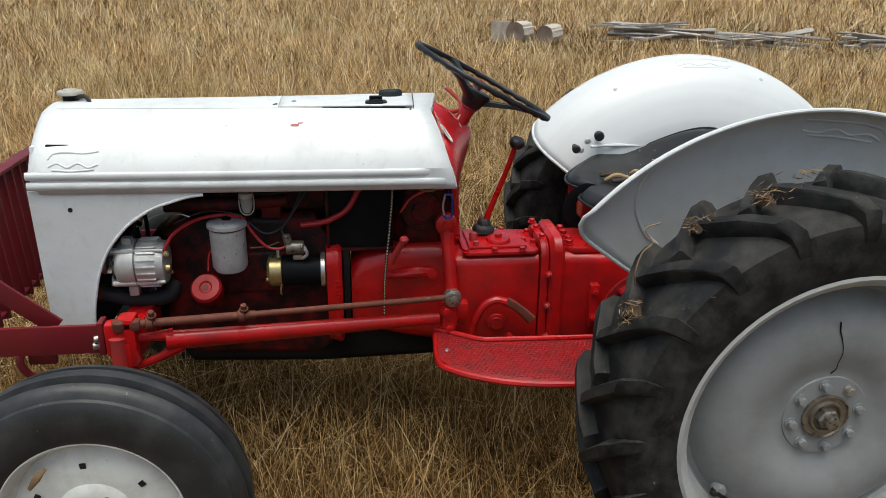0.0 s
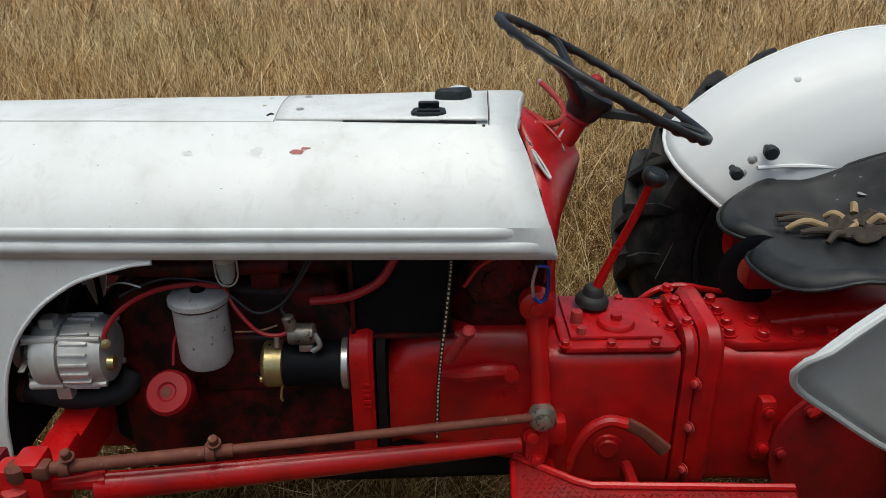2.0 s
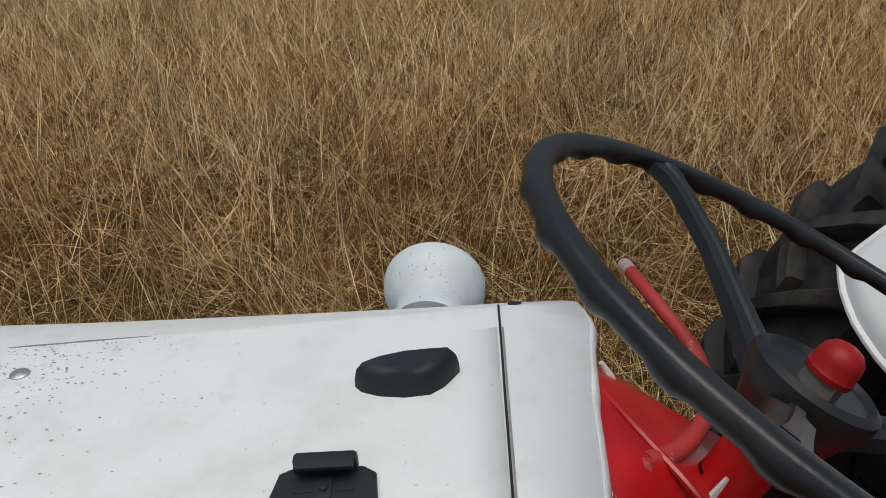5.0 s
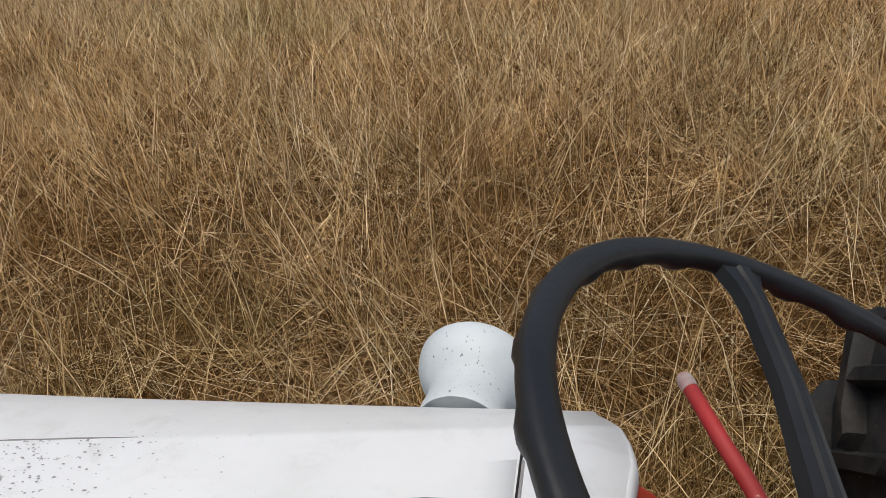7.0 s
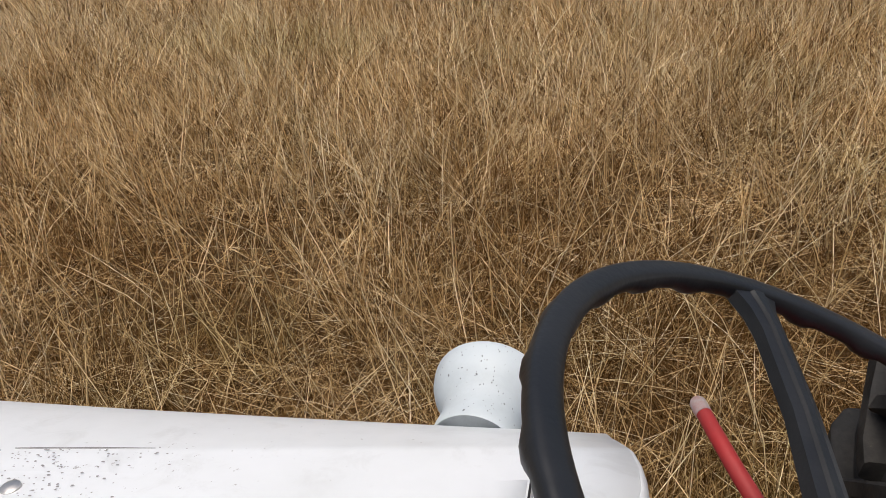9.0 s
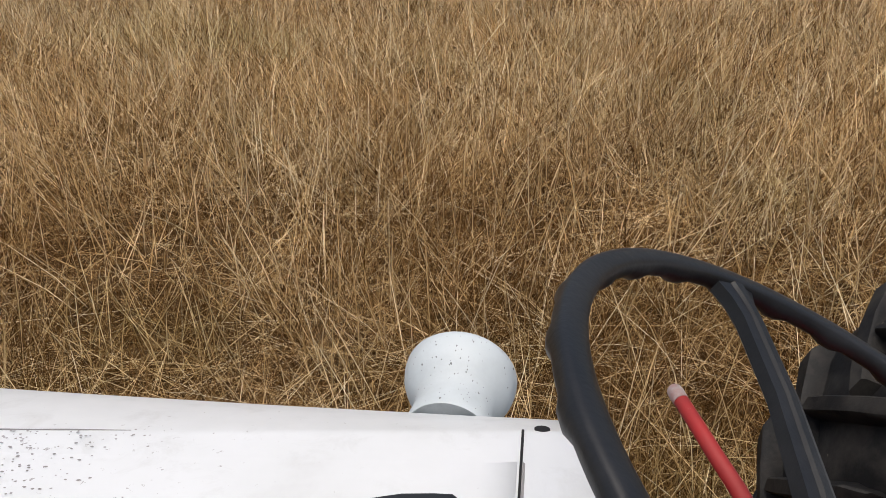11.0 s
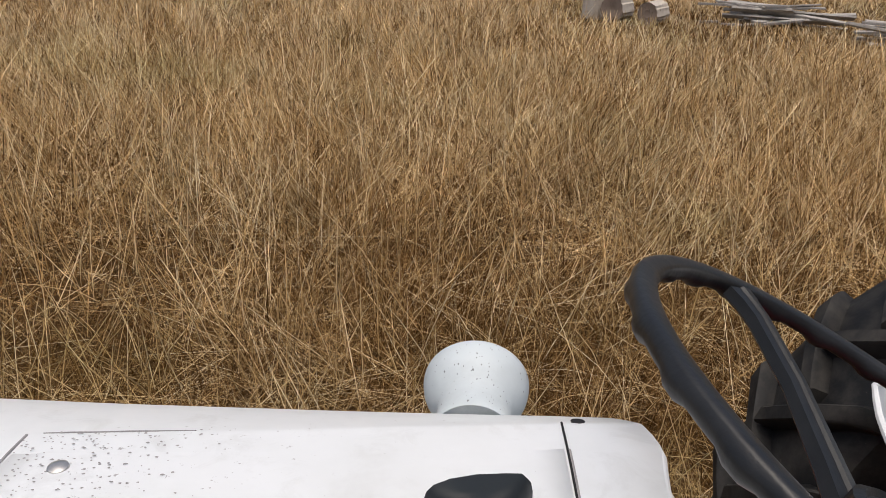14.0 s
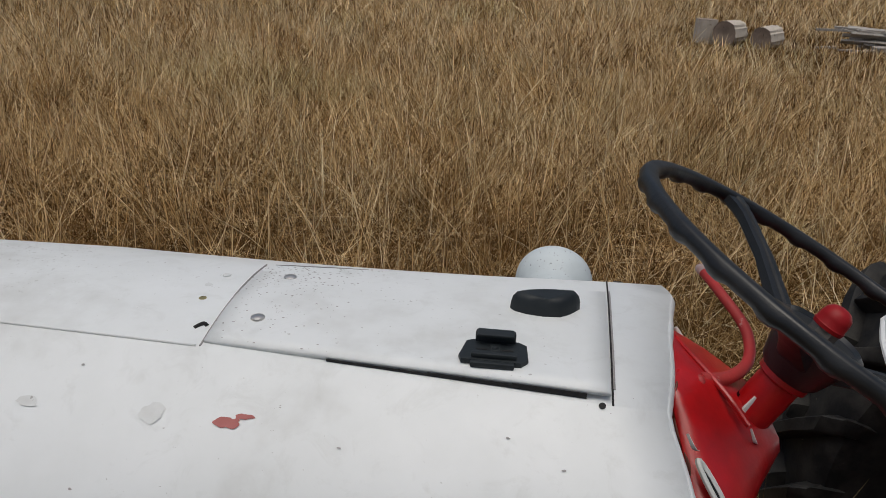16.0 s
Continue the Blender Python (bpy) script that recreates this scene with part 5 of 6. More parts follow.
for x, y in ((0.795, -0.155), (0.802, -0.115), (0.80, -0.06), (0.86, -0.168), (0.93, -0.168), (1.0, -0.168), (0.80, -0.015), (0.86, -0.11), (1.08, -0.168)):
    part("bolt", join(bolt((x, C + y, 0.741 + 0.02 * max(0, x - 0.9)), (0, 0, 1), 0.0115, 0.018)), red, hyd)
part("pipe", join(tube([(0.66, 2.750, 0.58), (0.70, 2.755, 0.635), (0.740, 2.758, 0.666), (0.780, 2.758, 0.676), (0.815, 2.750, 0.680), (0.87, 2.750, 0.668), (0.95, 2.745, 0.66), (1.08, 2.74, 0.66)], 0.0085, 10)), red, hyd, "bent red pipe beside the housing")
for side in (-1, 1):
    x0, y0, y1 = (1.235, C - 0.20, 1.66) if side < 0 else (1.345, C + 0.10, 3.24)
    part("axle_trumpet", join(lathe([(0.15, 0.0), (0.15, 0.02), (0.12, 0.04), (0.085, 0.12), (0.075, abs(y1 - y0))], (x0, y0, 0.572), (0, side, 0), 28)), red, hyd)
    # darker red paints in the shade between housing and tyre
    part("brake_plate", join(lathe([(0.0, 0.0), (0.165, 0.0), (0.172, 0.008), (0.172, 0.02), (0.0, 0.02)], (1.06, 2.48 + side * 0.125, 0.50), (0, side, 0), 30), *[bolt((1.06 + 0.15 * math.cos(radians(a)), 2.48 + side * 0.146, 0.50 + 0.15 * math.sin(radians(a))), (0, side, 0), 0.010, 0.012) for a in range(0, 360, 45)]), board_red, hyd)
part("step_bracket", join(box((0.872, C - 0.215, 0.55), (0.032, 0.03, 0.15), 0.008), bolt((0.872, C - 0.231, 0.60), (0, -1, 0), 0.010, 0.010), bolt((0.872, C - 0.231, 0.51), (0, -1, 0), 0.011, 0.012), tube([(0.955, C - 0.24, 0.60), (0.98, C - 0.25, 0.63), (1.03, C - 0.25, 0.67)], 0.011, 8)), red, hyd)

# gear lever
gl = part("gear_lever", join(tube([(0.532, 2.530, 0.775), (0.560, 2.520, 0.86), (0.596, 2.493, 0.975), (0.616, 2.474, 1.055)], [0.012, 0.0095, 0.0085, 0.008], 12)), red, tractor, "red gear lever with a round black knob")
part("boot", join(lathe([(0.037, 0.0), (0.037, 0.010), (0.032, 0.018), (0.024, 0.022), (0.021, 0.036), (0.016, 0.042), (0.011, 0.044)], (0.530, 2.530, 0.757), (0.1, 0, 1), 26)), hose_shade_black, gl, "black rubber boot")
kd = Vector((0.25, -0.2, 1)).normalized()
part("knob", join(lathe([(0.009, -0.010), (0.017, -0.007), (0.0235, 0.002), (0.0255, 0.010), (0.0240, 0.018), (0.019, 0.023), (0.015, 0.0225), (0.0, 0.024)], (0.618, 2.470, 1.060), kd, 26)), wheel_black, gl)
part("knob_emblem", join(lathe([(0.0145, 0.0), (0.0153, 0.0008), (0.0161, 0.0)], Vector((0.618, 2.470, 1.060)) + kd * 0.0226, kd, 22, False)), black_paint, gl)

# steering arm, drag link, radius rod
arm = part("steering_arm", join(tube([(0.388, 2.385, 0.835), (0.392, 2.372, 0.78), (0.398, 2.352, 0.70), (0.403, 2.338, 0.615)], [0.024, 0.021, 0.019, 0.020], 12, flat=0.8), lathe([(0.0, 0.0), (0.034, 0.0), (0.034, 0.03), (0.024, 0.036), (0.014, 0.037), (0.014, 0.044), (0.0, 0.045)], (0.388, 2.40, 0.835), (0, -1, 0), 22)), red, tractor, "red steering drop arm")
link = part("drag_link", join(tube([(0.402, 2.318, 0.613), (-0.21, 2.192, 0.640)], 0.0095, 12), tube([(-0.19, 2.195, 0.639), (-0.50, 2.135, 0.652)], 0.0125, 12)), rust, tractor, "rusty steel drag link")
part("ball_joint", join(lathe([(0.0, 0.0), (0.020, 0.0), (0.028, 0.008), (0.028, 0.032), (0.018, 0.038), (0.0, 0.038)], (0.403, 2.34, 0.611), (0, -1, 0), 20), bolt((0.403, 2.305, 0.611), (0, -1, 0), 0.015, 0.014)), chrome_dirty, link, "greasy ball joint")
part("clamp", join(lathe([(0.012, 0.0), (0.0175, 0.002), (0.0175, 0.018), (0.012, 0.020)], (-0.22, 2.19, 0.640), (-1, -0.2, 0.02), 16), bolt((-0.22, 2.187, 0.660), (0, -0.3, 1), 0.009, 0.018)), rust, link)
part("clamp", join(lathe([(0.012, 0.0), (0.0185, 0.002), (0.0185, 0.018), (0.012, 0.020)], (-0.465, 2.142, 0.651), (-1, -0.2, 0.02), 16), bolt((-0.465, 2.138, 0.672), (0, -0.3, 1), 0.009, 0.020)), rust, link)
part("front_joint", join(lathe([(0.0, -0.018), (0.015, -0.018), (0.019, -0.010), (0.019, 0.010), (0.012, 0.018), (0.0, 0.018)], (-0.552, 2.125, 0.655), (0, 0, 1), 18), box((-0.52, 2.131, 0.653), (0.05, 0.032, 0.030), 0.008)), rust, link)
rod = part("radius_rod", join(tube([(-0.44, 2.16, 0.585), (-0.30, 2.188, 0.577), (0.0, 2.25, 0.560), (0.36, 2.325, 0.538)], [0.030, 0.028, 0.025, 0.018], 12, flat=0.8)), red, tractor, "red tapered radius rod")
part("yoke", join(tube([(-0.42, 2.165, 0.600), (-0.47, 2.155, 0.602), (-0.53, 2.15, 0.60)], [0.020, 0.013, 0.011], 10), tube([(-0.40, 2.168, 0.565), (-0.46, 2.156, 0.535), (-0.53, 2.15, 0.51)], [0.020, 0.013, 0.011], 10)), red, rod)
part("rod_anchor", join(box((0.395, 2.345, 0.545), (0.050, 0.05, 0.090), 0.010), bolt((0.385, 2.320, 0.565), (0, -1, 0), 0.014, 0.014), bolt((0.395, 2.320, 0.505), (0, -1, 0), 0.012, 0.014), box((0.43, 2.36, 0.55), (0.06, 0.04, 0.06), 0.012)), red, rod)
part("pedal_arm", join(tube([(0.470, 2.345, 0.455), (0.482, 2.335, 0.52), (0.505, 2.33, 0.570), (0.540, 2.328, 0.592), (0.580, 2.326, 0.585)], [0.011, 0.012, 0.013, 0.013, 0.013], 10)), red, tractor, "bent red clutch pedal arm")
part("pedal_pad", join(tube([(0.575, 2.322, 0.590), (0.615, 2.322, 0.565), (0.662, 2.322, 0.520)], [0.016, 0.014, 0.017], 8, flat=0.5)), rust, tractor, "worn bare-metal pedal pad")

# footboard with raised tread
edge = [(0.352, 2.345), (0.40, 2.31), (0.47, 2.262), (0.50, 2.25), (0.90, 2.235), (0.90, 1.985), (0.70, 1.985), (0.56, 2.005), (0.45, 2.048), (0.375, 2.10), (0.342, 2.155)]
board = part("footboard", join(prism([(x, y, 0.480) for x, y in edge], (0, 0, 0.008), bevel=0.002)), board_red, tractor, "red pressed-steel footboard with a dirty diamond tread")
part("board_edge", join(tube([(x, y, 0.478) for x, y in [(0.352, 2.345), (0.342, 2.155), (0.375, 2.10), (0.45, 2.048), (0.56, 2.005), (0.70, 1.985), (0.90, 1.985)]], 0.010, 8, steps=3)), red, board)
part("board_edge", join(tube([(0.352, 2.345, 0.492), (0.47, 2.262, 0.494), (0.50, 2.25, 0.494), (0.90, 2.235, 0.494)], 0.008, 8, False)), red, board)
def inside(x, y):
    c = False
    for (x0, y0), (x1, y1) in zip(edge, edge[1:] + edge[:1]):
        if (y0 > y) != (y1 > y) and x < (x1 - x0) * (y - y0) / (y1 - y0) + x0:
            c = not c
    return c
def tread(bm):
    i = 0
    y = 2.0
    while y < 2.33:
        x = 0.36 + (0.007 if i % 2 else 0)
        while x < 0.89:
            if all(inside(x + a, y + b) for a, b in ((0.012, 0), (-0.012, 0), (0, 0.012), (0, -0.012))):
                a = radians(45 if int(round((x - 0.36) / 0.007)) % 4 < 2 else -45)
                lx, ly = 0.0055 * math.cos(a), 0.0055 * math.sin(a)
                wx, wy = -0.0022 * math.sin(a), 0.0022 * math.cos(a)
                b = [bm.verts.new((x + p * lx + q * wx, y + p * ly + q * wy, 0.488)) for p, q in ((-1, -1), (1, -1), (1, 1), (-1, 1))]
                t = [bm.verts.new((x + p * lx * 0.7 + q * wx * 0.5, y + p * ly * 0.7 + q * wy * 0.5, 0.4906)) for p, q in ((-1, -1), (1, -1), (1, 1), (-1, 1))]
                bm.faces.new(t)
                for k in range(4):
                    bm.faces.new((b[k], b[(k + 1) % 4], t[(k + 1) % 4], t[k]))
            x += 0.014
        y += 0.0125
        i += 1
tagged(part("diamond_tread", join(tread), board_red, board, "raised diamond tread", 0), kind="stuff")
for x, y in ((0.374, 2.204), (0.868, 2.205)):
    part("bolt_head", join(lathe([(0.0, 0.0), (0.008, 0.0), (0.006, 0.003), (0.0, 0.004)], (x, y, 0.488), (0, 0, 1), 12)), steel, board)
part("board_bracket", join(tube([(0.60, C - 0.19, 0.44), (0.60, 2.25, 0.45), (0.60, 2.05, 0.474)], 0.012, 8), tube([(0.43, C - 0.16, 0.44), (0.43, 2.25, 0.46), (0.43, 2.12, 0.474)], 0.012, 8)), red, board)

# ---------------------------------------------------------------- wheels
def rear_tyre(bm, cx, cy, cz, out):
    """A worn lug tyre; out is -1 or 1, the way its outer face looks."""
    n = 72
    sec = [(0.372, -0.118), (0.392, -0.132), (0.43, -0.143), (0.48, -0.146), (0.525, -0.139), (0.54, -0.125), (0.550, -0.10), (0.555, -0.05), (0.557, 0.0), (0.555, 0.05), (0.550, 0.10), (0.54, 0.125), (0.525, 0.139), (0.48, 0.146), (0.43, 0.143), (0.392, 0.132), (0.372, 0.118)]
    rings = []
    for i in range(n):
        t = 2 * math.pi * i / n
        ring = []
        for r, w in sec:
            z = cz + r * math.sin(t)
            ring.append(bm.verts.new((cx + r * math.cos(t), cy + w, max(z, -0.03))))
        rings.append(ring)
    for i in range(n):
        A, B = rings[i], rings[(i + 1) % n]
        for j in range(len(sec) - 1):
            bm.faces.new((A[j], A[j + 1], B[j + 1], B[j]))


def tread_lugs(cx, cy, cz, parent):
    """Lugs from the side wall over the shoulder to past the middle."""
    rnd = random.Random(3)
    lugs = 21
    path = [(-0.1465, 0.494, 0.016), (-0.1480, 0.522, 0.018), (-0.143, 0.558, 0.021), (-0.120, 0.584, 0.023), (-0.06, 0.594, 0.021), (0.0, 0.597, 0.020), (0.028, 0.596, 0.018)]
    for side in (-1, 1):
        for k in range(lugs):
            a0 = 2 * math.pi * (k + (0.5 if side > 0 else 0.0)) / lugs
            wear = rnd.uniform(0.80, 1.0)
            bm = bmesh.new()
            V = []
            for j, (w, r, hw) in enumerate(path):
                rr = r - (1 - wear) * 0.03 * (j > 1) + rnd.uniform(-0.003, 0.003)
                a = a0 + (w + 0.1465) * 1.45
                low = rr - 0.045
                lw = (w + 0.014 if w < -0.1 else w) * side
                row = []
                for da, rad, wv in ((-hw * 1.25, low, lw), (-hw * 0.95, rr - 0.006, w * side), (-hw * 0.7, rr, w * side), (hw * 0.7, rr, w * side), (hw * 0.95, rr - 0.006, w * side), (hw * 1.25, low, lw)):
                    t = a + da / 0.58
                    row.append(bm.verts.new((cx + rad * math.cos(t), cy + wv, max(cz + rad * math.sin(t), -0.035))))
                V.append(row)
            for A, B in zip(V, V[1:]):
                for q in range(5):
                    bm.faces.new((A[q], A[q + 1], B[q + 1], B[q]))
            bm.faces.new(V[0])
            bm.faces.new(V[-1])
            part("tread_lug", bm, rubber, parent)


def rear_wheel(cx, cy, out):
    """out: the way the dished disc faces."""
    cz = 0.578
    y0 = cy + out * 0.128
    # the far wheel's shaded inner face is painted black instead of grey
    rim_paint, disc_paint = (rim_grey, grey_white) if out < 0 else (hose_shade_black, hose_shade_black)
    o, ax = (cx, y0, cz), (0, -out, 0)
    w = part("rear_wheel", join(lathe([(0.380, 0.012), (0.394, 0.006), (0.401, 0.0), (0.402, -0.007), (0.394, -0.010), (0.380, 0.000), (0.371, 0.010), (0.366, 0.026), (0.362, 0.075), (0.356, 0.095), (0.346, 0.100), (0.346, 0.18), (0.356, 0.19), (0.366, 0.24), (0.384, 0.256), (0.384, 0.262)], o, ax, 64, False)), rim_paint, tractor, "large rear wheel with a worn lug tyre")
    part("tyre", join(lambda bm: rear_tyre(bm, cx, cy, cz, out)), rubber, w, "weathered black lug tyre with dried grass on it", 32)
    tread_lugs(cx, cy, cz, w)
    part("disc", join(lathe([(0.352, 0.104), (0.340, 0.112), (0.328, 0.108), (0.310, 0.082), (0.284, 0.058), (0.245, 0.044), (0.205, 0.042), (0.165, 0.052), (0.135, 0.066), (0.120, 0.070), (0.108, 0.070), (0.106, 0.066), (0.0, 0.066)], o, ax, 64, False)), disc_paint, w, "dished grey-white disc with a cracked weld" if out < 0 else "inner side of the disc, blackened with painted shade")
    for k in range(8):
        a = radians(45 * k + 10)
        part("wheel_nut", join(bolt((cx + 0.086 * math.cos(a), y0 - out * 0.066, cz + 0.086 * math.sin(a)), (0, out, 0), 0.0105, 0.016)), grey_white if k != 1 else steel, w)
    part("hub_cup", join(lathe([(0.0, 0.002), (0.034, 0.002), (0.036, 0.011), (0.040, 0.012), (0.043, 0.003), (0.053, 0.004), (0.056, 0.009), (0.060, 0.008), (0.060, 0.0)], (cx, y0 - out * 0.066, cz), (0, out, 0), 32)), chrome_dirty, w, "greasy rusty hub ring")
    part("axle_nut", join(lathe([(0.0, 0.0), (0.027, 0.0), (0.027, 0.020), (0.022, 0.024), (0.0, 0.024)], (cx, y0 - out * 0.066, cz), (0, out, 0), 6), lathe([(0.0, 0.024), (0.017, 0.024), (0.017, 0.040), (0.013, 0.042), (0.004, 0.041), (0.004, 0.036), (0.0, 0.036)], (cx, y0 - out * 0.066, cz), (0, out, 0), 20)), chrome_dirty, w, "greasy axle nut")
    if out < 0:
        pts = [(1.232, 0.692), (1.231, 0.715), (1.227, 0.735), (1.230, 0.765), (1.222, 0.800), (1.214, 0.820), (1.210, 0.845)]
        part("crack", join(tube([(x, y0 + (0.071 if i == 0 else 0.0535 if i == 1 else 0.0455 if i == 2 else 0.0405 if i < 5 else 0.0415), z) for i, (x, z) in enumerate(pts)], [0.0016, 0.0013, 0.0010, 0.0010, 0.0012, 0.0016, 0.0022], 6, steps=3)), shaded_iron, w, "dark crack in the disc")
        part("valve", join(lathe([(0.0, 0.0), (0.012, 0.0), (0.010, 0.01), (0.005, 0.014), (0.005, 0.05), (0.0, 0.05)], (0.985, y0 + 0.075, 0.365), (0.3, -1, 0.2), 12)), rubber, w)
        part("rim_lug", join(lathe([(0.0, 0.03), (0.012, 0.028), (0.017, 0.018), (0.018, 0.0)], (1.000, y0 + 0.088, 0.372), (0, -1, 0), 14)), grey_white, w)
        part("rim_lug", join(box((1.235, y0 + 0.075, 0.262), (0.05, 0.03, 0.03), 0.006)), grey_white, w)
    return w


left_wheel = rear_wheel(1.235, 1.682, -1)
rear_wheel(1.345, 3.27, 1)


def front_wheel(cy, out):
    cx, cz = -0.53, 0.362
    y0 = cy + out * 0.062
    o, ax = (cx, y0, cz), (0, -out, 0)
    w = part("front_wheel", join(lathe([(0.206, 0.012), (0.218, 0.004), (0.224, 0.0), (0.224, -0.006), (0.215, -0.008), (0.205, 0.002), (0.200, 0.02), (0.192, 0.034), (0.186, 0.040), (0.186, 0.1), (0.205, 0.12), (0.220, 0.126)], o, ax, 56, False)), cream_rim, tractor, "small cream front wheel with a smooth ribbed tyre")
    n = 80
    sec = [(0.208, -0.062), (0.225, -0.074), (0.262, -0.084), (0.300, -0.084), (0.322, -0.078), (0.330, -0.074), (0.333, -0.066), (0.346, -0.060), (0.356, -0.050), (0.358, -0.036), (0.334, -0.030), (0.334, -0.022), (0.364, -0.014), (0.366, 0.0), (0.364, 0.014), (0.334, 0.022), (0.334, 0.030), (0.358, 0.036), (0.356, 0.050), (0.346, 0.060), (0.333, 0.066), (0.330, 0.074), (0.322, 0.078), (0.300, 0.084), (0.262, 0.084), (0.225, 0.074), (0.208, 0.062)]
    def tyre(bm):
        rings = [[bm.verts.new((cx + r * math.cos(2 * math.pi * i / n), cy + v, max(cz + r * math.sin(2 * math.pi * i / n), -0.03))) for r, v in sec] for i in range(n)]
        for i in range(n):
            A, B = rings[i], rings[(i + 1) % n]
            for j in range(len(sec) - 1):
                bm.faces.new((A[j], A[j + 1], B[j + 1], B[j]))
    part("tyre", join(tyre), rubber_front, w, "black ribbed front tyre", 40)
    part("disc", join(lathe([(0.190, 0.036), (0.176, 0.030), (0.160, 0.024), (0.120, 0.016), (0.092, 0.014), (0.082, 0.004), (0.066, 0.000), (0.0, 0.000)], o, ax, 48, False)), cream_rim, w)
    for k in range(6):
        a = radians(60 * k + 35)
        part("slot", join(box((cx + 0.140 * math.cos(a), y0 - out * 0.0185, cz + 0.140 * math.sin(a)), (0.014, 0.003, 0.014), 0.0, Matrix.Rotation(-a, 4, "Y"))), dark_hole, w, "small square hole")
    part("hub_cap", join(lathe([(0.048, 0.0), (0.048, 0.012), (0.044, 0.024), (0.030, 0.032), (0.0, 0.034)], (cx, y0, cz), (0, out, 0), 30)), red_cap, w, "round red hub cap")
    for k in range(5):
        a = radians(72 * k + 54)
        part("wheel_bolt", join(lathe([(0.0, 0.018), (0.008, 0.017), (0.012, 0.010), (0.013, 0.0)], (cx + 0.060 * math.cos(a), y0, cz + 0.060 * math.sin(a)), (0, out, 0), 12)), red_cap, w)
    if out < 0:
        part("bent_weight", join(tube([(cx - 0.13, y0 - 0.004, cz + 0.10), (cx - 0.105, y0 - 0.012, cz + 0.135), (cx - 0.085, y0 - 0.006, cz + 0.155)], [0.005, 0.010, 0.004], 8, flat=0.5)), straw_bits, w, "strip of dirt and straw")
    return w


front_wheel(1.742, -1)
front_wheel(3.12, 1)

# ---------------------------------------------------------------- front axle
part("axle_beam", join(casting([(-0.60, 0.32, 0.50, 0.585, 0.02), (-0.53, 0.32, 0.50, 0.585, 0.02)]), box((-0.565, C, 0.47), (0.12, 0.16, 0.12), 0.02)), red, tractor, "red front axle beam")
for side in (-1, 1):
    s = side
    ax_ = part("axle_end", join(box((-0.555, C + s * 0.36, 0.555), (0.060, 0.20, 0.10), 0.014), box((-0.535, C + s * 0.425, 0.60), (0.050, 0.060, 0.15), 0.012), box((-0.575, C + s * 0.43, 0.61), (0.040, 0.05, 0.10), 0.012)), red, tractor, "chipped red axle end with a king pin housing")
    part("king_pin", join(lathe([(0.0, 0.0), (0.024, 0.0), (0.026, 0.02), (0.022, 0.06), (0.019, 0.22), (0.023, 0.24), (0.0, 0.245)], (-0.56, C + s * 0.47, 0.38), (0, s * -0.08, 1), 18)), red_faded, ax_)
    part("spindle", join(lathe([(0.030, 0.0), (0.026, 0.06), (0.022, 0.40)], (-0.54, C + s * 0.44, 0.372), (0, s, 0), 16), lathe([(0.0, 0.0), (0.026, 0.0), (0.030, 0.01), (0.0, 0.016)], (-0.60, C + s * 0.50, 0.475), (0, s, 0.4), 16)), red_faded, ax_)
    part("arm_nut", join(bolt((-0.628, C + s * 0.395, 0.572), (-1, s * 0.4, 0), 0.012, 0.02), bolt((-0.620, C + s * 0.402, 0.597), (-1, s * 0.4, 0), 0.010, 0.02)), steel, ax_, "bright new steel nut")

# ---------------------------------------------------------------- front guard
guard = part("front_guard", join(box((-0.93, C - 0.40, 0.595), (0.63, 0.012, 0.088), 0.003), box((-0.93, C + 0.40, 0.595), (0.63, 0.012, 0.088), 0.003), box((-1.24, C, 0.595), (0.012, 0.80, 0.088), 0.003)), guard_red, tractor, "dark red welded steel front guard")
part("end_plate", join(box((-0.615, C - 0.394, 0.600), (0.016, 0.05, 0.10), 0.003)), guard_red, guard)
part("brace", join(box((-0.885, C - 0.36, 0.735), (0.36, 0.010, 0.055), 0.002, Matrix.Rotation(radians(41), 4, "Y"))), guard_red, guard)
part("brace", join(box((-0.885, C + 0.36, 0.735), (0.36, 0.010, 0.055), 0.002, Matrix.Rotation(radians(41), 4, "Y"))), guard_red, guard)
for k in range(12):
    y = C - 0.33 + 0.66 * k / 11
    part("guard_bar", join(box((-0.965, y, 0.79), (0.035, 0.010, 0.42), 0.002, Matrix.Rotation(radians(-3), 4, "Y"))), guard_red, guard)
part("guard_rail", join(box((-0.965, C, 0.995), (0.045, 0.70, 0.012), 0.003), box((-0.965, C, 0.60), (0.045, 0.70, 0.012), 0.003), box((-0.965, C - 0.35, 0.79), (0.045, 0.012, 0.42), 0.003), box((-0.965, C + 0.35, 0.79), (0.045, 0.012, 0.42), 0.003)), guard_red, guard)
part("tow_loop", join(tube([(-0.86, C - 0.30, 0.56), (-0.88, C - 0.34, 0.50), (-0.85, C - 0.33, 0.44), (-0.80, C - 0.28, 0.42)], 0.012, 8), box((-0.83, C - 0.30, 0.52), (0.08, 0.02, 0.10), 0.006)), guard_red, guard)

# ---------------------------------------------------------------- fenders
FP = [(0.48, 0.195), (0.56, 0.212), (0.62, 0.235), (0.67, 0.272), (0.71, 0.325), (0.738, 0.385), (0.756, 0.450), (0.765, 0.520), (0.765, 0.585)]
# for each side: centre x and z, size, width scale and start, front angle and its drawn-back ends, depth of the plate
FENDER = {-1: (1.260, 0.507, 1.007, 0.22, 0.604, 142.5, 6.0, 3.0, 1.413), 1: (1.392, 0.474, 1.0, 1.0, 0.195, 142.0, 3.9, 5.0, 1.0)}
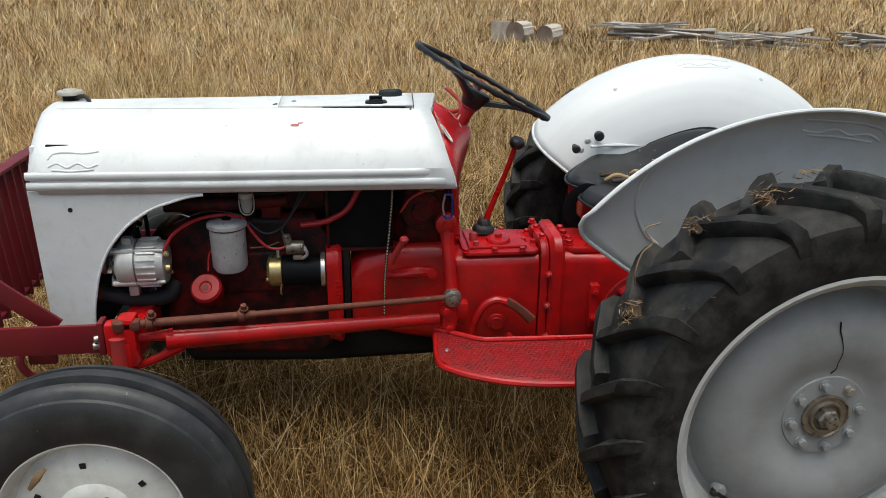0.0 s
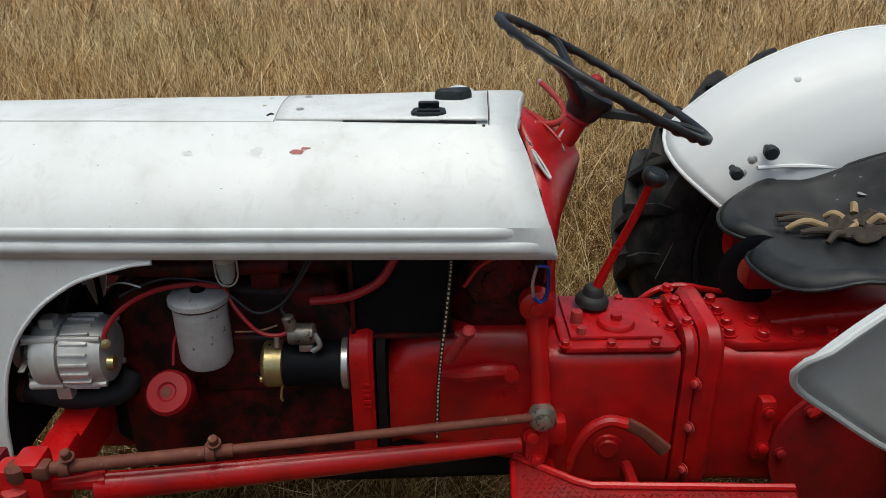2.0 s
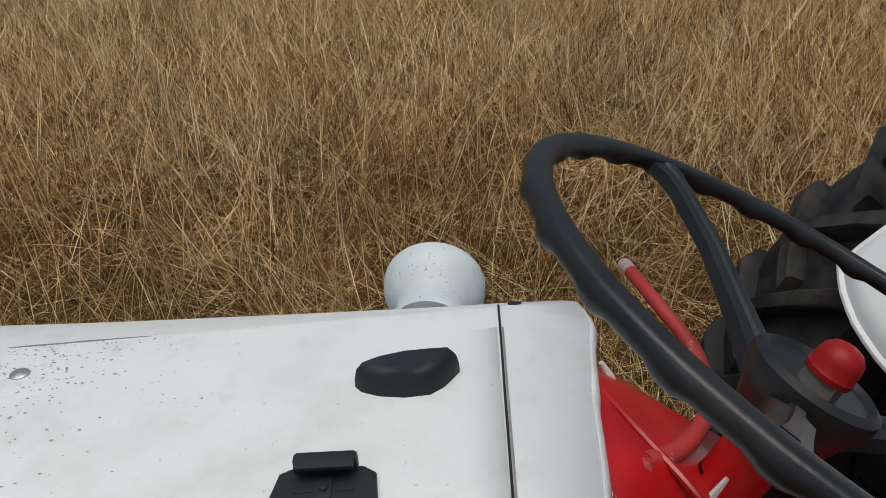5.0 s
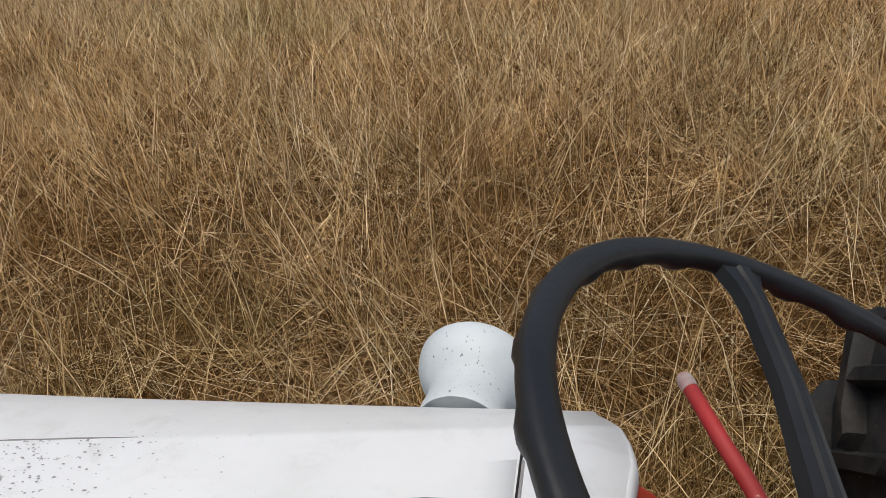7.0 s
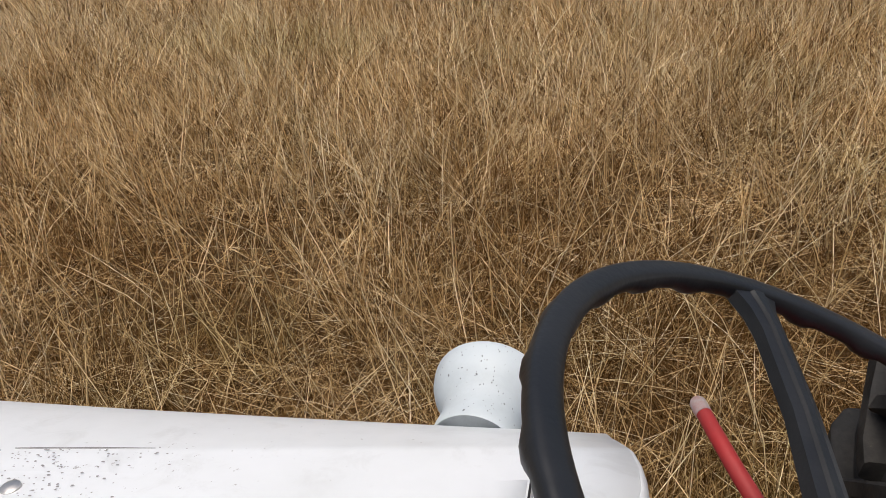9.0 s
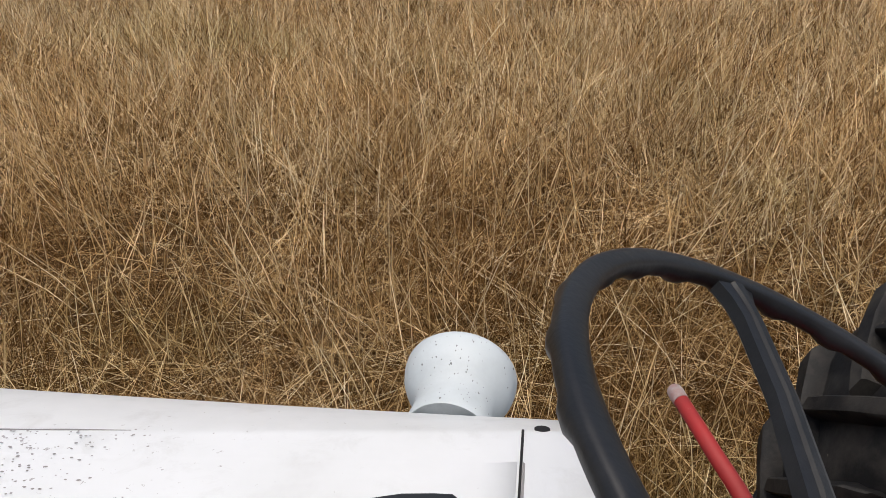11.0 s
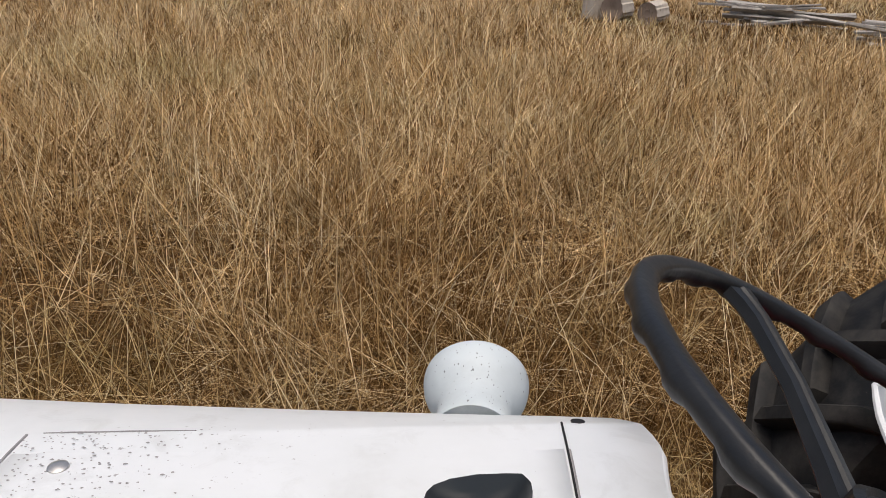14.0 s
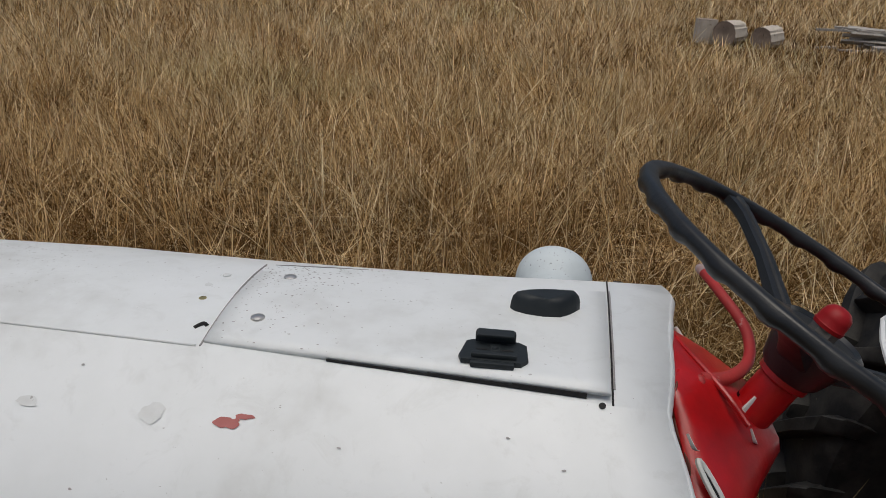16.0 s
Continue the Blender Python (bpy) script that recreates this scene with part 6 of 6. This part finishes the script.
FAR_PROFILE = [(0.478, 0.232), (0.578, 0.244), (0.618, 0.257), (0.669, 0.279), (0.719, 0.311), (0.754, 0.346), (0.776, 0.393), (0.784, 0.440), (0.784, 0.486)]


def fender_point(u, v, side, lift=0.0):
    """u along the arc from the front edge, v from the inner plate to the outer lip."""
    fx, fz, rs, ws, w0, front, po, pi, rp = FENDER[side]
    table = FP if side < 0 else FAR_PROFILE
    f = v * (len(table) - 1)
    k = min(int(f), len(table) - 2)
    r = table[k][0] + (table[k + 1][0] - table[k][0]) * (f - k)
    w = table[k][1] + (table[k + 1][1] - table[k][1]) * (f - k)
    r = max(0.30, rs * (0.765 + (r - 0.765) * rp)) if side < 0 else r
    w = (w - 0.195) * ws + w0
    # rounded front corner: the ends of the sheet draw back
    front = front - pi * max(0.0, (0.25 - v) / 0.25) ** 2 - po * max(0.0, (v - 0.45) / 0.55) ** 2
    a = radians(front + (28.0 - front) * u)
    dr = Vector((math.cos(a), 0, math.sin(a)))
    nrm = (dr * 0.6 + Vector((0, -side * 0.8, 0))).normalized()
    return Vector((fx, C + side * w, fz)) + dr * r + nrm * lift


for side in (-1, 1):
    f_out = part("fender", join(grid(lambda u, v: fender_point(u, v, side), 48, 24)), fender_white, tractor, "white pressed-steel rear fender with a raised badge", 60)
    thicken(f_out, 0.003, 0.0)
    # inner faces take the dusty copy with shade in its colour
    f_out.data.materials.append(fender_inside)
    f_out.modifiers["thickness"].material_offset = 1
    lip = [fender_point(i / 40, 1.0, side) for i in range(41)]
    front = [fender_point(0.0, 1 - i / 16, side) for i in range(17)]
    part("lip", join(tube(front[::-1][:-1] + lip, 0.0055, 8, False)), fender_white, f_out)
    for u, v in ((0.17, 0.56), (0.34, 0.62), (0.62, 0.56)) if side < 0 else ((0.235, 0.62), (0.42, 0.70), (0.62, 0.62)):
        p = fender_point(u, v, side, 0.002)
        part("bolt", join(lathe([(0.0, 0.0), (0.0085, 0.0), (0.008, 0.002), (0.004, 0.004), (0.0, 0.004)], p, (p - fender_point(u, v, side, -0.02)).normalized(), 12)), fender_white if side > 0 else dull_steel, f_out)
    a0, a1 = (0.40, 0.54) if side > 0 else (0.60, 0.44)
    scroll(f_out, lambda a, b: fender_point(a0 + (a1 - a0) * a, (0.50 if side < 0 else 0.64) + 0.16 * b, side, 0.0), fender_white if side > 0 else fender_inside, 0.0042)
    if side < 0:
        # front edge of the pressed disc
        def on_plate(x, z):
            fx, fz, rs, ws, w0, fr, po, pi, rp = FENDER[-1]
            r, an = math.hypot(x - fx, z - fz), math.degrees(math.atan2(z - fz, x - fx))
            lo, hi = 0.0, 1.0
            for _ in range(30):
                m = (lo + hi) / 2
                q = fender_point(0.3, m, -1)
                lo, hi = (m, hi) if math.hypot(q.x - fx, q.z - fz) < r else (lo, m)
            return fender_point((fr - an) / (fr - 28.0), lo, -1, -0.002)
        part("pressed_edge", join(tube([on_plate(x, z) for x, z in ((0.950, 1.200), (0.890, 1.172), (0.850, 1.138), (0.828, 1.092), (0.823, 1.045), (0.835, 0.995), (0.862, 0.945), (0.90, 0.91))], 0.006, 8)), fender_inside, f_out)
for x, y, z, r in ((0.899, 2.748, 0.970, 0.014), (0.998, 2.806, 1.002, 0.017)):
    part("lamp_stud", join(lathe([(0.008, 0.0), (0.008, 0.03), (r, 0.032), (r + 0.001, 0.050), (r - 0.004, 0.055), (0.0, 0.056)], (x, y + 0.045, z + 0.004), (-0.1, -1, 0.0), 18)), plastic, tractor, "black round-headed stud")
for x, y, z in ((0.955, 2.800, 0.985), (0.93, 2.79, 0.955)):
    part("bolt", join(lathe([(0.0, 0.0), (0.012, 0.0), (0.011, 0.004), (0.0, 0.009)], (x, y + 0.018, z), (0, -1, 0.2), 14)), steel, tractor)
# fold line of the far fender, added as a thin tube
part("fender_fold", join(tube([(0.965, 2.806, 0.968), (1.05, 2.812, 0.970), (1.16, 2.814, 0.965)], 0.006, 8)), fender_white, tractor)

# dried grass caught on the near tyre, and a wisp of wire
rnd = random.Random(8)
for ang, y, n in ((112, 1.66, 60), (127, 1.70, 46), (150, 1.63, 60), (100, 1.70, 40)):
    a = radians(ang)
    def clump(bm, a=a, y=y, n=n):
        for _ in range(n):
            t = a + rnd.gauss(0, 0.035)
            r = 0.594 + rnd.uniform(-0.002, 0.014)
            p = Vector((1.235 + r * math.cos(t), y + rnd.gauss(0, 0.022), 0.578 + r * math.sin(t)))
            d = Vector((rnd.uniform(-1, 1), rnd.uniform(-1, 1), rnd.uniform(-0.4, 0.6))) * 0.016
            w = Vector((rnd.uniform(-1, 1), rnd.uniform(-1, 1), rnd.uniform(-1, 1))) * 0.0016
            v = [bm.verts.new(q) for q in (p - d, p - d * 0.2 + w, p + d, p - d * 0.2 - w)]
            bm.faces.new((v[0], v[1], v[2]))
            bm.faces.new((v[0], v[2], v[3]))
    tagged(part("straw_clump", join(clump), straw_bits, left_wheel, "dry straw and dirt stuck to the tread", 0), kind="stuff")
part("wire_wisp", join(tube([(0.735, 1.66, 0.93), (0.725, 1.64, 0.97), (0.74, 1.65, 1.01), (0.765, 1.66, 1.03), (0.75, 1.67, 1.06), (0.79, 1.68, 1.07)], 0.0018, 5)), straw_bits, left_wheel)

# cakes of dry mud on the lugs
for ang, y, r in ((112, 1.66, 0.020), (150, 1.63, 0.022), (127, 1.70, 0.015)):
    a = radians(ang)
    c0 = Vector((1.235 + 0.590 * math.cos(a), y, 0.578 + 0.590 * math.sin(a)))
    def cake(bm, c0=c0, a=a, r=r):
        n = 14
        t1, t2 = Vector((-math.sin(a), 0, math.cos(a))), Vector((0, 1, 0))
        nr = Vector((math.cos(a), 0, math.sin(a)))
        top = bm.verts.new(c0 + nr * 0.012)
        rings = [[bm.verts.new(c0 + (t1 * math.cos(2 * math.pi * i / n) + t2 * 1.5 * math.sin(2 * math.pi * i / n)) * r * f * rnd.uniform(0.75, 1.15) + nr * h) for i in range(n)] for f, h in ((0.5, 0.009), (1.0, -0.006))]
        for i in range(n):
            bm.faces.new((top, rings[0][i], rings[0][(i + 1) % n]))
            bm.faces.new((rings[0][i], rings[0][(i + 1) % n], rings[1][(i + 1) % n], rings[1][i]))
    part("mud_cake", join(cake), dry_mud, left_wheel, "cake of dry brown mud")

# ---------------------------------------------------------------- seat
def seat_outline(t):
    """Radius of the pan at angle t, 0 towards the rear; two square lobes and a notch at the front."""
    x, y = math.cos(t), math.sin(t)
    p = 2.2 if x > 0 else 3.0
    r = 1.0 / ((abs(x) / 0.255) ** p + (abs(y) / 0.252) ** p) ** (1 / p)
    front = abs(math.atan2(y, -x))
    return r * (1 - 0.26 * math.exp(-(front / 0.17) ** 2))


def seat_point(u, v):
    t = 2 * math.pi * u
    r = seat_outline(t) * v
    x, y = r * math.cos(t), r * math.sin(t)
    rear = max(0.0, (x + 0.02) / 0.26)
    z = 0.888 + 0.190 * rear ** 1.6 + 0.050 * (abs(y) / 0.24) ** 2.4 * (1.0 if x > -0.1 else max(0.0, 1 + (x + 0.1) * 8)) + 0.016 * max(0.0, -x / 0.25) - 0.028 * max(0.0, v - 0.88) / 0.12 * max(0.35, v) + 0.05 * y
    return Vector((1.090 + x, C + y, z))


def pan(bm):
    n, k = 72, 16
    c = bm.verts.new(seat_point(0, 0))
    rings = [[bm.verts.new(seat_point(i / n, (j + 1) / k)) for i in range(n)] for j in range(k)]
    for i in range(n):
        bm.faces.new((c, rings[0][i], rings[0][(i + 1) % n]))
    for A, B in zip(rings, rings[1:]):
        for i in range(n):
            bm.faces.new((A[i], A[(i + 1) % n], B[(i + 1) % n], B[i]))


seat = thicken(part("seat", join(pan), seat_black, tractor, "scuffed black steel pan seat", 60), 0.004)
part("seat_rim", join(tube([seat_point(i / 72, 1.0) for i in range(73)], 0.0045, 8, False)), seat_black, seat)
for t, v in ((0.16, 0.55), (0.84, 0.5), (0.93, 0.62)):
    p = seat_point(t, v) + Vector((0, 0, 0.001))
    part("drain_hole", join(lathe([(0.0, 0.0), (0.011, 0.0), (0.011, 0.0008), (0.0, 0.0008)], p, (0, 0, 1), 16)), grey_white, seat)
part("seat_spring", join(tube([(0.930, 2.55, 0.872), (0.880, 2.55, 0.885), (0.838, 2.55, 0.860), (0.828, 2.55, 0.815), (0.850, 2.55, 0.772), (0.93, 2.55, 0.760)], 0.021, 4, steps=8, flat=0.22), tube([(1.10, C, 0.872), (1.0, C, 0.855), (0.90, C, 0.862)], 0.024, 4, flat=0.25)), black_paint, seat, "black flat seat spring")
part("spring_prong", join(tube([(0.868, C + 0.085, 0.885), (0.870, C + 0.085, 0.83), (0.90, C + 0.08, 0.805), (0.98, C + 0.06, 0.80)], 0.020, 4, flat=0.45)), red, seat, "red upright arm under the seat")
part("spring_bracket", join(box((0.93, C, 0.81), (0.13, 0.075, 0.06), 0.012), box((1.05, C, 0.83), (0.10, 0.06, 0.04), 0.01)), red, seat)

# ---------------------------------------------------------------- cables and hoses
hose = part("radiator_hose", join(tube([(-0.70, 2.42, 0.630), (-0.64, 2.418, 0.618), (-0.56, 2.425, 0.598), (-0.49, 2.45, 0.600), (-0.465, 2.47, 0.64)], 0.026, 14)), hose_shade_black, tractor, "black lower radiator hose")
part("hose_clip", join(lathe([(0.027, 0.0), (0.0285, 0.001), (0.0285, 0.011), (0.027, 0.012)], (-0.688, 2.42, 0.627), (1, 0, -0.15), 16, False)), rust, hose)
part("charge_cable", join(tube([(-0.468, 2.365, 0.775), (-0.46, 2.37, 0.80), (-0.43, 2.385, 0.835), (-0.37, 2.40, 0.865), (-0.30, 2.41, 0.875), (-0.24, 2.42, 0.865)], 0.0055, 8)), wire_red, tractor, "red charging cable")
part("relay_cable", join(tube([(-0.235, 2.425, 0.86), (-0.21, 2.405, 0.82), (-0.17, 2.395, 0.775), (-0.13, 2.395, 0.765), (-0.10, 2.40, 0.775)], 0.0045, 8)), wire_red, tractor, "red relay cable")
part("battery_cable", join(tube([(-0.06, 2.41, 0.835), (0.0, 2.40, 0.845), (0.04, 2.395, 0.86), (0.085, 2.395, 0.89), (0.12, 2.40, 0.95)], 0.009, 10)), wire_red, tractor, "thick red battery cable")
for k, pts in enumerate((((-0.10, 2.40, 0.80), (-0.12, 2.41, 0.82), (-0.09, 2.415, 0.87), (-0.06, 2.42, 0.93), (-0.05, 2.42, 0.98)),
                         ((-0.22, 2.41, 0.85), (-0.17, 2.40, 0.815), (-0.12, 2.405, 0.83), (-0.08, 2.41, 0.88), (-0.035, 2.42, 0.95)),
                         ((-0.24, 2.42, 0.87), (-0.32, 2.42, 0.885), (-0.38, 2.42, 0.875), (-0.44, 2.41, 0.85)),
                         ((-0.05, 2.42, 0.95), (-0.15, 2.42, 0.935), (-0.25, 2.43, 0.94)))):
    part("wire", join(tube(pts, 0.0036, 6)), wire_black, tractor, "thin black wire")
part("wire", join(tube([(-0.39, 2.40, 0.875), (-0.42, 2.40, 0.885), (-0.45, 2.41, 0.878), (-0.47, 2.43, 0.86)], 0.0022, 6)), steel, tractor, "pale thin wire")
part("wire", join(tube([(-0.22, 2.41, 0.765), (-0.17, 2.405, 0.77), (-0.13, 2.40, 0.785)], 0.0022, 6)), straw_bits, tractor)
part("wire", join(tube([(-0.35, 2.39, 0.70), (-0.345, 2.41, 0.75), (-0.32, 2.43, 0.79), (-0.315, 2.44, 0.82)], 0.0028, 6)), wire_red, tractor)
part("wire", join(tube([(0.26, 2.40, 0.975), (0.30, 2.37, 0.955), (0.34, 2.36, 0.95), (0.38, 2.37, 0.965)], 0.003, 6)), straw_bits, tractor, "pale loose wire")
part("fuel_line", join(tube([(0.245, 2.385, 0.875), (0.28, 2.39, 0.92), (0.33, 2.385, 0.945), (0.38, 2.38, 0.95)], 0.004, 8)), red, tractor)
# braided cord hanging down the side
cord = part("braided_cord", join(tube([(0.220, 2.352, 0.985), (0.219, 2.354, 0.93), (0.210, 2.36, 0.83), (0.199, 2.372, 0.72), (0.192, 2.39, 0.62), (0.189, 2.40, 0.50)], 0.0042, 8, steps=10)), wire_black, tractor, "black and yellow braided cord")
line = curve_points([(0.220, 2.352, 0.985), (0.219, 2.354, 0.93), (0.210, 2.36, 0.83), (0.199, 2.372, 0.72), (0.192, 2.39, 0.62), (0.189, 2.40, 0.50)], 10)
def cord_flecks(bm):
    for i in range(len(line) - 1):
        a, b = line[i], line[i + 1]
        p = a.lerp(b, 0.5) + Vector((0, -0.0032, 0))
        box(p, (0.0035, 0.003, (b - a).length * 0.45), 0.0)(bm)
tagged(part("cord_flecks", join(cord_flecks), worn("yellow_thread", (0.55, 0.46, 0.28), (0.40, 0.32, 0.18), (0.2, 0.16, 0.1), 0.8), cord, "pale yellow flecks", 0), kind="stuff")

# ---------------------------------------------------------------- loose things on the tractor
carabiner = thing("carabiner", (0.385, 2.327, 0.955), "small blue carabiner clip hanging under the hood edge", "clip")
ring = [(0.378, 2.322, 0.950), (0.396, 2.322, 0.946), (0.400, 2.322, 0.920), (0.398, 2.322, 0.885), (0.386, 2.322, 0.874), (0.374, 2.322, 0.884)]
part("clip_body", join(tube(ring, 0.0042, 8)), blue_metal, carabiner)
part("clip_gate", join(tube([(0.374, 2.322, 0.884), (0.371, 2.322, 0.915), (0.378, 2.322, 0.950)], 0.0034, 8)), steel, carabiner, "bare steel gate")
part("clip_loop", join(tube([(0.386, 2.322, 0.951), (0.386, 2.316, 0.962), (0.385, 2.325, 0.975), (0.385, 2.335, 0.98)], 0.0025, 6)), wire_black, carabiner)

gloves = thing("work_gloves", (1.06, C, 0.90), "pair of worn tan and brown work gloves lying on the seat", "gloves")
rnd = random.Random(21)
def seat_z(x, y):
    t = math.atan2(y - C, x - 1.090)
    r = math.hypot(x - 1.090, y - C)
    return seat_point(t / (2 * math.pi), min(1.0, r / seat_outline(t))).z
def pad(cx, cy, lx, ly, h, turn, lift=0.0):
    def mk(bm):
        n, k = 20, 7
        rows = []
        for j in range(k):
            f = math.pi * (j + 0.5) / k - math.pi / 2
            row = []
            for i in range(n):
                t = 2 * math.pi * i / n
                q = 0.85 + 0.14 * math.sin(3 * t + cx * 90) + 0.08 * math.sin(7 * t + j)
                x, y = lx * q * math.cos(f) * math.cos(t), ly * q * math.cos(f) * math.sin(t)
                c, s = math.cos(turn), math.sin(turn)
                px, py = cx + x * c - y * s, cy + x * s + y * c
                row.append(bm.verts.new((px, py, seat_z(px, py) + lift + h * (0.5 + 0.5 * math.sin(f)) * (1 + 0.25 * math.sin(5 * t)))))
            rows.append(row)
        for A, B in zip(rows, rows[1:]):
            for i in range(n):
                bm.faces.new((A[i], A[(i + 1) % n], B[(i + 1) % n], B[i]))
        bm.faces.new(rows[0])
        bm.faces.new(rows[-1])
    return mk
part("palm", join(pad(1.075, C + 0.02, 0.045, 0.034, 0.030, 0.3)), glove_dark, gloves, "dark stained palm")
part("back", join(pad(1.105, C - 0.03, 0.050, 0.034, 0.026, -0.5)), glove_dark, gloves, "dark cloth back")
part("cuff", join(pad(1.130, C + 0.015, 0.030, 0.040, 0.022, 0.7, 0.006)), glove_dark, gloves)
for k, (x, y, dx, dy, mt) in enumerate(((1.04, C + 0.050, -0.085, 0.028, glove_dark), (1.04, C + 0.032, -0.095, 0.008, glove_dark), (1.04, C + 0.014, -0.090, -0.006, leather), (1.045, C - 0.004, -0.075, -0.014, glove_dark), (1.06, C - 0.020, -0.045, -0.035, glove_dark), (1.095, C + 0.045, -0.035, 0.022, leather), (1.11, C + 0.020, -0.030, -0.030, leather), (1.12, C + 0.055, 0.012, 0.035, leather), (1.125, C + 0.0, 0.030, -0.012, leather))):
    p0 = Vector((x, y, seat_z(x, y) + 0.016))
    p1 = Vector((x + dx * 0.55, y + dy * 0.55, seat_z(x + dx * 0.55, y + dy * 0.55) + 0.018 + 0.005 * (k % 3)))
    p2 = Vector((x + dx, y + dy, seat_z(x + dx, y + dy) + 0.009 + 0.006 * (k % 2)))
    part("finger", join(tube([p0, p1, p2], [0.0090, 0.0082, 0.0055], 9)), mt, gloves)

# ---------------------------------------------------------------- logs and board piles in the paddock
def log(name, base, axis, r, length, label, upright=False):
    e = thing(name, base, label, "log", "sawn logs in the paddock")
    b = Vector(base)
    a = Vector(axis).normalized()
    o = b + (Vector((0, 0, 0)) if upright else Vector((0, 0, r * 0.93)))
    def side(bm):
        u, v = frame_of(a)[1:]
        n, k = 40, 6
        rows = []
        for j in range(k + 1):
            h = length * j / k
            rows.append([bm.verts.new(o + a * h + (u * math.cos(t) + v * math.sin(t)) * r * (1 + 0.03 * math.sin(5 * t) + 0.035 * math.sin(13 * t + j * 0.2) + (0.02 if i % 2 else -0.01))) for i, t in enumerate(2 * math.pi * i / n for i in range(n))])
        for A, B in zip(rows, rows[1:]):
            for i in range(n):
                bm.faces.new((A[i], A[(i + 1) % n], B[(i + 1) % n], B[i]))
    part("bark", join(side), bark, e)
    for h, s in ((0.006, -1), (length - 0.006, 1)):
        part("cut_end", join(lathe([(0.0, 0.0), (r * 0.3, 0.002), (r * 0.34, -0.002), (r * 0.62, 0.003), (r * 0.66, 0.0), (r * 1.0, 0.001)], o + a * h, a, 40, False)), log_end, e, "grey weathered sawn end")


log("upright_log", (2.87, 15.10, -0.01), (0.03, 0, 1), 0.165, 0.37, "short sawn log standing on end in the grass", True)
log("lying_log", (3.08, 14.72, 0.0), (0.66, 0.75, 0.0), 0.195, 0.38, "thick sawn log lying on its side in the grass")
log("lying_log", (3.58, 14.48, 0.0), (0.72, 0.68, 0.05), 0.172, 0.36, "sawn log with split pale bark lying in the grass")


def board_pile(loc, n, lx, ly, h, turn, seed):
    e = thing("board_pile", loc, "tangled pile of silver-grey weathered boards in the grass", "wood pile", "board piles in the paddock")
    rnd = random.Random(seed)
    c, s = math.cos(turn), math.sin(turn)
    for k in range(n):
        f = k / n
        L = rnd.uniform(0.40, 0.95) * lx
        w, t = rnd.uniform(0.05, 0.11), rnd.uniform(0.018, 0.045)
        a = turn + rnd.gauss(0, 0.14 if rnd.random() < 0.7 else 0.9)
        px, py = rnd.gauss(0, lx * 0.12), rnd.uniform(-ly, ly)
        m = Matrix.Rotation(a, 4, "Z") @ Matrix.Rotation(rnd.gauss(0, 0.07), 4, "Y") @ Matrix.Rotation(rnd.gauss(0, 0.3), 4, "X")
        part("board", join(box((loc[0] + px * c - py * s, loc[1] + px * s + py * c, 0.03 + h * f), (L, w, t), 0.004, m)), board_wood, e)


board_pile((5.85, 14.85, 0.0), 24, 2.0, 0.26, 0.31, -0.10, 5)
board_pile((6.98, 12.98, 0.0), 30, 1.75, 0.30, 0.30, -0.05, 6)
board_pile((9.35, 13.45, 0.0), 18, 1.5, 0.30, 0.20, -0.2, 7)
for x, y, a in ((4.65, 14.75, 0.3), (6.4, 13.5, 1.0), (4.9, 14.5, -0.15)):
    e = thing("loose_board", (x, y, 0.0), "single grey weathered board lying in the grass", "board")
    part("plank", join(box((x, y, 0.05), (0.34, 0.06, 0.03), 0.004, Matrix.Rotation(a, 4, "Z"))), board_wood, e)


# ---------------------------------------------------------------- bare shrubs far across the paddock
def bare_shrub(x, y, height, stems, seed):
    e = thing("bare_shrub", (x, y, 0.0), "leafless dark-stemmed shrub far across the paddock", "shrub", "bare shrubs across the paddock")
    rnd = random.Random(seed)
    for k in range(stems):
        a = rnd.uniform(0, 2 * math.pi)
        bx, by = x + rnd.gauss(0, 0.30), y + rnd.gauss(0, 0.30)
        pts = [Vector((bx, by, -0.05))]
        for i in range(1, 6):
            pts.append(pts[-1] + Vector((0.10 * math.cos(a) * i * 0.5 + rnd.gauss(0, 0.05), 0.10 * math.sin(a) * i * 0.5 + rnd.gauss(0, 0.05), height / 5)))
        stem = part("stem", join(tube(pts, [0.060, 0.052, 0.044, 0.034, 0.022, 0.010], 7, steps=3)), shrub_bark, e)
        for i in (2, 3, 3, 4, 4):
            b = rnd.uniform(0, 2 * math.pi)
            L = rnd.uniform(0.25, 0.5) * height * 0.5
            q = [pts[i], pts[i] + Vector((math.cos(b) * L * 0.5, math.sin(b) * L * 0.5, L * 0.45)), pts[i] + Vector((math.cos(b) * L, math.sin(b) * L, L * 0.6))]
            part("twig", join(tube(q, [0.024, 0.015, 0.006], 5, steps=3)), shrub_bark, stem)


bare_shrub(13.5, 28.3, 2.2, 3, 41)
bare_shrub(15.2, 43.4, 2.6, 6, 42)
bare_shrub(17.2, 45.2, 2.6, 5, 43)
